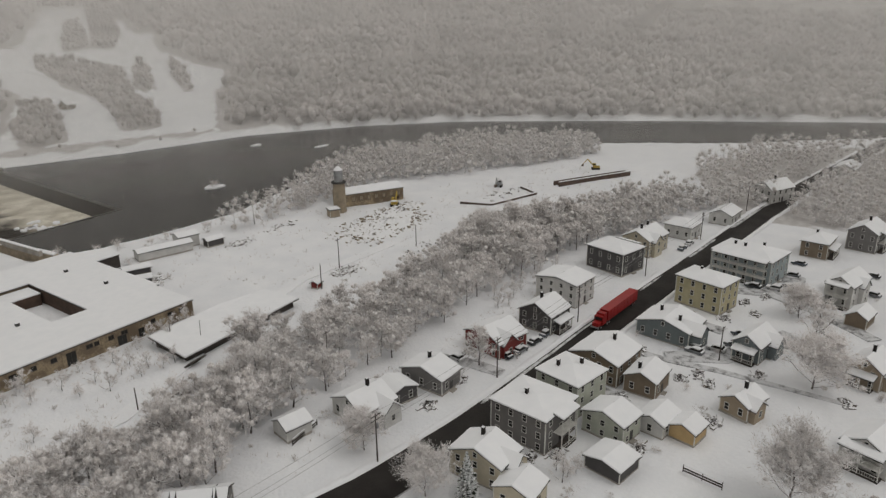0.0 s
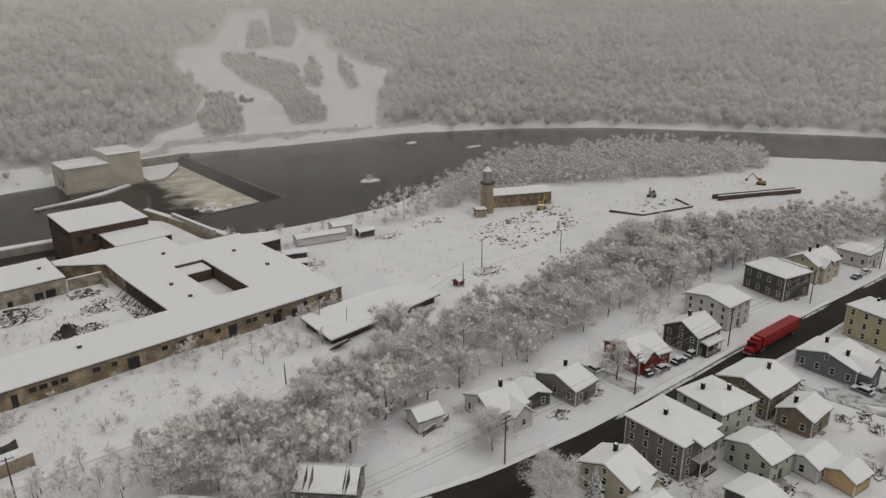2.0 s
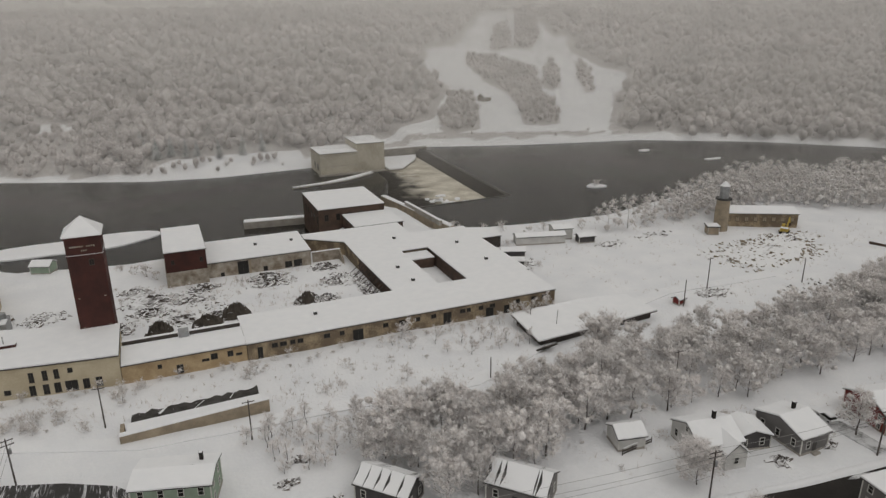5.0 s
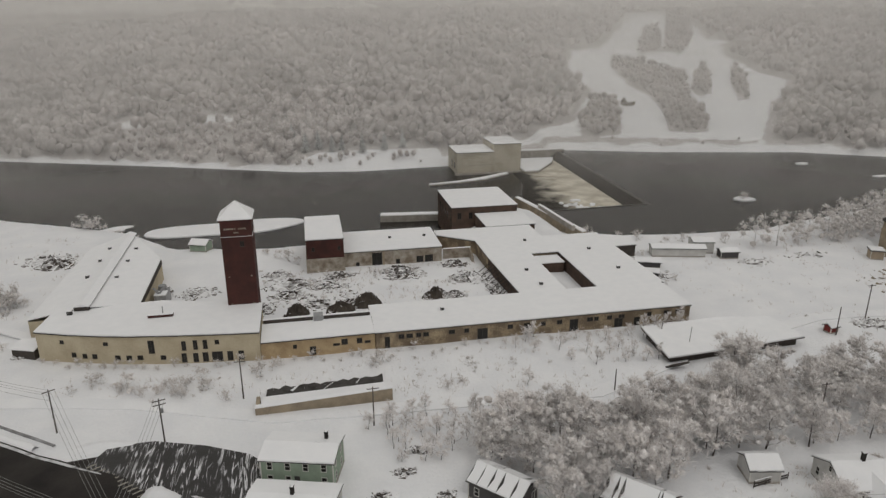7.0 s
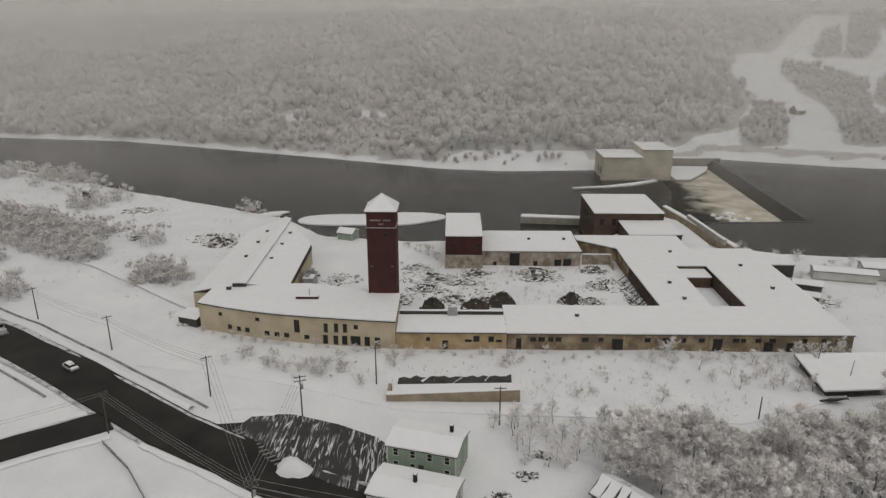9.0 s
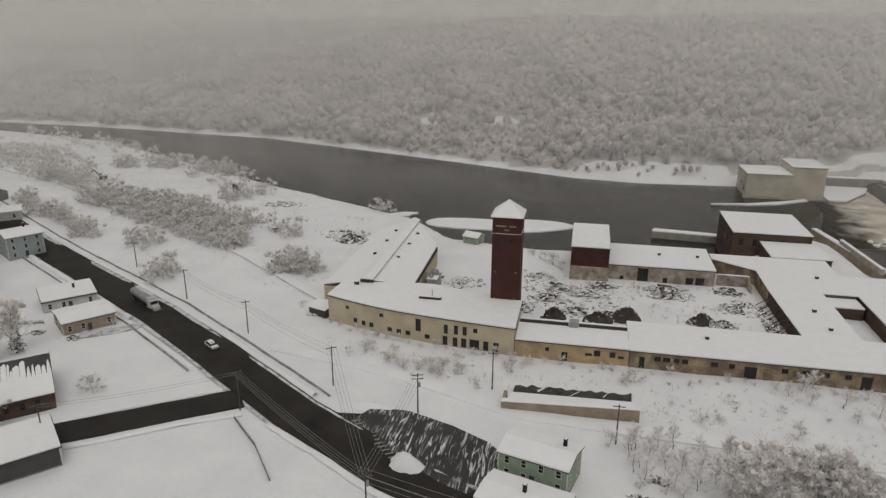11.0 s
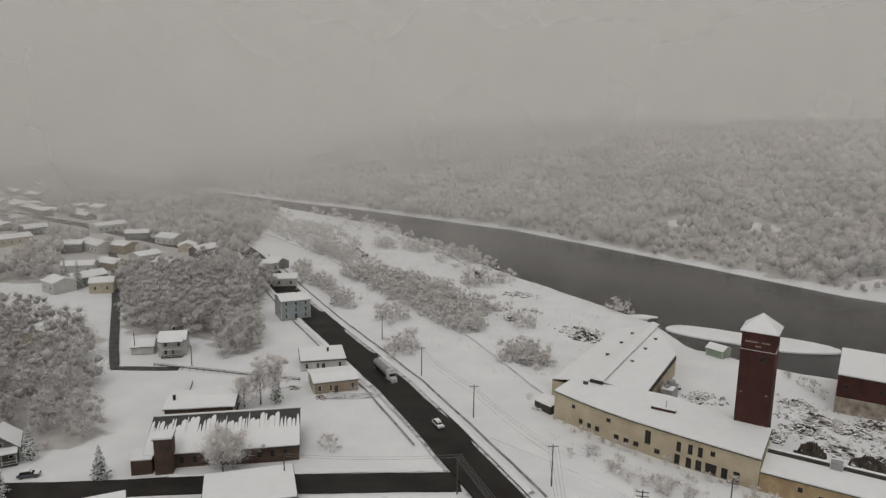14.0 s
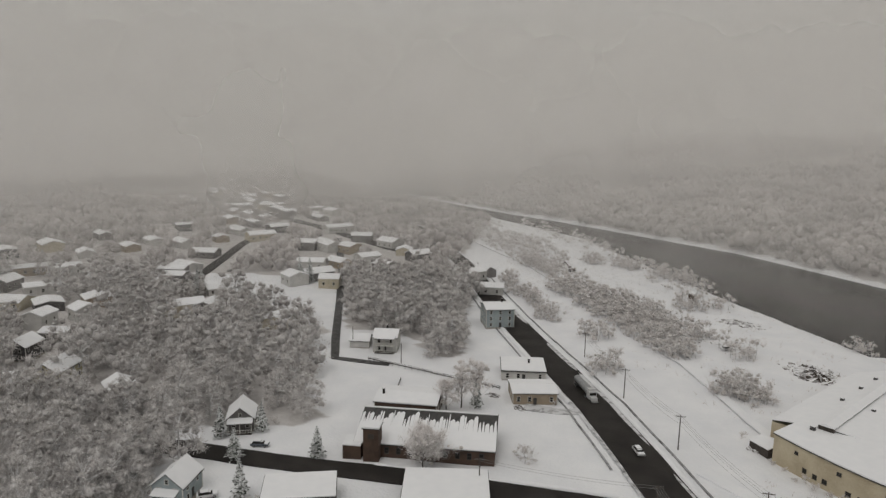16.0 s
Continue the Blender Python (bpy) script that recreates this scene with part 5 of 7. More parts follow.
for k, (x, y, rx, ry, h, n) in enumerate(((-6, 205, 9, 5, 1.6, 110), (8, 209, 5, 3, 1.5, 60), (27, 210, 7, 3.4, 1.8, 90), (35, 186, 4, 2.5, 2.4, 60), (41, 187, 3, 2, 1.2, 30), (48, 199, 5, 6, 1.4, 80), (46, 212, 5, 3, 1.6, 60),
                                            (54, 188, 2.5, 12, 1.6, 90), (-14.5, 187, 4, 5, 1.2, 50), (-12, 214, 5, 4, 1.2, 60), (-35, 203, 6, 5, 1.0, 60), (2, 193, 12, 4, 0.5, 40), (1, 187, 7, 3.4, 1.2, 90), (10, 186, 6, 3, 1.3, 70), (41, 184.6, 4, 1.6, 1.3, 46), (-8, 196, 5, 3, 1.5, 80), (4, 201, 7, 2.6, 1.2, 80), (28, 205, 7, 2.4, 1.4, 90), (47, 198, 5, 2, 1.2, 50))):
    heap("rubble_heap", "snow-dusted heap of demolition rubble in the mill yard", x, y, rx, ry, h, n, 200 + k)
for k, (x, y, rx, ry, h, n) in enumerate(((-89, 244, 9, 6, 1.6, 90), (-85, 238, 6, 4, 2.2, 60), (-132, 282, 9, 5, 1.2, 60), (-97, 210, 10, 2, 0.6, 30), (-128, 251, 12, 6, 0.6, 40), (-45, 203, 4, 6, 1.4, 40), (-72, 171, 3, 2, 1.2, 25))):
    heap("rubble_heap", "snowy heap of old timber and rubble near the river", x, y, rx, ry, h, n, 230 + k, RUBBLE, 1.3)
YELLOWED = snowed("tumbled_boards", (0.36, 0.3, 0.2), (0.16, 0.13, 0.1), 0.8, 0.45, 0.8)
for k, (x, y, rx, ry, h, n) in enumerate(((196, 166, 20, 12, 0.9, 210), (182, 164, 14, 12, 0.6, 110), (211, 172, 10, 7, 1.2, 90), (180, 136, 14, 5, 0.4, 24), (168, 196, 8, 3, 0.5, 18), (252, 150, 15, 5, 0.4, 30), (147, 194, 6, 3, 0.8, 30), (108, 190, 5, 4, 0.9, 40), (147, 144, 6, 3, 0.9, 36))):
    heap("scrap_heap", "scattered snowy boards and scrap across the cleared yard", x, y, rx, ry, h, n, 260 + k, YELLOWED if k < 3 else RUBBLE, 1.2)

# ---- the cleared yard east of the mill ----
boiler = thing("boiler_house", "long buff shed with a snowy roof beside a round brick tower", "industrial building", pose(214, 192.5, 0, 0, 0, -27))
part("wall", Shape().box(-14, -5.5, -0.5, 14, 5.5, 5.2), BUFF, boiler)
rf = part("roof", Shape().slab([(-14.3, -5.8, 5.2), (14.3, -5.8, 5.2), (14.3, 0, 6.6), (-14.3, 0, 6.6)], 0.15).slab([(-14.3, 0, 6.6), (14.3, 0, 6.6), (14.3, 5.8, 5.2), (-14.3, 5.8, 5.2)], 0.15), DARK_TRIM, boiler)
part("snow_cover", Shape().slab([(-14.2, -5.7, 5.37), (14.2, -5.7, 5.37), (14.2, 0, 6.76), (-14.2, 0, 6.76)], 0.3).slab([(-14.2, 0, 6.76), (14.2, 0, 6.76), (14.2, 5.7, 5.37), (-14.2, 5.7, 5.37)], 0.3), ROOF_SNOW, rf)
for k in range(8):
    pane(boiler, -12 + k * 3.4, -5.5, 2.4, 1.3, 1.6, mat=TAN_CONCRETE)
stack = thing("round_tower", "round tan brick tower with a pale lantern on top", "tower", pose(195, 191, 0))
part("shaft", Shape().tube((0, 0, -0.5), (0, 0, 12.2), 2.7, 2.4, 20), TAN_CONCRETE, stack)
part("gallery", Shape().tube((0, 0, 12.2), (0, 0, 12.7), 3.0, 3.0, 20), DARK_TRIM, stack)
part("lantern", Shape().tube((0, 0, 12.7), (0, 0, 17.4), 1.7, 1.7, 16), METAL, stack, "pale metal tank")
part("cap", Shape().tube((0, 0, 17.4), (0, 0, 18.9), 1.9, 0.5, 16), ROOF_SNOW, stack)
for k in range(6):
    a = k * math.tau / 6
    part("strut", Shape().tube((2.6 * math.cos(a), 2.6 * math.sin(a), 12.7), (1.7 * math.cos(a), 1.7 * math.sin(a), 16.5), 0.08, 0.08, 4), METAL, stack)
house("shed", "small snowy brick shed by the round tower", 189, 189, -27, 4, 4, 3, "flat", 0, "tan", 0, category="shed")
for (ax, ay), (bx, by) in (((232, 157), (236, 144)), ((236, 144), (262, 137)), ((280, 135), (318, 116)), ((281, 138), (319, 119)), ((262, 137), (268, 148))):
    w = thing("foundation_wall", "low dark foundation wall edged with snow", "wall", None, "foundation walls")
    L = math.hypot(bx - ax, by - ay)
    m = pose(ax, ay, 0, 0, 0, math.degrees(math.atan2(by - ay, bx - ax)))
    hgt = 2.0 if ax > 270 else 0.9
    part("wall", Shape().box(0, -0.4, -0.5, L, 0.4, hgt), RUST, w, "", m)
    part("wall_snow", Shape().box(0, -0.42, hgt, L, 0.42, hgt + 0.2), ROOF_SNOW, w, "", m)


def digger(x, y, turn, color, label):
    t = thing("excavator", label, "excavator", pose(x, y, z_at(x, y), 0, 0, turn))
    for s in (-1, 1):
        part("track", Shape().box(-2.0, s * 1.2 - 0.35, 0, 2.0, s * 1.2 + 0.35, 0.9), RUBBER, t)
    part("body", Shape().box(-1.9, -1.3, 1.0, 1.2, 1.3, 2.2), color, t)
    cab = part("cab", Shape().box(0.1, 0.2, 2.2, 1.5, 1.3, 3.3), color, t)
    part("glass", Shape().box(0.2, 0.15, 2.5, 1.55, 1.33, 3.1), GLASS, cab)
    part("boom", Shape().tube((1.2, -0.3, 2.0), (4.2, -0.3, 5.2), 0.35, 0.25, 4), color, t)
    part("stick", Shape().tube((4.2, -0.3, 5.2), (6.4, -0.3, 2.4), 0.25, 0.18, 4), color, t)
    part("bucket", Shape().box(6.0, -0.8, 1.5, 7.0, 0.2, 2.5), RUST, t)
    part("snow_cap", Shape().box(-1.9, -1.3, 2.2, 0.0, 1.3, 2.4), ROOF_SNOW, t)


YELLOW_PAINT = paint("worn_yellow_paint", (0.5, 0.36, 0.08))
digger(214, 178, 30, YELLOW_PAINT, "worn yellow excavator beside the scrap heap")
digger(321, 135, 120, YELLOW_PAINT, "distant yellow excavator by a low wall")
digger(-246, 310, 200, RUST, "dark rusty excavator standing on the river meadow")
digger(265, 158, 200, METAL, "grey excavator with raised boom in the yard")
for x, y, w, d, h, turn, lab in ((124, 205.5, 18, 4.5, 2.9, -14, "long low white shed with snowy roof by the river"), (134.5, 208, 7, 6, 4.0, -14, "white boxy shed with snowy roof by the river"), (140, 200, 6, 3.5, 2.4, -10, "small dark shed half buried in snow"), (109, 198, 8, 4, 2.0, -20, "collapsed dark shed under snow"), (105, 190, 7, 3, 1.6, -25, "collapsed low roof under snow")):
    house("shed", lab, x, y, turn, w, d, h, "gable", 0.7, "white" if "white" in lab else "dark", 0, category="shed")
stub = thing("brick_stub", "dark broken brick stack standing by the river", "ruin", pose(-163, 297, 0))
part("shaft", Shape().prism([(-1.4, -1.4), (1.4, -1.4), (1.2, 1.3), (-1.3, 1.3)], -1, [5.2, 4.4, 5.6, 6.0]), BROWN_BRICK, stub)
part("snow_cap", Shape().prism([(-1.35, -1.35), (1.35, -1.35), (1.15, 1.25), (-1.25, 1.25)], [5.2, 4.4, 5.6, 6.0], [5.5, 4.7, 5.9, 6.3]), ROOF_SNOW, stub)
house("hut", "small green hut with a snowy roof by the river", -39, 246, -20, 6, 5, 2.6, "gable", 1.2, "green", 0, category="hut")
house("shed", "small red sided shed in the snow", 133, 142, 10, 2.6, 2.2, 1.8, "gable", 0.6, "red", 0, category="shed")
shed = thing("open_shed", "broad dark timber shed with a snowy roof at the wood's edge", "shed")
so = [(81.2, 132.9), (90, 133.4), (100, 134.2), (110, 135.2), (120.6, 136.4), (118.6, 148.4), (104, 149.6), (82, 148.9)]
eave = [2.1, 2.2, 2.3, 2.2, 2.1, 2.6, 3.1, 2.7]
part("wall", Shape().prism(grown(so, -1.2), -0.5, 1.9), WOOD_DARK, shed)
rf = part("roof", Shape().prism(so, [z - 0.22 for z in eave], eave), WOOD_DARK, shed)
part("snow_cover", Shape().prism(grown(so, -0.12), eave, [z + 0.4 for z in eave]), ROOF_SNOW, rf)
for k in range(4):
    part("fallen_board", Shape().slab([(80.2 + 0.4 * k, 131.8 - 0.3 * k, 0.3 + 0.3 * k), (84 + 0.6 * k, 132.1 - 0.3 * k, 0.3 + 0.35 * k), (84 + 0.6 * k, 132.6 - 0.3 * k, 0.4 + 0.35 * k), (80.2 + 0.4 * k, 132.3 - 0.3 * k, 0.4 + 0.3 * k)], 0.14), WOOD_DARK, shed)
for x, y in ((86.5, 146.5), (90, 139)):
    part("standing_pole", Shape().tube((x, y, 1.5), (x + 0.5, y + 0.3, 6.6), 0.09, 0.06, 5), POLE_WOOD, shed)

# ---- street edges, parking and lanes ----
def beside(line, off):
    """A line offset to the north side (off > 0) or south side of the street."""
    out = []
    for i, (x, y, w) in enumerate(line):
        p, r = line[max(0, i - 1)], line[min(len(line) - 1, i + 1)]
        d = math.hypot(r[0] - p[0], r[1] - p[1])
        sx, sy = -(r[1] - p[1]) / d, (r[0] - p[0]) / d
        o = off + math.copysign(w / 2, off)
        out.append((x + sx * o, y + sy * o))
    return out


def bank(line, wide, high, seed, name="snow_bank", label="ploughed bank of snow along the street", mat=None):
    """A rounded, uneven ridge of ploughed snow."""
    r = random.Random(seed)
    pts = []
    for (ax, ay), (bx, by) in zip(line[:-1], line[1:]):
        n = max(1, int(math.hypot(bx - ax, by - ay) / 2.2))
        pts += [(ax + (bx - ax) * k / n, ay + (by - ay) * k / n) for k in range(n)]
    v, f = [], []
    for i, (x, y) in enumerate(pts):
        p, q = pts[max(0, i - 1)], pts[min(len(pts) - 1, i + 1)]
        d = math.hypot(q[0] - p[0], q[1] - p[1])
        sx, sy = -(q[1] - p[1]) / d, (q[0] - p[0]) / d
        w, h, z = wide * r.uniform(0.75, 1.2), high * r.uniform(0.6, 1.3), z_at(x, y)
        for s, t in ((-0.5, -0.2), (-0.3, 0.75), (0.05, 1.0), (0.32, 0.6), (0.5, -0.2)):
            v.append((x + sx * w * s, y + sy * w * s, z + 0.2 + h * t))
        if i:
            k = 5 * i
            f += [(k + j, k + j + 1, k + j - 4, k + j - 5) for j in range(4)]
    return tagged(new(name, raw(name, v, f, mat or SNOW, True)), label, "snow bank", kind="stuff")


north, south = beside(MAIN, 1.0), beside(MAIN, -1.0)
bank(north[:9], 2.0, 0.5, 1)
bank(north[11:20], 2.2, 0.6, 2)
bank(south[:7], 2.0, 0.5, 3)
bank([south[8], south[9], south[10], south[11]], 1.6, 0.4, 4)
bank(south[11:20], 1.6, 0.45, 5)
for k, (line, lo, hi) in enumerate(((beside(MAIN, 3.4), 2, 9), (beside(MAIN, -3.4), 3, 8))):
    strip("pavement", [(x, y, 0.45) for x, y in line[lo:hi]], TRODDEN, "trodden slushy pavement beside the street", "pavement", 0.36)
for line in (beside(MAIN, -0.7), [(x, y) for x, y in beside([(a, b, c - 1.4) for a, b, c in MAIN], 0.01)]):
    strip("slush_edge", [(x, y, 1.1 + 0.5 * math.sin(0.9 * k)) for k, (x, y) in enumerate(line[3:19])], SLUSH, "grey slush pushed to the edge of the street", "slush", 0.335, "stuff", 0.03)
bank([(-77, 125.5), (-93, 114), (-110, 101), (-128, 87)], 1.4, 0.4, 6)
bank([(-68, 117), (-84, 106), (-98, 97)], 1.4, 0.4, 7)

LOT = material("half_cleared_asphalt", (0.035, 0.033, 0.032), (0.035, 0.033, 0.032), 0.3, 0.5, 0.2)
ln_, ll_ = LOT.node_tree.nodes, LOT.node_tree.links
wv, mp, mx_, cr_, nz_ = ln_.new("ShaderNodeTexNoise"), ln_.new("ShaderNodeMapping"), ln_.new("ShaderNodeMix"), ln_.new("ShaderNodeMapRange"), ln_.new("ShaderNodeTexCoord")
mx_.data_type = "RGBA"
mp.inputs["Scale"].default_value, mp.inputs["Rotation"].default_value = (2.6, 0.3, 1), (0, 0, radians(-52))
wv.inputs["Scale"].default_value, wv.inputs["Detail"].default_value, wv.inputs["Distortion"].default_value = 0.42, 9, 2.0
cr_.inputs["From Min"].default_value, cr_.inputs["From Max"].default_value = 0.535, 0.62
ll_.new(nz_.outputs["Object"], mp.inputs[0])
ll_.new(mp.outputs[0], wv.inputs["Vector"])
ll_.new(wv.outputs["Fac"], cr_.inputs["Value"])
lg_, lr_, lm_ = ln_.new("ShaderNodeTexNoise"), ln_.new("ShaderNodeMapRange"), ln_.new("ShaderNodeMath")
lg_.inputs["Scale"].default_value, lg_.inputs["Detail"].default_value, lm_.operation = 0.12, 4, "MULTIPLY"
lr_.inputs["From Min"].default_value, lr_.inputs["From Max"].default_value = 0.36, 0.52
ll_.new(nz_.outputs["Object"], lg_.inputs["Vector"])
ll_.new(lg_.outputs["Fac"], lr_.inputs["Value"])
ll_.new(cr_.outputs[0], lm_.inputs[0])
ll_.new(lr_.outputs[0], lm_.inputs[1])
ll_.new(lm_.outputs[0], mx_.inputs[0])
ll_.new(ln_["Principled BSDF"].inputs["Base Color"].links[0].from_socket, mx_.inputs[6])
mx_.inputs[7].default_value = (0.72, 0.72, 0.74, 1)
ll_.new(mx_.outputs[2], ln_["Principled BSDF"].inputs["Base Color"])
tagged(new("pavement", Shape().prism([(-44, 119), (-30, 108), (-22, 103), (-13, 99.5), (-10.5, 103), (-11, 113), (-14.5, 117), (-23, 121.5), (-33, 125), (-41, 125)][::1], -0.3, 0.42).mesh("pavement", LOT)), "dark parking area streaked with scraped snow", "parking area", kind="structure")
tagged(new("pavement", Shape().prism([(-50, 121), (-37, 108), (-26, 102), (-28, 108), (-42, 122)], -0.3, 0.36).mesh("pavement", ASPHALT)), "wet asphalt apron between street and parking area", "parking area", kind="structure")
mound("snow_mound", "ploughed pile of snow in the parking area", -29, 106.8, 3.8, 3.4, 2.6, 9, SNOW, "snow pile")
mound("snow_mound", "long ploughed heap of snow beside the parking area", -42, 125.5, 8, 2.2, 0.9, 10, SNOW, "snow pile")
PAINT_LINE = material("worn_road_paint", (0.5, 0.47, 0.38), (0.2, 0.19, 0.17), 1.5, 0.7, 0.0, amount=0.7)
for k in range(14):
    s = k / 13
    x, y = -43 + 13 * s, 119 - 12.5 * s
    single("crosswalk_bar", Shape().box(-0.9, -0.2, 0, 0.9, 0.2, 0.02), PAINT_LINE, "worn pale crosswalk bar on wet asphalt", "road marking", pose(x, y, 0.45, 0, 0, 28), "crosswalk bars", "structure")
strip("lane", [(147, 57, 2.6), (147.5, 42, 2.2), (149, 30, 2), (149, 20, 1.6), (149.5, 4, 1.4)], SLUSH, "wet lane of dark wheel tracks between the houses", "driveway", 0.22)
strip("lane", [(149, 42, 4.5), (156, 31, 6), (166, 25, 5), (178, 20, 4)], SLUSH, "slushy driveway between parked cars", "driveway", 0.2)
strip("lane", [(226, 52, 4), (224, 36, 6), (218, 26, 7), (204, 24, 5)], SLUSH, "slushy yard behind the apartment house", "driveway", 0.2)
strip("lane", [(-75, 148, 4), (-40, 141, 4), (-10, 129.2, 4), (15, 127.5, 4), (60, 125, 4), (100, 142, 4), (135, 150, 4), (175, 148, 4)], SNOW, "snowed-over track along the front of the mill", "track", 0.22)
strip("lane", [(-60, 170, 3), (-83, 187, 3), (-119, 215, 3.4), (-181, 251, 3.6), (-268, 301, 4), (-368, 341, 4), (-520, 400, 4)], SNOW, "old railway bed smoothed over by snow", "track", 0.55)


# ---- poles and cables ----
def pole_shapes(h, arms):
    out = [("pole_shaft", Shape().tube((0, 0, -1), (0, 0, h), 0.17, 0.11, 8).mesh("pole_shaft", POLE_WOOD))]
    for k in range(arms):
        z = h - 0.4 - 0.9 * k
        out.append(("crossarm", Shape().box(-1.2, -0.16, z - 0.07, 1.2, -0.04, z + 0.07).mesh("crossarm", POLE_WOOD)))
        for x in (-1.1, -0.55, 0.55, 1.1):
            out.append(("insulator", Shape().tube((x, -0.1, z + 0.07), (x, -0.1, z + 0.25), 0.05, 0.04, 6).mesh("insulator", METAL)))
    out.append(("transformer", Shape().tube((0.35, 0, h - 3.2), (0.35, 0, h - 2.2), 0.26, 0.26, 10).mesh("transformer", METAL)) if arms > 1 else ("bracket", Shape().tube((0, 0, h - 2), (0.3, 0, h - 2), 0.04, 0.04, 5).mesh("bracket", METAL)))
    return out


POLES = {}


def pole(x, y, h, arms=1, turn=0):
    if (h, arms) not in POLES:
        POLES[h, arms] = pole_shapes(h, arms)
    p = thing("utility_pole", "weathered wooden utility pole with crossarms" if arms else "bare weathered wooden pole in snow", "utility pole", pose(x, y, z_at(x, y), 0, 0, turn), "utility poles")
    for name, me in POLES[h, arms]:
        part(name, me, None, p)
    return (x, y, z_at(x, y) + h - 0.2)


def cable(a, b, sag, r=0.032):
    n, a, b = 12, Vector(a), Vector(b)
    d = (b - a).normalized()
    u = d.cross((0, 0, 1)).normalized()
    w = u.cross(d)
    v = []
    for k in range(n + 1):
        p = a.lerp(b, k / n) - Vector((0, 0, sag * 4 * (k / n) * (1 - k / n)))
        v += [p + r * u, p - 0.5 * r * u + 0.87 * r * w, p - 0.5 * r * u - 0.87 * r * w]
    f = [(3 * k + j, 3 * k + (j + 1) % 3, 3 * k + 3 + (j + 1) % 3, 3 * k + 3 + j) for k in range(n) for j in range(3)]
    tagged(new("cable", raw("cable", v, f, RIME_CABLE)), "overhead cable coated with rime", "cable", "overhead cables")


RIME_CABLE = material("rimed_cable", (0.4, 0.39, 0.38), (0.2, 0.2, 0.2), 2.0, 0.8, 0.0)
street = [(-146, 194, 9, 1, 30), (-114, 172, 9.5, 1, 35), (-85, 154, 9.5, 1, 35), (-53, 132.5, 10, 1, 35), (-31, 124.5, 10, 2, 20), (-31.8, 91.4, 9.8, 2, 20), (22, 79, 10.5, 2, -10), (79, 72, 11, 2, -5), (118, 70, 10, 2, -5), (154, 67, 10, 2, -5), (196, 64, 10, 2, -5), (240, 60, 10, 2, -5), (285, 55, 10, 1, -5)]
tips = [pole(*p) for p in street]
for i in range(len(street) - 1):
    if i in (3, 4):
        continue
    for off, low in ((-1.0, 0.3), (0.0, 1.2), (1.0, 0.3), (0.2, 2.4)):
        t0, t1 = radians(street[i][4] + 90), radians(street[i + 1][4] + 90)
        a, b = tips[i], tips[i + 1]
        cable((a[0] + off * math.cos(t0), a[1] + off * math.sin(t0), a[2] - low), (b[0] + off * math.cos(t1), b[1] + off * math.sin(t1), b[2] - low), 0.9)
corner_tip = pole(-69, 118.5, 9.5, 1, 60)
for off in (-1.0, -0.4, 0.3, 1.0):
    cable((tips[5][0] + off, tips[5][1], tips[5][2] - 0.3), (tips[4][0] + off, tips[4][1], tips[4][2] - 0.3), 0.6)
    cable((tips[5][0] + off, tips[5][1], tips[5][2] - 1.0), (tips[3][0] + off, tips[3][1] + off * 0.5, tips[3][2] - 0.4), 0.8)
    cable((tips[5][0], tips[5][1] + off, tips[5][2] - 1.3), (corner_tip[0], corner_tip[1] + off, corner_tip[2] - 0.3), 0.7)
t2 = pole(-101, 99, 9, 1, 45)
cable(corner_tip, t2, 0.7)
cable((corner_tip[0], corner_tip[1], corner_tip[2] - 0.6), (t2[0], t2[1], t2[2] - 0.6), 0.7)
for x, y, h in ((-17, 138.5, 9.5), (10, 122.5, 9.0), (64, 125, 5.4), (147, 146, 10.5), (133, 140, 8.0), (99, 104, 10.0), (154, 31, 9.0), (178, 139, 8), (-205, 134, 8), (-181, 138, 7)):
    pole(x, y, h, 1 if h > 8.5 else 0)


# ---- vehicles ----
def wheel(parent, x, y, r=0.34, w=0.24):
    key = ("wheel", r)
    if key not in WINDOWS:
        WINDOWS[key] = (Shape().tube((0, -w / 2, 0), (0, w / 2, 0), r, r, 14).mesh("tyre", RUBBER), Shape().tube((0, -w / 2 - 0.01, 0), (0, w / 2 + 0.01, 0), r * 0.6, r * 0.6, 10).mesh("rim", METAL))
    a, b = WINDOWS[key]
    t = part("wheel", a, None, parent, at=pose(x, y, r))
    part("rim", b, None, t)


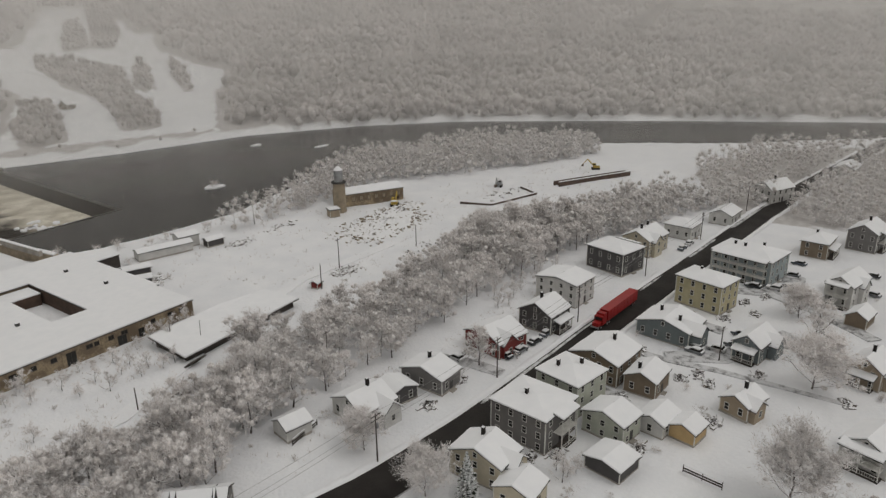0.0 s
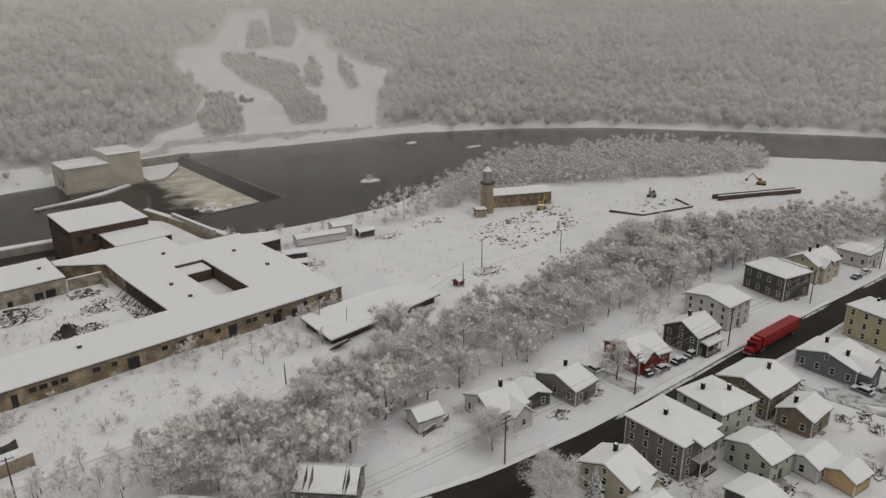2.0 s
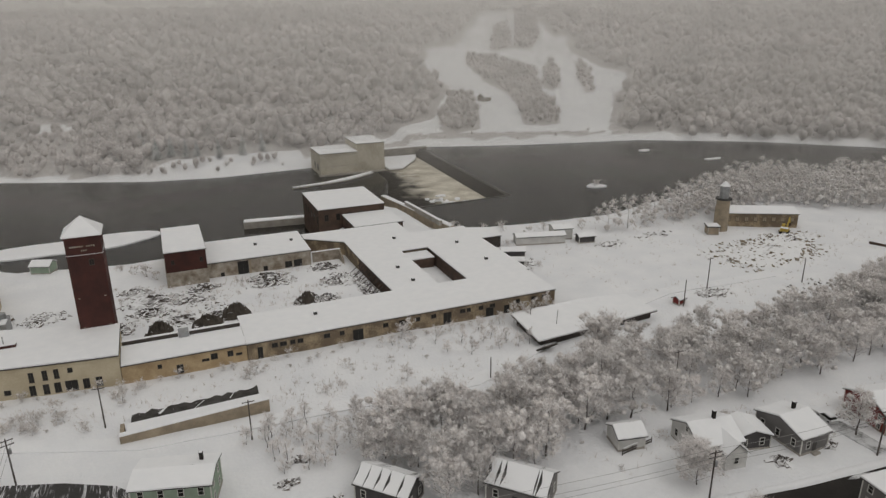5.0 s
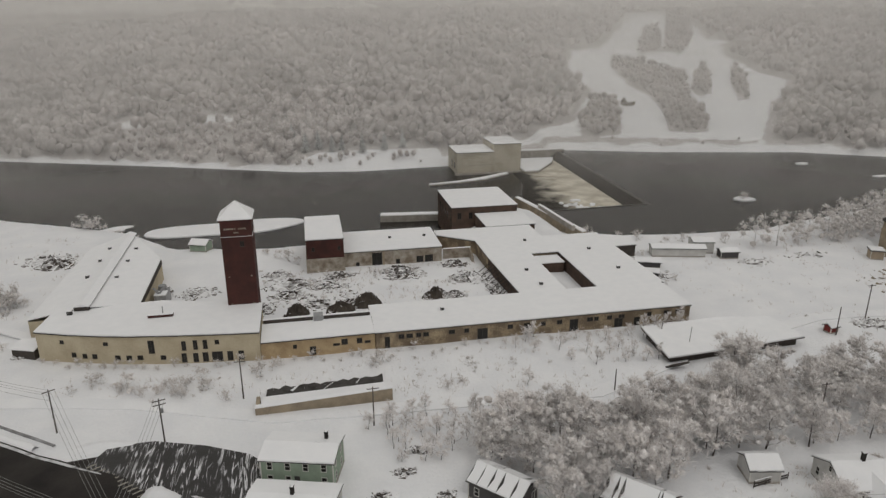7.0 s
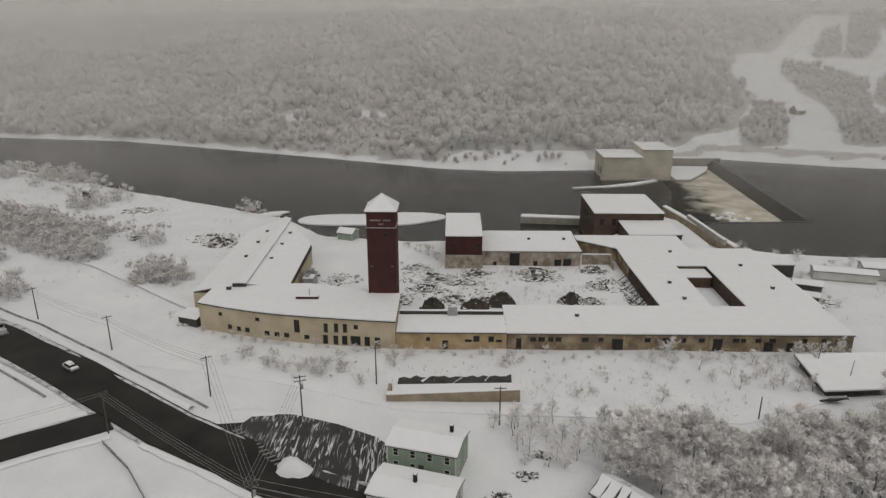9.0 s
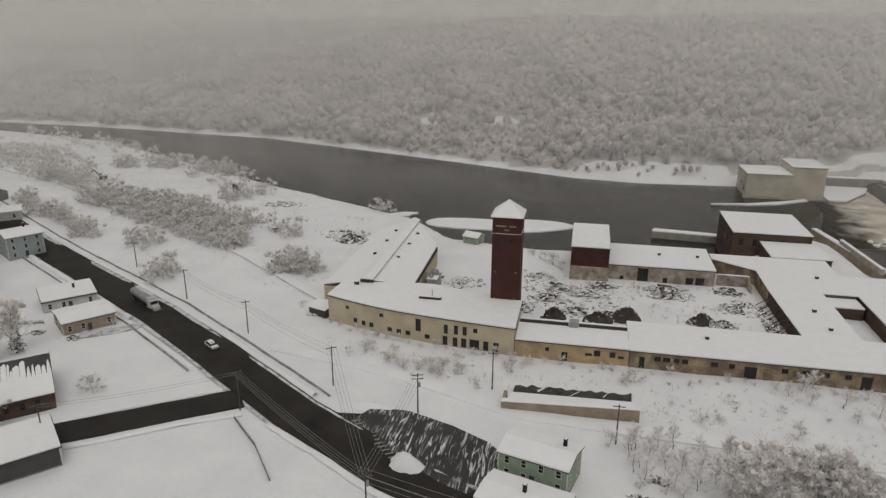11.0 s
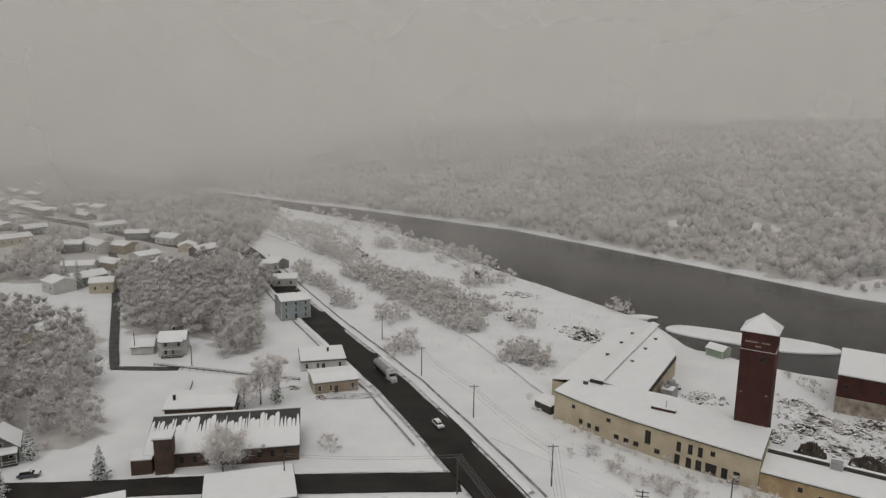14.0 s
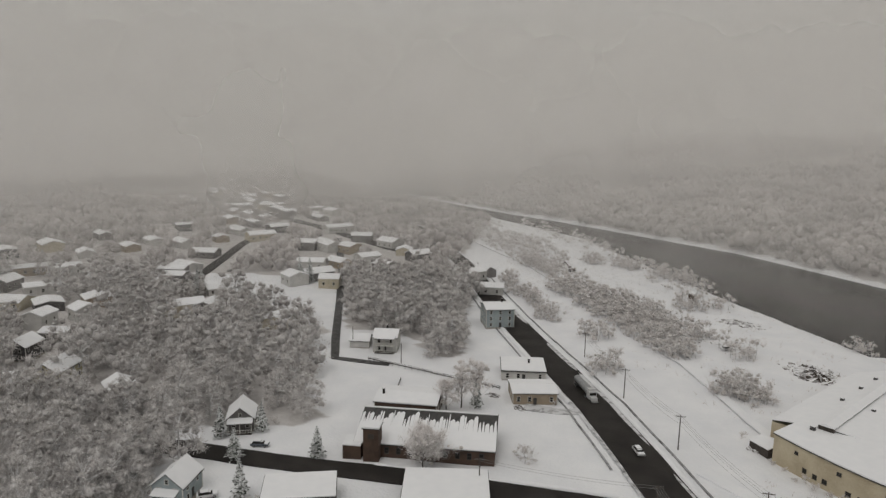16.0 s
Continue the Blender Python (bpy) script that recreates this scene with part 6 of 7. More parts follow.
def car(x, y, turn, mat, label, snow=0.15, lift=0.0):
    t = thing("car", label, "car", pose(x, y, z_at(x, y) + lift, 0, 0, turn), "cars")
    body = Shape().add([(px, s * 0.88, pz) for s in (-1, 1) for px, pz in ((-2.25, 0.35), (2.2, 0.35), (2.28, 0.7), (1.2, 0.92), (-2.2, 0.98), (-2.3, 0.6))],
                       [(0, 1, 2, 3, 4, 5), (11, 10, 9, 8, 7, 6), (0, 6, 7, 1), (1, 7, 8, 2), (2, 8, 9, 3), (3, 9, 10, 4), (4, 10, 11, 5), (5, 11, 6, 0)])
    part("body", body, mat, t)
    cab = [(-1.9, 0.95), (1.1, 0.92), (0.35, 1.45), (-1.5, 1.47)]
    part("glass", Shape().add([(px, s * (0.82 if pz < 1.2 else 0.66), pz) for s in (-1, 1) for px, pz in cab], [(0, 1, 2, 3), (7, 6, 5, 4), (0, 4, 5, 1), (1, 5, 6, 2), (2, 6, 7, 3), (3, 7, 4, 0)]), GLASS, t)
    part("car_roof", Shape().box(-1.5, -0.66, 1.455, 0.36, 0.66, 1.5), mat, t)
    if snow:
        part("snow_cap", Shape().box(-1.45, -0.62, 1.5, 0.3, 0.62, 1.5 + snow).box(1.15, -0.8, 0.8, 2.15, 0.8, 0.92 + snow * 0.5).box(-2.2, -0.8, 0.95, -1.82, 0.8, 1.02 + snow * 0.5).box(0.3, -0.6, 1.3, 0.75, 0.6, 1.42), ROOF_SNOW, t)
    for wx in (-1.4, 1.4):
        for wy in (-0.8, 0.8):
            wheel(t, wx, wy)
    for s in (-0.6, 0.6):
        part("headlight", Shape().box(2.22, s - 0.16, 0.58, 2.29, s + 0.16, 0.72), METAL, t)


CARS = [paint(n, c) for n, c in (("white_car_paint", (0.6, 0.6, 0.6)), ("grey_car_paint", (0.22, 0.23, 0.24)), ("dark_car_paint", (0.05, 0.055, 0.06)), ("blue_car_paint", (0.12, 0.135, 0.16)))]
for k, (x, y, turn) in enumerate(((119.6, 82.3, 80), (131.2, 71.3, -5), (137.5, 70.8, -5), (143, 70.4, -5), (159, 33, 85), (154.6, 36.9, 80), (159.2, 26.5, 60), (208, 26.5, 85), (205, 29, 85), (220, 27, 85), (233, 7, 80), (170, 30, 80), (156.5, 37.5, 80), (163, 30, 70), (203.9, 34.6, 85), (231.7, 27, 80), (228.4, 33, 80), (216.6, 5.5, 70), (127, 73.5, 80), (226, 62, -5), (232, 61.5, -5), (-231, 170, 50), (-131, 235, 60), (-152.4, 71.8, 50), (-137, 52, 70))):
    car(x, y, turn, CARS[k % 4], "parked car covered with fresh snow", 0.2, 0.05)
car(-118, 243, 70, CARS[0], "white van parked on the snowy river meadow", 0.2, 0.05)
car(-89.5, 143.2, -35, CARS[0], "white car driving on the wet street", 0.1, 0.34)


def lorry(x, y, turn, mat, trail, label, tank=False):
    t = thing("semi_truck", label, "truck", pose(x, y, z_at(x, y) + 0.33, 0, 0, turn))
    if tank:
        tr = part("trailer", Shape().tube((-trail / 2 - 2, 0, 2.2), (trail / 2 - 2, 0, 2.2), 1.15, 1.15, 14), METAL, t, "polished tank trailer")
        part("chassis", Shape().box(-trail / 2 - 2, -0.5, 0.8, trail / 2 - 2, 0.5, 1.1), DARK_TRIM, t)
    else:
        tr = part("trailer", Shape().box(-trail / 2 - 2, -1.28, 1.15, trail / 2 - 2, 1.28, 3.95), mat, t)
        part("chassis", Shape().box(-trail / 2 - 2, -1.1, 0.7, trail / 2 - 2, 1.1, 1.12), DARK_TRIM, t)
        for k in range(9):
            part("rib", Shape().box(-trail / 2 - 1.6 + k * trail / 9, -1.32, 1.2, -trail / 2 - 1.5 + k * trail / 9, 1.32, 3.9), mat, t)
    f = trail / 2 - 1.4
    part("cab", Shape().box(f, -1.2, 0.9, f + 2.3, 1.2, 3.2).box(f, -1.1, 3.2, f + 1.4, 1.1, 3.8), mat, t)
    part("bonnet", Shape().box(f + 2.3, -0.9, 0.8, f + 4.0, 0.9, 1.9), mat, t)
    part("windscreen", Shape().box(f + 2.26, -1.0, 2.1, f + 2.34, 1.0, 2.9), GLASS, t)
    part("bumper", Shape().box(f + 4.0, -1.1, 0.5, f + 4.2, 1.1, 0.95), METAL, t)
    for wx in (-trail / 2 - 0.8, -trail / 2 + 0.5, f - 1.6, f - 0.4, f + 3.0):
        for wy in (-1.0, 1.0):
            wheel(t, wx, wy, 0.5, 0.4)


RED_PAINT = material("glossy_red_truck_paint", (0.32, 0.02, 0.02), (0.24, 0.016, 0.016), 0.5, 0.35, 0.02)
lorry(162.5, 60.2, 176, RED_PAINT, 17.5, "long red articulated truck driving down the street")
lorry(-123.5, 165.5, -33, CARS[0], 11.5, "tank truck driving on the wet street", True)


# ---- fences and yard clutter ----
def fence(line, h=1.1, label="weathered board fence with snow along its top"):
    for (ax, ay), (bx, by) in zip(line[:-1], line[1:]):
        L = math.hypot(bx - ax, by - ay)
        t = thing("fence", label, "fence", pose(ax, ay, z_at(ax, ay), 0, 0, math.degrees(math.atan2(by - ay, bx - ax))), "fences")
        n = max(2, int(L / 2.4) + 1)
        for k in range(n):
            x = L * k / (n - 1)
            part("post", Shape().box(x - 0.06, -0.06, -0.4, x + 0.06, 0.06, h + 0.1), WOOD_DARK, t)
        for z in (0.45, 0.95):
            part("rail", Shape().box(0, -0.1, z - 0.16, L, -0.06, z + 0.16), WOOD_DARK, t)
        part("snow_line", Shape().box(0, -0.12, h + 0.02, L, 0.05, h + 0.14), ROOF_SNOW, t)


fence([(108.5, 25.3), (107.6, 18.3)], 1.5)
fence([(73.7, 88.8), (81.3, 89.9)], 1.5)
fence([(176, 8), (182, 14), (192, 12)])
fence([(-142.5, 147.4), (-166, 139), (-190, 130.5)], 0.9)
fence([(-68.5, 115), (-60, 107), (-52, 97)], 0.8)
fence([(-155, 125), (-160, 120), (-168, 128)], 0.9)
cl = random.Random(55)
for x, y in ((110, 34), (126, 44), (142, 30), (170, 20), (148, 48), (96, 50), (178, 36), (199, 30), (100, 76), (113, 87), (139, 83), (158, 82), (-128, 141), (-140, 142), (9, 100), (14, 106), (20, 98), (17, 112), (139, 42), (141, 36), (145, 33), (152, 22), (127, 25), (100, 46), (117, 38), (170, 12), (186, 30), (192, 34), (150, 4), (104, 60), (112, 76), (125, 82)):
    heap("yard_clutter", "snow-dusted stacked boards and yard clutter", x, y, 2.4, 1.6, 0.8, 16, cl.randint(0, 9999), RUBBLE, 0.8)
strip("lane", [(128, 60, 3), (126, 48, 3), (124, 42, 3)], SLUSH, "slushy driveway beside a house", "driveway", 0.2)
strip("lane", [(172, 57, 3), (172, 44, 3.4), (170, 34, 4)], SLUSH, "slushy driveway beside a house", "driveway", 0.2)
strip("lane", [(198, 54, 3.4), (198, 40, 4), (202, 30, 5), (196, 16, 4), (185, 2, 4)], SLUSH, "slushy lane behind the houses", "driveway", 0.2)
strip("lane", [(120, 70, 3.4), (120, 78, 4), (118, 86, 4)], SLUSH, "slushy driveway with tyre tracks", "driveway", 0.2)
strip("lane", [(-128, 143, 5), (-120, 148, 4), (-116, 153, 4)], SLUSH, "slushy forecourt beside the shop", "driveway", 0.2)


# ---- trees ----
def grow_tree(seed, height, spread, limbs, twigs, twig_len=0.7, twig_w=0.1, bare=0.22, side_shoots=3, clumps=24, mass=0.2, fine=1, sprays=0, fan=0.08):
    """Trunk with limbs, and a crown of rimed clumps with twigs standing out of them."""
    rng = random.Random(seed)
    wood = Shape()
    tips = []
    lean = Vector((rng.uniform(-0.06, 0.06), rng.uniform(-0.06, 0.06), 1))
    knots = [Vector((0, 0, -0.6))]
    n = 5
    for i in range(1, n + 1):
        knots.append(lean * (height * 0.82 * i / n) + Vector((rng.uniform(-0.2, 0.2), rng.uniform(-0.2, 0.2), 0)))
    r0 = height * 0.017
    for i in range(n):
        wood.tube(knots[i], knots[i + 1], r0 * (1 - i / n * 0.85), r0 * (1 - (i + 1) / n * 0.85), 5)
    for k in range(limbs):
        s = bare + (0.98 - bare) * (k + rng.random()) / limbs
        at = s * n
        i = min(int(at), n - 1)
        a = knots[i].lerp(knots[i + 1], at - i)
        turn = k * 2.4 + rng.uniform(-0.5, 0.5)
        length = spread * (1.15 - 0.75 * s) * rng.uniform(0.75, 1.15)
        out = Vector((math.cos(turn), math.sin(turn), rng.uniform(0.45, 1.0)))
        mid, end = a + out * length * 0.5, a + out * length * 0.95 + Vector((0, 0, 0.12 * length))
        r = r0 * 0.42 * (1.1 - 0.6 * s)
        wood.tube(a, mid, r, r * 0.6, 4).tube(mid, end, r * 0.6, r * 0.2, 3)
        tips += [(a.lerp(mid, 0.6), 0.6), (mid, 1.0), (mid.lerp(end, 0.5), 1.0), (end, 1.0)]
        for _ in range(side_shoots):
            b = a.lerp(end, rng.uniform(0.3, 0.95))
            o = Vector((rng.gauss(0, 1), rng.gauss(0, 1), rng.uniform(0.1, 1.0))).normalized() * length * 0.38
            wood.tube(b, b + o, r * 0.4, r * 0.12, 3)
            tips += [(b + o * 0.6, 1.0), (b + o, 1.1)]
    tips.append((knots[-1], 1.0))
    r2 = np.random.RandomState(seed)
    base = np.array([tuple(p) for p, _ in tips])
    pick = r2.permutation(len(base))[:clumps]
    c = base[pick] + r2.normal(0, 0.05, (len(pick), 3)) * spread
    q = spread * mass * r2.uniform(0.55, 1.3, len(pick))
    out = fuzz(c, q, twigs, twig_len, twig_w, r2)
    if sprays:
        # sprays of fine twigs all along the limbs, rising and fanning out
        own = base[r2.randint(0, len(base), sprays)]
        at = own + r2.normal(0, fan, (sprays, 3)) * spread
        d = at - np.array([0, 0, height * 0.3])
        d = d / np.linalg.norm(d, axis=1)[:, None] * 0.7 + r2.normal(0, 0.5, (sprays, 3))
        d /= np.linalg.norm(d, axis=1)[:, None]
        side = np.cross(d, r2.normal(size=(sprays, 3)))
        side /= np.linalg.norm(side, axis=1)[:, None]
        ln, w = twig_len * 1.35 * r2.uniform(0.5, 1.3, (sprays, 1)), twig_w * r2.uniform(0.5, 1.3, (sprays, 1))
        out = np.concatenate([out, np.stack([at - side * w / 2, at + side * w / 2, at + d * ln], 1).reshape(-1, 3)])
    return wood, lumps(c, q, r2, fine), out


def grow_broad(seed, height, spread, lobes, twigs, twig_len, twig_w, stems=1):
    """A broad tree: short trunk, forking limbs, and a domed crown of loose lobes that bristle with rimed twigs."""
    r = np.random.RandomState(seed)
    wood, c, q = Shape(), [], []
    for g in range(stems):
        foot = Vector((0, 0, -0.5)) if stems == 1 else Vector((r.uniform(-0.35, 0.35) * spread, r.uniform(-0.35, 0.35) * spread, -0.3))
        fork = foot + Vector((r.uniform(-0.04, 0.04) * height, r.uniform(-0.04, 0.04) * height, 0.34 * height))
        crest = fork + Vector((0, 0, 0.45 * height))
        wood.tube(foot, fork, height * 0.02, height * 0.014, 4).tube(fork, crest, height * 0.013, 0.03, 3)
        n = lobes // stems
        for k in range(n):
            up, a = (k + 0.5) / n, k * 2.4 + r.uniform(-0.4, 0.4)
            ring = spread * math.sqrt(max(0.02, 1 - (up * 1.1 - 0.36) ** 2 / 0.62)) * r.uniform(0.5, 0.84)
            at = Vector((fork.x + ring * math.cos(a), fork.y + ring * math.sin(a), height * (0.14 + 0.74 * up) + r.uniform(-0.04, 0.04) * height))
            start = foot.lerp(fork, 0.35 + 1.9 * up) if up < 0.34 else fork.lerp(crest, 0.75 * up)
            wood.tube(start, start.lerp(at, 0.9), height * 0.007, 0.03, 3)
            c.append(tuple(at))
            q.append(spread * r.uniform(0.36, 0.52) * (1.1 - 0.3 * up) * min(1.0, (14 / n) ** 0.35))
    c, q = np.array(c), np.array(q)
    return wood, lumps(c, q * 0.4, r, 0, 0.9, 0.42), fuzz(c, q * 0.76, twigs, twig_len, twig_w, r, 0.9, 0.42)


def quads(n):
    return np.arange(4 * n).reshape(-1, 4).tolist()


def grow_spruce(seed, height, spread):
    rng = random.Random(seed)
    wood = Shape().tube((0, 0, -0.5), (0, 0, height), height * 0.016, 0.03, 5)
    v, f = [], []
    tiers = int(height * 2.2)
    for i in range(tiers):
        s = (i + 0.5) / tiers
        z = height * (0.1 + 0.89 * s)
        arms = 9 if s < 0.7 else 6
        for k in range(arms):
            a = k * math.tau / arms + i * 0.7 + rng.uniform(-0.2, 0.2)
            L = spread * (1.02 - s) * rng.uniform(0.7, 1.1) + 0.15
            ux, uy = math.cos(a), math.sin(a)
            steps = 4
            for j in range(steps):
                p0, p1 = L * j / steps, L * (j + 1.15) / steps
                wid = 0.42 * (1 - 0.55 * j / steps) * min(1, L)
                z0, z1 = z - 0.28 * p0, z - 0.28 * p1 - 0.05
                t = rng.uniform(-0.15, 0.15)
                k4 = len(v)
                v += [(ux * p0 - uy * wid, uy * p0 + ux * wid, z0 - 0.1 + t), (ux * p0 + uy * wid, uy * p0 - ux * wid, z0 - 0.1), (ux * p1, uy * p1, z1), (ux * (p0 + p1) / 2, uy * (p0 + p1) / 2, (z0 + z1) / 2 + 0.16)]
                f += [(k4, k4 + 2, k4 + 3), (k4 + 1, k4 + 3, k4 + 2), (k4, k4 + 3, k4 + 1)]
    return wood.mesh("trunk", BARK), raw("crown", v, f, NEEDLES)


def scatter(poly, gap, seed, keep=lambda x, y: True):
    rng = random.Random(seed)
    xs, ys = [p[0] for p in poly], [p[1] for p in poly]
    got = []
    for x in np.arange(min(xs), max(xs), gap):
        for y in np.arange(min(ys), max(ys), gap):
            px, py = x + rng.uniform(-0.45, 0.45) * gap, y + rng.uniform(-0.45, 0.45) * gap
            if within(np.array(px), np.array(py), poly) and keep(px, py):
                got.append((px, py))
    return got


HOMES = [(o.location.x, o.location.y) for o in scene.objects if o.type == "EMPTY" and o.get("category") in ("house", "garage", "shop", "hall", "building", "store", "shed")]
LANES = [np.array([(x, y) for x, y, _ in line], float) for line in (MAIN, [(-71, 123, 8), (-131, 79.5, 7), (-160, 58, 7), (-220, 12, 7), (-300, -50, 7)], [(-198, 122, 4), (-217, 134, 5), (-336, 212, 6), (-420, 262, 6)])]


def clear(x, y, home=7.0, lane=7.0):
    return all((x - a) ** 2 + (y - b) ** 2 > home * home for a, b in HOMES) and all(off_line(np.array([x]), np.array([y]), l)[0][0] > lane for l in LANES)


# roofs of the town down the valley: place and length
town = [(-774, 321, 20), (-899, 397, 23), (-695, 322, 15), (-716, 353, 25), (-664, 346, 18), (-619, 276, 26), (-600, 301, 23), (-561, 298, 22), (-567, 331, 26), (-516, 302, 26), (-533, 328, 15), (-537, 234, 17), (-506, 239, 19), (-478, 214, 19), (-444, 214, 19), (-471, 241, 15), (-445, 278, 21), (-401, 270, 14), (-383, 231, 21), (-368, 239, 12), (-393, 223, 11), (-370, 272, 15), (-344, 264, 10), (-323, 259, 14), (-333, 228, 13), (-309, 224, 11), (-339, 194, 15), (-334, 209, 13), (-311, 181, 16), (-309, 167, 11), (-293, 178, 10), (-516, 187, 13), (-447, 161, 16), (-406, 159, 16), (-375, 136, 15), (-453, 189, 9), (-349, 121, 11), (-312, 126, 8), (-285, 102, 15), (-281, 111, 11), (-263, 245, 16), (-266, 260, 9), (-235, 235, 11), (-408, 66, 16), (-377, 51, 12), (-361, 63, 15), (-338, 48, 12), (-327, 59, 12), (-301, 51, 10), (-280, 53, 10), (-302, 67, 9), (-321, 77, 11), (-370, 128, 14), (-206, 54, 8), (-246, 125, 10), (-468, 64, 15), (-397, 82, 12), (-381, 103, 11), (-445, 102, 13), (-451, 129, 13), (-508, 128, 15), (-465, 148, 14), (-478, 90, 15)]


SEEDS = ((1, 11, 4.6, 15), (2, 9, 3.9, 13), (3, 12.5, 4.4, 16), (4, 7.5, 3.5, 11), (5, 10, 5.2, 15))
KINDS, LIGHT, BROAD, SCRUB = [], [], [], []
for s, h, sp, lm in SEEDS:
    wood, mass, v = grow_tree(s, h, sp, lm + 4, 600, 0.6, 0.11, 0.12, 3, 30, 0.12, 0, 2000)
    KINDS.append((wood.mesh("trunk", BARK), tufted("crown", mass, v, (PUFF, RIME))))
    wood, mass, v = grow_broad(s + 20, h, sp * 1.1, 10, 420, 1.0, 0.17)
    LIGHT.append((np.array(wood.v), wood.f, mass, v))
    wood, mass, v = grow_broad(s + 60, h * 1.0, sp * 1.25, 16, 1050, 0.8, 0.13)
    BROAD.append((np.array(wood.v), wood.f, mass, v))
    wood, mass, v = grow_broad(s + 40, 3.4 + 0.4 * s, 2.4, 8, 230, 0.7, 0.1, 2)
    SCRUB.append((np.array(wood.v), wood.f, mass, v))


BIG = []
for s, h, sp in ((81, 14.5, 6.4), (82, 13, 6.8), (83, 16, 6.2)):
    wood, mass, v = grow_broad(s, h, sp, 30, 2900, 0.85, 0.12)
    BIG.append((wood.mesh("trunk", PALE_BARK), tufted("crown", mass, v, (PUFF_DIM, RIME_DIM))))


def tree(meshes, x, y, rng, name="tree", label="tall bare tree white with rime", group="rimed trees", low=0.85, high=1.15):
    s = rng.uniform(low, high)
    t = thing(name, label, "tree", pose(x, y, z_at(x, y) - 0.1, 0, 0, rng.uniform(0, 360)) @ Matrix.Diagonal((s, s, s * rng.uniform(0.92, 1.1), 1)), group)
    part("trunk", meshes[0], None, t)
    part("crown", meshes[1], None, t)


def joined(name, pts, label, seed, low=0.8, high=1.2, kinds=LIGHT, mats=(PUFF, RIME)):
    """A wood of lighter trees as stuff: trunks in one mesh, crowns in another under it."""
    r = np.random.RandomState(seed)
    tv, tf, lv, lf, cv, k, j = [], [], [], [], [], 0, 0
    for x, y in pts:
        wv_, wf_, (mv, mf), v = kinds[r.randint(len(kinds))]
        a, s = r.uniform(0, math.tau), r.uniform(low, high)
        m = np.array([[math.cos(a), -math.sin(a), 0], [math.sin(a), math.cos(a), 0], [0, 0, 1]]).T * s
        at = np.array([x, y, z_at(x, y) - 0.1])
        tv.append(wv_ @ m + at)
        tf += [tuple(i + k for i in f) for f in wf_]
        k += len(wv_)
        lv.append(mv @ m + at)
        lf.append(mf + j)
        j += len(mv)
        cv.append(v @ m + at)
    top = tagged(new(name, raw(name, np.concatenate(tv), tf, PALE_BARK)), label, "woods", kind="stuff")
    part("crowns", tufted("crowns", (np.concatenate(lv), np.concatenate(lf)), np.concatenate(cv), mats), None, top)


rng = random.Random(5)
spots = scatter([(28, 110), (44, 111), (60, 112), (76, 114), (88, 119), (118, 124), (138, 118), (165, 122), (200, 130), (240, 108), (292, 90), (285, 64), (250, 78), (197, 93), (150, 97), (112, 95), (88, 97), (66, 97), (58, 90), (40, 85), (24, 104)], 5.1, 3, lambda x, y: clear(x, y, 6, 6))
spots += [(175, 14), (70, 104), (72, 99), (120, 76), (-139, 128), (-136, 131), (-141, 124)]
west_wood = scatter(THICKETS[0], 8.6, 8, lambda x, y: clear(x, y, 8, 6))
SEEN = [(x, y) for x, y in HOMES + [p[:2] for p in town] if x < -150 and y < 130]
west_wood += scatter(THICKETS[1], 10.2, 9, lambda x, y: clear(x, y, 7.5, 6) and all(math.hypot(x - k * a, y - k * b) > 8 for a, b in SEEN for k in (1, 0.96, 0.93)))
west_wood += scatter([(-239, 29), (-194, 42), (-181, 64), (-155, 57), (-151, 43), (-132, 36), (-148, 16)], 8.2, 10, lambda x, y: clear(x, y, 6.5, 4.5) and all(math.hypot(x - k * a, y - k * b) > 6 for a, b in SEEN for k in (1, 0.96)))
east = scatter([(150, 208), (200, 222), (262, 246), (330, 216), (372, 172), (360, 150), (330, 155), (240, 208), (200, 207)], 5.4, 4)
east += scatter(THICKETS[3], 9.5, 6, lambda x, y: clear(x, y, 8, 6))
spots += east
spots.sort(key=lambda p: p[0] ** 2 + p[1] ** 2)
for x, y in spots[:200]:
    lo = 0.76 if 92 < x < 165 and y < 130 else 0.88 if 165 <= x < 260 and y < 135 else 0.95
    tree(rng.choice(KINDS), x, y, rng, low=lo, high=lo * 1.35)
joined("woods", spots[200:], "rimed bare trees standing thick between street and fields", 14, 0.9, 1.25)
west_wood.sort(key=lambda p: p[0] ** 2 + p[1] ** 2)
for x, y in west_wood[:95]:
    tree(rng.choice(BIG), x, y, rng, "broad_tree", "broad spreading tree with a soft rimed crown", "broad rimed trees", 0.75, 1.1)
joined("woods", west_wood[95:], "darker rimed broad trees standing thick round the western houses", 15, 1.2, 1.7, BROAD, (PUFF_DIM, RIME_DIM))
SPRUCE = [grow_spruce(s, h, w) for s, h, w in ((31, 9, 2.2), (32, 7, 1.9), (33, 11, 2.6))]
for x, y, k in ((80.8, 53.5, 0), (-132.6, 57.5, 1), (-138.4, 80, 1), (-311, 171, 2), (-317, 120, 2), (-135.9, 131, 1), (-306, 174, 2), (-160, 76, 1), (-163, 66, 1), (-150, 64, 1), (-322, 124, 0)):
    tree(SPRUCE[k], x, y, rng, "spruce", "dark spruce laden with snow", "snowy spruces", 1.1, 1.4)
wood, mass, v = grow_tree(71, 13, 8.0, 30, 2500, 0.6, 0.11, 0.08, 7, 140, 0.07, 0, 15000)
GREAT = (wood.mesh("trunk", BARK), tufted("crown", mass, v, (PUFF, RIME)))
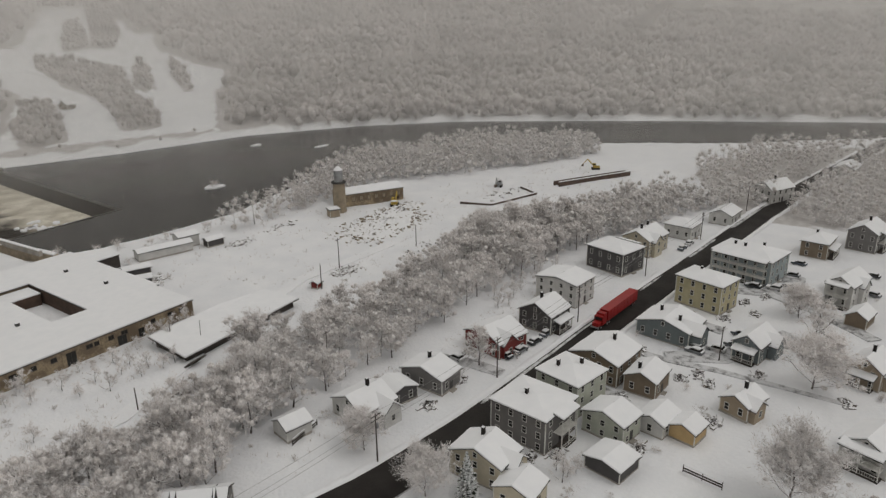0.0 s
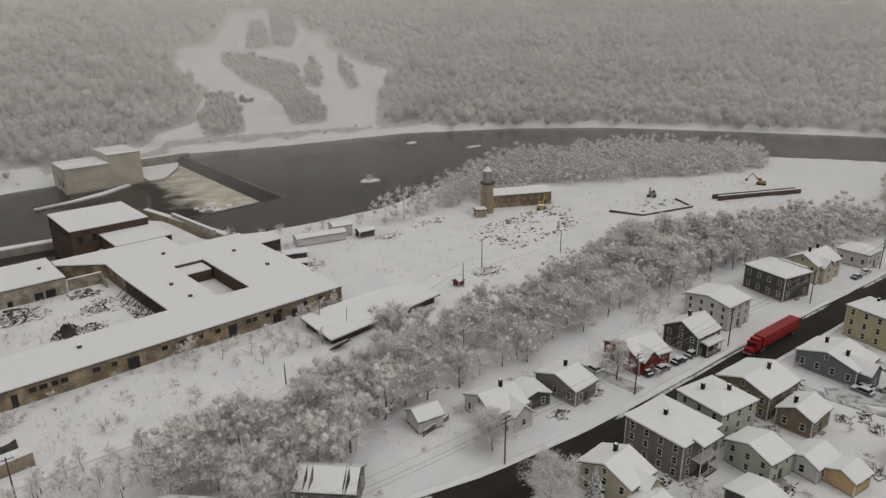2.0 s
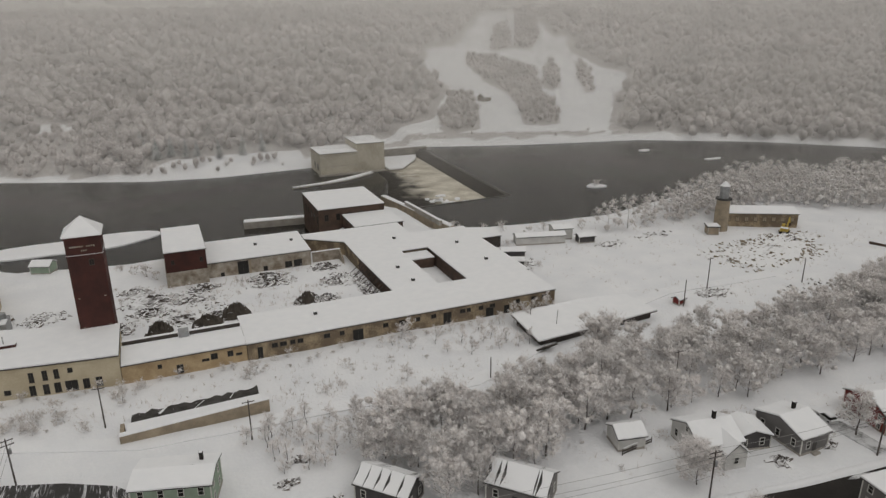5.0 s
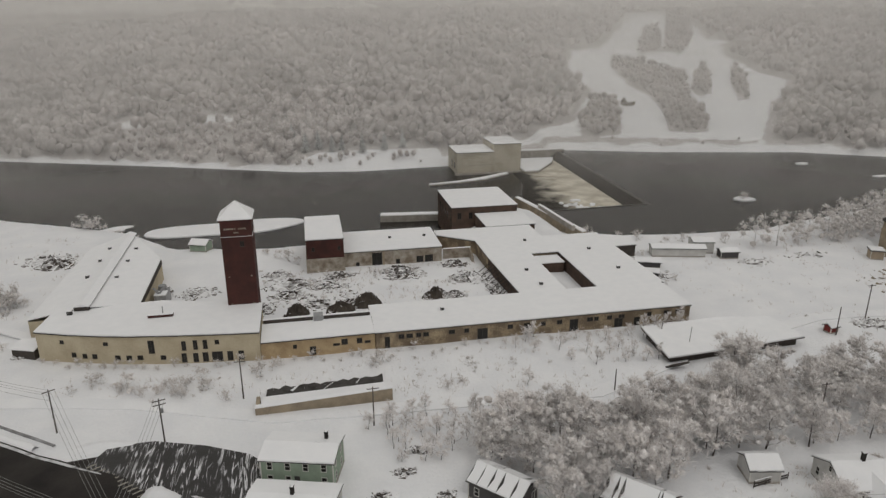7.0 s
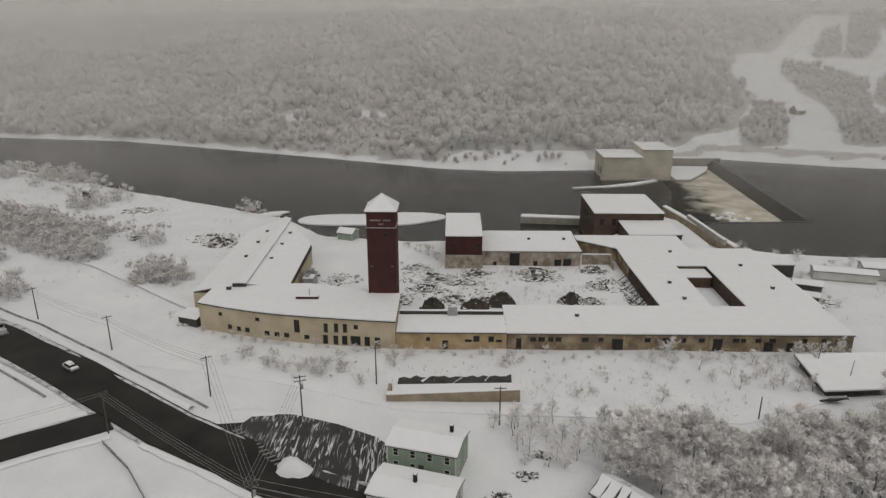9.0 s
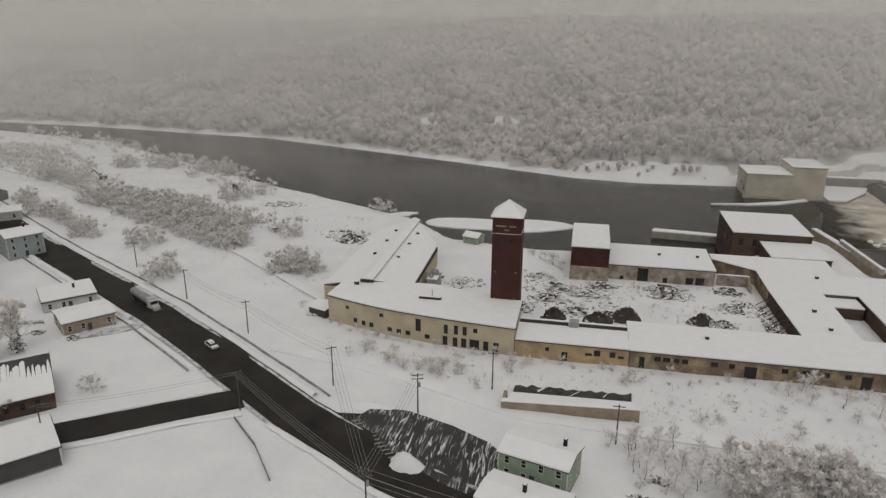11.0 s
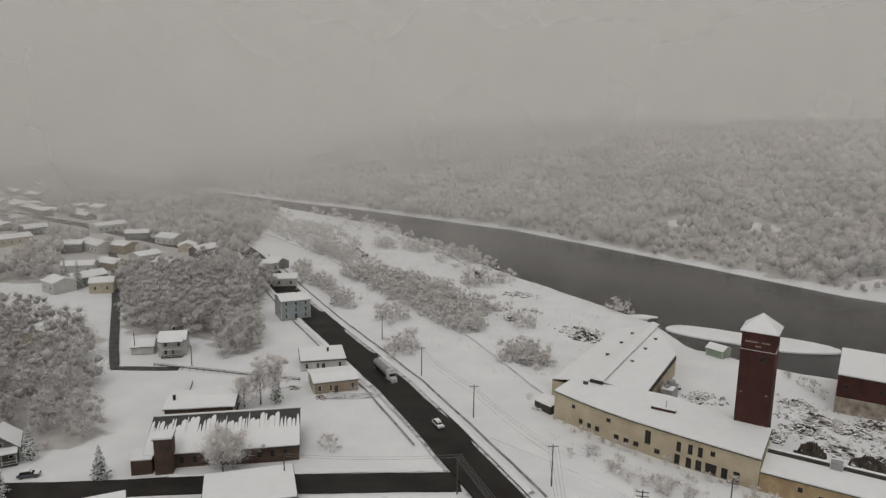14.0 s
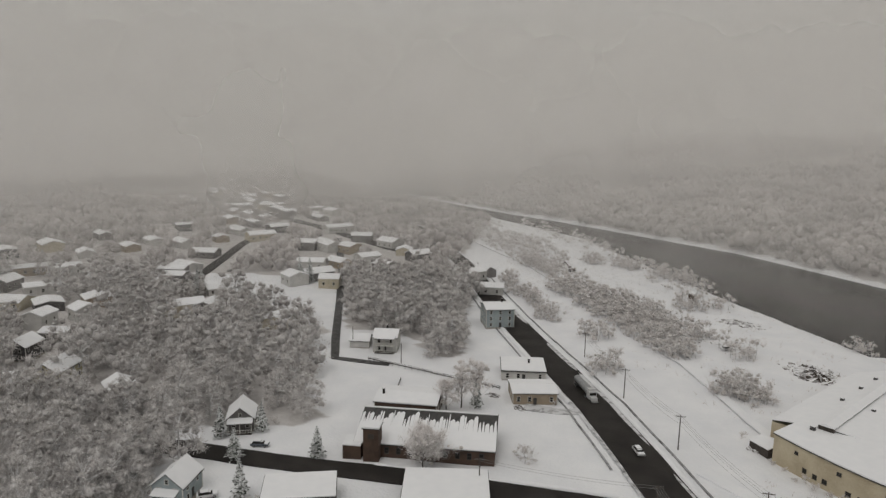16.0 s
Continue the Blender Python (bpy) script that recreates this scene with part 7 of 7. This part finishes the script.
for x, y, lo in ((152, 11, 0.95), (110, 8, 0.95), (190, 20, 0.7), (81, 77, 0.62), (77, 59.5, 0.66), (-117, 96, 0.72)):
    tree(GREAT, x, y, rng, "old_tree", "broad old tree thick with white rime", "old rimed trees", lo, lo + 0.05)
YOUNG = []
for s, h, sp in ((11, 5.0, 1.9), (12, 4.0, 2.0), (13, 6.0, 1.8)):
    wood, mass, v = grow_tree(s, h, sp, 9, 150, 0.4, 0.06, 0.1, 3, 10, 0.1, 0, 700)
    YOUNG.append((wood.mesh("trunk", BARK), tufted("crown", mass, v, (PUFF, RIME))))
young = scatter([(16, 126), (58, 121), (40, 118), (30, 119), (24, 104), (12, 108), (8, 122)], 3.6, 17, lambda x, y: clear(x, y, 7, 6))
young += scatter([(76, 152), (98, 153), (97, 148), (84, 147)], 3.4, 18) + scatter([(150, 96), (190, 92), (188, 84), (150, 88)], 5, 19, lambda x, y: clear(x, y, 8, 6))
young += [(72.4, 148.7), (73.8, 144.1), (75.5, 139.3), (77.6, 136.3), (72.3, 137.1), (70.2, 141.6), (58.9, 146.0), (52.1, 145.8), (54.7, 154.3), (46.0, 131.6), (64.9, 137.2), (52.0, 151.9), (59.8, 140.6), (65.1, 143.3), (80.7, 136.4), (48.4, 149.3), (95.8, 44.1), (95.2, 41.6), (97.1, 40.8), (93.5, 41.8)]
for x, y in young:
    tree(rng.choice(YOUNG), x, y, rng, "young_tree", "young bare tree white with rime", "young rimed trees")
BUSH = []
for s, h, sp in ((41, 1.8, 1.6), (42, 1.2, 1.3), (43, 2.6, 1.9)):
    wood, mass, v = grow_tree(s, h, sp, 9, 120, 0.3, 0.05, 0.02, 3, 9, 0.13, 0, 380)
    BUSH.append((wood.mesh("branching", BARK), tufted("crown", mass, v, (PUFF, SHRUB))))


def bush(x, y, low=0.7, high=1.3):
    m, s = rng.choice(BUSH), rng.uniform(low, high)
    t = thing("shrub", "low rimed shrub poking out of the snow", "shrub", pose(x, y, z_at(x, y) - 0.1, 0, 0, rng.uniform(0, 360)) @ Matrix.Scale(s, 4), "rimed shrubs")
    part("branching", m[0], None, t)
    part("crown", m[1], None, t)


for k in range(52):
    x = -66 + 163 * k / 51 + rng.uniform(-1, 1)
    y = on_front(x)[0] - rng.uniform(1.2, 3.5) if x < -14 else 156 - rng.uniform(1.2, 6)
    bush(x, y, 0.5, 1.1)
for x, y in scatter([(16, 150), (95, 152), (78, 132), (20, 136)], 9, 23) + scatter([(-60, 150), (-20, 150), (-18, 138), (-50, 140)], 8, 24) + scatter([(-30, 215), (-8, 222), (40, 212), (50, 190), (0, 190)], 8, 25):
    bush(x, y, 0.4, 0.9)
for x, y in [(-31.4, 142.9), (-32.9, 144.7), (-30.2, 141.2), (-43.9, 146.9), (-45.6, 148.8), (-42.8, 147.2), (-25.0, 143.5), (-26.7, 146.9), (-13.9, 147.8), (-15.4, 149.8), (-39.1, 144.0), (-49.3, 151.3), (-50.9, 150.5), (-20.7, 138.1), (13.0, 147.0), (14.8, 148.9), (34.9, 143.3), (31.4, 135.5), (27.8, 132.9), (-10.4, 152.2), (-36.0, 144.4), (-34.6, 147.3), (-29.7, 145.1)]:
    bush(x, y, 0.9, 1.7)
for x, y in ((-93, 201), (-96, 204), (-90, 199), (-134, 188.5), (-136, 190), (-106, 119), (-104, 117.5), (106, 214), (112, 226), (118, 224), (126, 216), (102, 232), (-80, 294), (-77, 290), (-70, 284), (134, 219), (-8, 226), (-11, 230), (-5, 222), (-16, 236), (148, 214)):
    bush(x, y, 1.0, 1.7)
for dx, dy in ((0, 0), (1.6, 0.6), (-1.5, -0.4), (0.4, 1.4)):
    t = thing("shrub", "rimed shrub growing on a snowy islet", "shrub", pose(199 + dx, 278 + dy, -2.75, 0, 0, 70 * dx) @ Matrix.Scale(1.1, 4), "rimed shrubs")
    part("branching", BUSH[2][0], None, t)
    part("crown", BUSH[2][1], None, t)
hr = random.Random(91)
for x, y in HOMES:
    if x * x + y * y < 240 ** 2:
        for k in range(2):
            a = hr.uniform(0, math.tau)
            px, py = x + 8.5 * math.cos(a), y + 8.5 * math.sin(a)
            if clear(px, py, 6.5, 6.5):
                bush(px, py, 0.4, 1.0)
brush = scatter(blob(-93, 201, 8, 6, 20, 3), 3.4, 41) + scatter(blob(-134, 189, 4, 4, 0, 4), 3, 42) + scatter(blob(-112, 240, 9, 4, -20, 5), 4, 43) + scatter(blob(-160, 290, 14, 5, -30, 6), 4.4, 44) + scatter([(-225, 268), (-210, 282), (-150, 250), (-118, 224), (-124, 216), (-160, 232)], 3.2, 26) + scatter([(-420, 400), (-300, 360), (-225, 300), (-222, 268), (-320, 320), (-430, 372)], 7.5, 27) + scatter([(-430, 440), (-310, 415), (-200, 345), (-150, 315), (-170, 305), (-300, 380)], 11, 28)
for cx, cy, rx, ry, seed in ((-245, 256, 12, 5, 81), (-218, 242, 14, 5, 82), (-192, 226, 13, 5, 83), (-158, 218, 9, 4, 84), (-133, 184, 4, 3, 85), (-234, 348, 10, 6, 86), (-257, 343, 9, 6, 87), (-190, 336, 8, 5, 88), (-85, 281, 3, 3, 89), (-94, 207, 9, 5, 90), (-265, 302, 24, 6, 91), (-165, 262, 22, 8, 92), (-140, 246, 16, 8, 93), (-205, 340, 9, 4, 94), (-150, 300, 4, 3, 95)):
    brush += scatter(blob(cx, cy, rx, ry, -30, seed), 3.6, seed)
joined("brush", [p for p in brush if clear(*p, 6, 7.5)], "rimed scrub along the river bank", 29, 0.9, 1.9, SCRUB)


# ---- far woods: clumps of rimed twigs, past counting ----
def woods(name, pts, label, size, tufts, seed, mat=None, wide=0.44):
    """Far trees, past counting: a core of darker colour each, and long rimed twigs that rise and fan out through the
    crown.
    """
    r = np.random.RandomState(seed)
    pts = np.asarray(pts)
    n = len(pts)
    h = size * r.uniform(0.6, 1.3, n) * (1 + 0.2 * np.clip(ripple(pts[:, 0], pts[:, 1], 45, seed), -1, 1))
    z = land(pts[:, 0], pts[:, 1])
    c = np.stack([pts[:, 0], pts[:, 1], z + 0.46 * h], 1)
    own = np.repeat(np.arange(n), tufts)
    k = len(own)
    up = 1 - 0.85 * r.uniform(0, 1, k) ** 1.1
    a = r.uniform(0, math.tau, k)
    ring = wide * h[own] * np.sqrt(np.clip(1 - ((up - 0.5) / 0.56) ** 2, 0.1, 1)) * r.uniform(0.35, 1.0, k) ** 0.6
    flat = np.stack([np.cos(a), np.sin(a), np.zeros(k)], 1)
    start = np.stack([pts[own, 0], pts[own, 1], z[own] + 0.84 * h[own] * up], 1) + flat * ring[:, None]
    d = flat * 0.55 + [0, 0, 0.55] + r.normal(0, 0.55, (k, 3))
    d /= np.linalg.norm(d, axis=1)[:, None]
    side = np.cross(d, r.normal(size=(k, 3)))
    side /= np.linalg.norm(side, axis=1)[:, None]
    ln, w = size * 0.15 * r.uniform(0.5, 1.35, (k, 1)), size * 0.05 * r.uniform(0.5, 1.4, (k, 1))
    tw = np.stack([start - side * w / 2, start + side * w / 2, start + d * ln], 1).reshape(-1, 3)
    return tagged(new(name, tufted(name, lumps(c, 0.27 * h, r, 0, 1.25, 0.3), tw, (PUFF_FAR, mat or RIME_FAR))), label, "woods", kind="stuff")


def grove(lo, hi, gap, seed, reach=1020, x0=-1250, x1=1100, y1=1450):
    """Jittered spots on the far side between two distances from the bank, outside the open slopes."""
    r = np.random.RandomState(seed)
    gx_, gy_ = np.meshgrid(np.arange(x0, x1, gap), np.arange(-450, y1, gap))
    p = np.stack([gx_.ravel(), gy_.ravel()], 1) + r.uniform(-0.48, 0.48, (gx_.size, 2)) * gap
    d, n = off_line(p[:, 0], p[:, 1], FAR)
    ok = n & (d > np.where((p[:, 0] > 110) & (p[:, 0] < 330), lo + 13, lo)) & (d < hi) & (np.hypot(p[:, 0], p[:, 1]) < reach) & (ripple(p[:, 0], p[:, 1], 90, 5) > -1.25)
    for poly in PISTES:
        for dx, dy in ((0, 0), (6, 0), (-6, 0), (0, 6), (0, -6)):
            ok &= ~within(p[:, 0] + dx, p[:, 1] + dy, poly)
    return p[ok]


def bare_isles(gap, seed):
    r = np.random.RandomState(seed)
    out = []
    for poly in ISLES:
        q_ = np.array(poly, float)
        gx_, gy_ = np.meshgrid(np.arange(q_[:, 0].min(), q_[:, 0].max(), gap), np.arange(q_[:, 1].min(), q_[:, 1].max(), gap))
        p = np.stack([gx_.ravel(), gy_.ravel()], 1) + r.uniform(-0.4, 0.4, (gx_.size, 2)) * gap
        out.append(p[within(p[:, 0], p[:, 1], poly)])
    return np.concatenate(out)


bank_wood = grove(3, 120, 7.3, 51)
before = np.zeros(len(bank_wood), bool)
for (px, py) in ((-118, 505), (-110, 500), (-78, 496), (-55, 494), (-66, 494)):
    along = np.clip((bank_wood @ np.array([px, py])) / (px * px + py * py), 0.86, 1.0)
    before |= np.hypot(bank_wood[:, 0] - along * px, bank_wood[:, 1] - along * py) < 9
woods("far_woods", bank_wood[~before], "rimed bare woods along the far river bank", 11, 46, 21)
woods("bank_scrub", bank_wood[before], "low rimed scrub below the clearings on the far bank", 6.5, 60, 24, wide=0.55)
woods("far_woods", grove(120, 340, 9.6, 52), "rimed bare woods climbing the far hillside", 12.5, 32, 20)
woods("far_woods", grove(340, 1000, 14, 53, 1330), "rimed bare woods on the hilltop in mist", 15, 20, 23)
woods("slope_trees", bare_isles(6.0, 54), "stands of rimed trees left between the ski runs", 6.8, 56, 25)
shore = [(x + rng.uniform(-3, 3), y + 6 + rng.uniform(0, 5)) for (ax, ay), (bx, by) in zip(FAR[9:16], FAR[10:17]) for k in range(3) for x, y in [(ax + (bx - ax) * k / 3, ay + (by - ay) * k / 7)]]
woods("bank_scrub", shore, "rimed scrub along the foot of the ski slope", 3.6, 60, 26, wide=0.5)
woods("bank_scrub", [(-10, 410), (-4, 408), (2, 407), (8, 409), (14, 407), (20, 408), (24, 412), (36, 406), (39, 409), (52, 407), (56, 409), (60, 408), (64, 410), (-16, 412), (-2, 414), (11, 414), (28, 414)], "rimed bushes on the far river meadow", 5, 90, 27, wide=0.6)
for x, y in [(0, 428), (8, 432), (16, 426), (22, 424), (34, 420), (-6, 440), (190, 500), (196, 520), (205, 545), (213, 589), (208, 575), (48, 424), (60, 428), (-8, 452)]:
    tree(SPRUCE[2], x, y, rng, "spruce", "dark spruce laden with snow", "snowy spruces", 0.9, 1.3)
OPEN = np.array([p[:2] for p in town] + [(-330 - 13 * k, 264 + 1.6 * k) for k in range(26)] + [(-290 - 12 * k, 78 + 10 * k) for k in range(14)], float)


def off_view(x, y):
    """Whether a tree leaves the roofs and streets of the town in the camera's sight."""
    along = np.clip((OPEN @ np.array([x, y])) / np.hypot(x, y) ** 2, 1.0, 1.11)
    return np.hypot(OPEN[:, 0] - along * x, OPEN[:, 1] - along * y).min() > 7.5


west = scatter(THICKETS[2], 7.6, 31, off_view)
woods("far_woods", west, "rimed bare trees between the roofs of the town", 9.5, 46, 22, wide=0.46)


# ---- dead weeds poking out of the snow ----
def weeds(name, areas, label, seed):
    r = np.random.RandomState(seed)
    base = []
    for poly, n in areas:
        q_ = np.array(poly, float)
        p = np.stack([r.uniform(q_[:, 0].min(), q_[:, 0].max(), 4 * n), r.uniform(q_[:, 1].min(), q_[:, 1].max(), 4 * n)], 1)
        p = p[within(p[:, 0], p[:, 1], poly) & (ripple(p[:, 0], p[:, 1], 26, seed) > r.uniform(-0.8, 1.0, len(p)))]
        base.append(p[:n])
    base = np.concatenate(base)
    z = land(base[:, 0], base[:, 1])
    k = 7
    own = np.repeat(np.arange(len(base)), k)
    c = np.stack([base[own, 0], base[own, 1], z[own] - 0.05], 1) + r.normal(0, 1, (len(own), 3)) * [0.3, 0.3, 0.02]
    u = r.normal(0, 0.45, (len(own), 3)) + [0, 0, 1]
    w = np.cross(u, r.normal(size=u.shape))
    w /= np.linalg.norm(w, axis=1)[:, None]
    ln, wd = r.uniform(0.25, 0.9, (len(own), 1)), r.uniform(0.02, 0.06, (len(own), 1))
    v = np.stack([c - w * wd, c + w * wd, c + u * ln + w * wd * 0.4, c + u * ln - w * wd * 0.4], 1).reshape(-1, 3)
    tagged(new(name, raw(name, v, quads(len(own)), SHRUB)), label, "weeds", kind="stuff")


weeds("dead_weeds", [([(-66, 155), (-14, 150), (100, 150), (78, 128), (16, 128), (-16, 140), (-75, 150)], 380), ([(-70, 255), (-60, 180), (-120, 190), (-230, 260), (-420, 380), (-400, 430), (-200, 340), (-100, 290)], 2200), ([(104, 215), (104, 175), (150, 130), (230, 110), (330, 110), (330, 150), (200, 200), (140, 235)], 800), ([(-12, 216), (-12, 185), (55, 180), (55, 216)], 420), ([(66, 96), (150, 90), (240, 78), (230, 68), (140, 84), (66, 82)], 420)], "dead weeds and grass poking out of the snow", 77)


# ---- the town down the valley ----
strip("road", [(-330, 268, 8), (-366, 269, 9), (-484, 281, 9), (-609, 284, 9), (-760, 288, 9), (-950, 300, 9)], ASPHALT, "wet main street of the town far down the valley", "road", 0.35)
strip("road", [(-290, 78, 6), (-325, 109, 6), (-360, 140, 6), (-440, 200, 6), (-480, 240, 6)], ASPHALT, "wet back street between snowy houses", "road", 0.33)


def far_house(x, y, turn, w, d, h, rise, color):
    z0 = z_at(x, y)
    t = thing("town_house", "distant snow-roofed house in the town", "house", pose(x, y, z0, 0, 0, turn), "town houses")
    hw, hd = w / 2, d / 2
    sec = [(-hd, -0.5), (hd, -0.5), (hd, h), (0, h + rise), (-hd, h)]
    v = [(s * hw, yy, zz) for s in (-1, 1) for yy, zz in sec]
    part("wall", Shape().add(v, [(0, 4, 3, 2, 1), (5, 6, 7, 8, 9), (0, 1, 6, 5), (1, 2, 7, 6), (2, 3, 8, 7), (3, 4, 9, 8), (4, 0, 5, 9)]), PAINTS[color], t)
    k = rise / hd
    rf = Shape()
    for s in (-1, 1):
        c = [(-hw - 0.4, 0, h + rise), (-hw - 0.4, s * (hd + 0.4), h - 0.4 * k), (hw + 0.4, s * (hd + 0.4), h - 0.4 * k), (hw + 0.4, 0, h + rise)]
        rf.slab(c[::-1] if s > 0 else c, 0.35)
    part("snowy_roof", rf, ROOF_SNOW, t)
    for f in (0, 2):
        run = w if f in (0, 2) else d
        for c in range(max(1, int(run / 4))):
            u = -run / 2 + run * (c + 0.5) / max(1, int(run / 4))
            px, py = ((u, -hd), (hw, u), (-u, hd), (-hw, -u))[f]
            window(t, px, py, h * 0.35, 1.0, 1.4, f)


tr = random.Random(61)
for k in range(4, 15):
    town += [(-405 - k * 30, 262 + tr.uniform(-5, 0), tr.uniform(12, 22)), (-410 - k * 29, 300 + tr.uniform(0, 6), tr.uniform(12, 22))]
for k, (x, y, w) in enumerate(town):
    far_house(x, y, tr.choice((-4, 86, 8, 42, 48, 135)) if x > -420 else tr.choice((-6, 3, 85)), w, min(w, tr.uniform(8, 13)), tr.uniform(3.2, 5.4), tr.uniform(0.9, 2.2), ("white", "grey", "white", "tan", "grey", "white", "cream", "dark")[k % 8])
lodge = house("lodge", "small dark timber lodge with a snowy roof on the slope", 245, 498, 20, 8, 7, 3.2, "gable", 3.0, "brown", 1, category="lodge")
lodge.location.z = z_at(245, 494)
bridge = thing("bridge", "far steel girder bridge across the river", "bridge", kind="structure")
part("deck", Shape().prism([(-636, 405), (-630, 405), (-668, 560), (-674, 560)], 3.2, 4.4), DARK_TRIM, bridge)
for s in (0.3, 0.62):
    x, y = -633 - 38 * s, 405 + 155 * s
    part("bridge_pier", Shape().box(x - 4, y - 1.5, -9, x + 4, y + 1.5, 3.2), CONCRETE, bridge)


# ---- translucent sheets that stand in for haze over the valley ----
def haze_sheet_stuff(name, thick):
    """Translucent grey for sheets that imitate haze, thinning out towards the ground and upward."""
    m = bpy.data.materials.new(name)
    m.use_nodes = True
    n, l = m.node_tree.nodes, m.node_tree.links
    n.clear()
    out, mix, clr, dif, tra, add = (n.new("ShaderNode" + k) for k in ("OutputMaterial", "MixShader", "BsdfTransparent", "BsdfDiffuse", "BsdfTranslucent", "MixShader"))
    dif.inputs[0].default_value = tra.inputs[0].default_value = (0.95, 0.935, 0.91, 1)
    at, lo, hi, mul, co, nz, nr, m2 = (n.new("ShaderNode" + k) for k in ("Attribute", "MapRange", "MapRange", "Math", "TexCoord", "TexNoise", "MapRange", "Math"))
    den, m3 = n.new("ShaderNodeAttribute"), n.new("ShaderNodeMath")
    at.attribute_name, den.attribute_name, m3.operation, m3.use_clamp = "lift", "sheet_weight", "MULTIPLY", True
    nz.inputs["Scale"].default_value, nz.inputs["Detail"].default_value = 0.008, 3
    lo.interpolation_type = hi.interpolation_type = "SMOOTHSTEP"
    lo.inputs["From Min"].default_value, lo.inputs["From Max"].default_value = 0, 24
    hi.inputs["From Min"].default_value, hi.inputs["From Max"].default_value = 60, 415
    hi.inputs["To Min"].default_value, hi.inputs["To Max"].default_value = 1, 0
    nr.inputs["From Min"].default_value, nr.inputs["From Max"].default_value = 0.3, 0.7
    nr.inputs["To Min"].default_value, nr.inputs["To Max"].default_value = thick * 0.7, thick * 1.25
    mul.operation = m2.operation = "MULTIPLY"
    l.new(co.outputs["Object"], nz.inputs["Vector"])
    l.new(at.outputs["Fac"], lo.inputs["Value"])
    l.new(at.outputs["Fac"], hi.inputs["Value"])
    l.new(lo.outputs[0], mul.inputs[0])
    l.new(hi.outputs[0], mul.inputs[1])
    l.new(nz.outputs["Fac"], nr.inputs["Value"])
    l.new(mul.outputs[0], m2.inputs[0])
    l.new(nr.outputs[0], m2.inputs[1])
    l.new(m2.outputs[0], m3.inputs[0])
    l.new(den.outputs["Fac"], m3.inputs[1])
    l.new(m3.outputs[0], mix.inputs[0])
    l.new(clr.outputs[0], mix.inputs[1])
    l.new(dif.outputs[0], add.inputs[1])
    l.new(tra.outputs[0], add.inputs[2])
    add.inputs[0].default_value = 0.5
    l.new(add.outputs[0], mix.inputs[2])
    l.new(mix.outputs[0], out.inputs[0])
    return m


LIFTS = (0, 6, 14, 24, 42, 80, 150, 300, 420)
# upright sheets ringed round the camera, each veiling what lies behind it
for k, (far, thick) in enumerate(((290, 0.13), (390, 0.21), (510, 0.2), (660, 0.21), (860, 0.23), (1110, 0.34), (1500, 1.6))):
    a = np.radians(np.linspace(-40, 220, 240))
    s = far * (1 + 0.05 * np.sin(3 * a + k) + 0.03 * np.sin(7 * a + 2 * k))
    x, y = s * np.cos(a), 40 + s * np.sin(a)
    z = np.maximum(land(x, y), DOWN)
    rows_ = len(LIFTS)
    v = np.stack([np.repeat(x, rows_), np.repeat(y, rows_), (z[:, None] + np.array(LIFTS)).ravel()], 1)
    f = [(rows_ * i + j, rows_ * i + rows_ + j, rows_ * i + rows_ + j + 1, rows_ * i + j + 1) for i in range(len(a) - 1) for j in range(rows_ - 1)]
    me = raw("haze_sheet", v, f, haze_sheet_stuff("haze_veil", thick), True)
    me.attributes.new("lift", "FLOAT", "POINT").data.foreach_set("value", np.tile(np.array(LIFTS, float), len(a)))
    # sheets more opaque down the valley
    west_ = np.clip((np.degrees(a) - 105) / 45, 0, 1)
    me.attributes.new("sheet_weight", "FLOAT", "POINT").data.foreach_set("value", np.repeat(1 + west_ * (0.15 if far < 600 else 0.5), rows_))
    tagged(new("haze_sheet", me), "translucent grey sheet standing in for valley mist", "mist", kind="stuff")
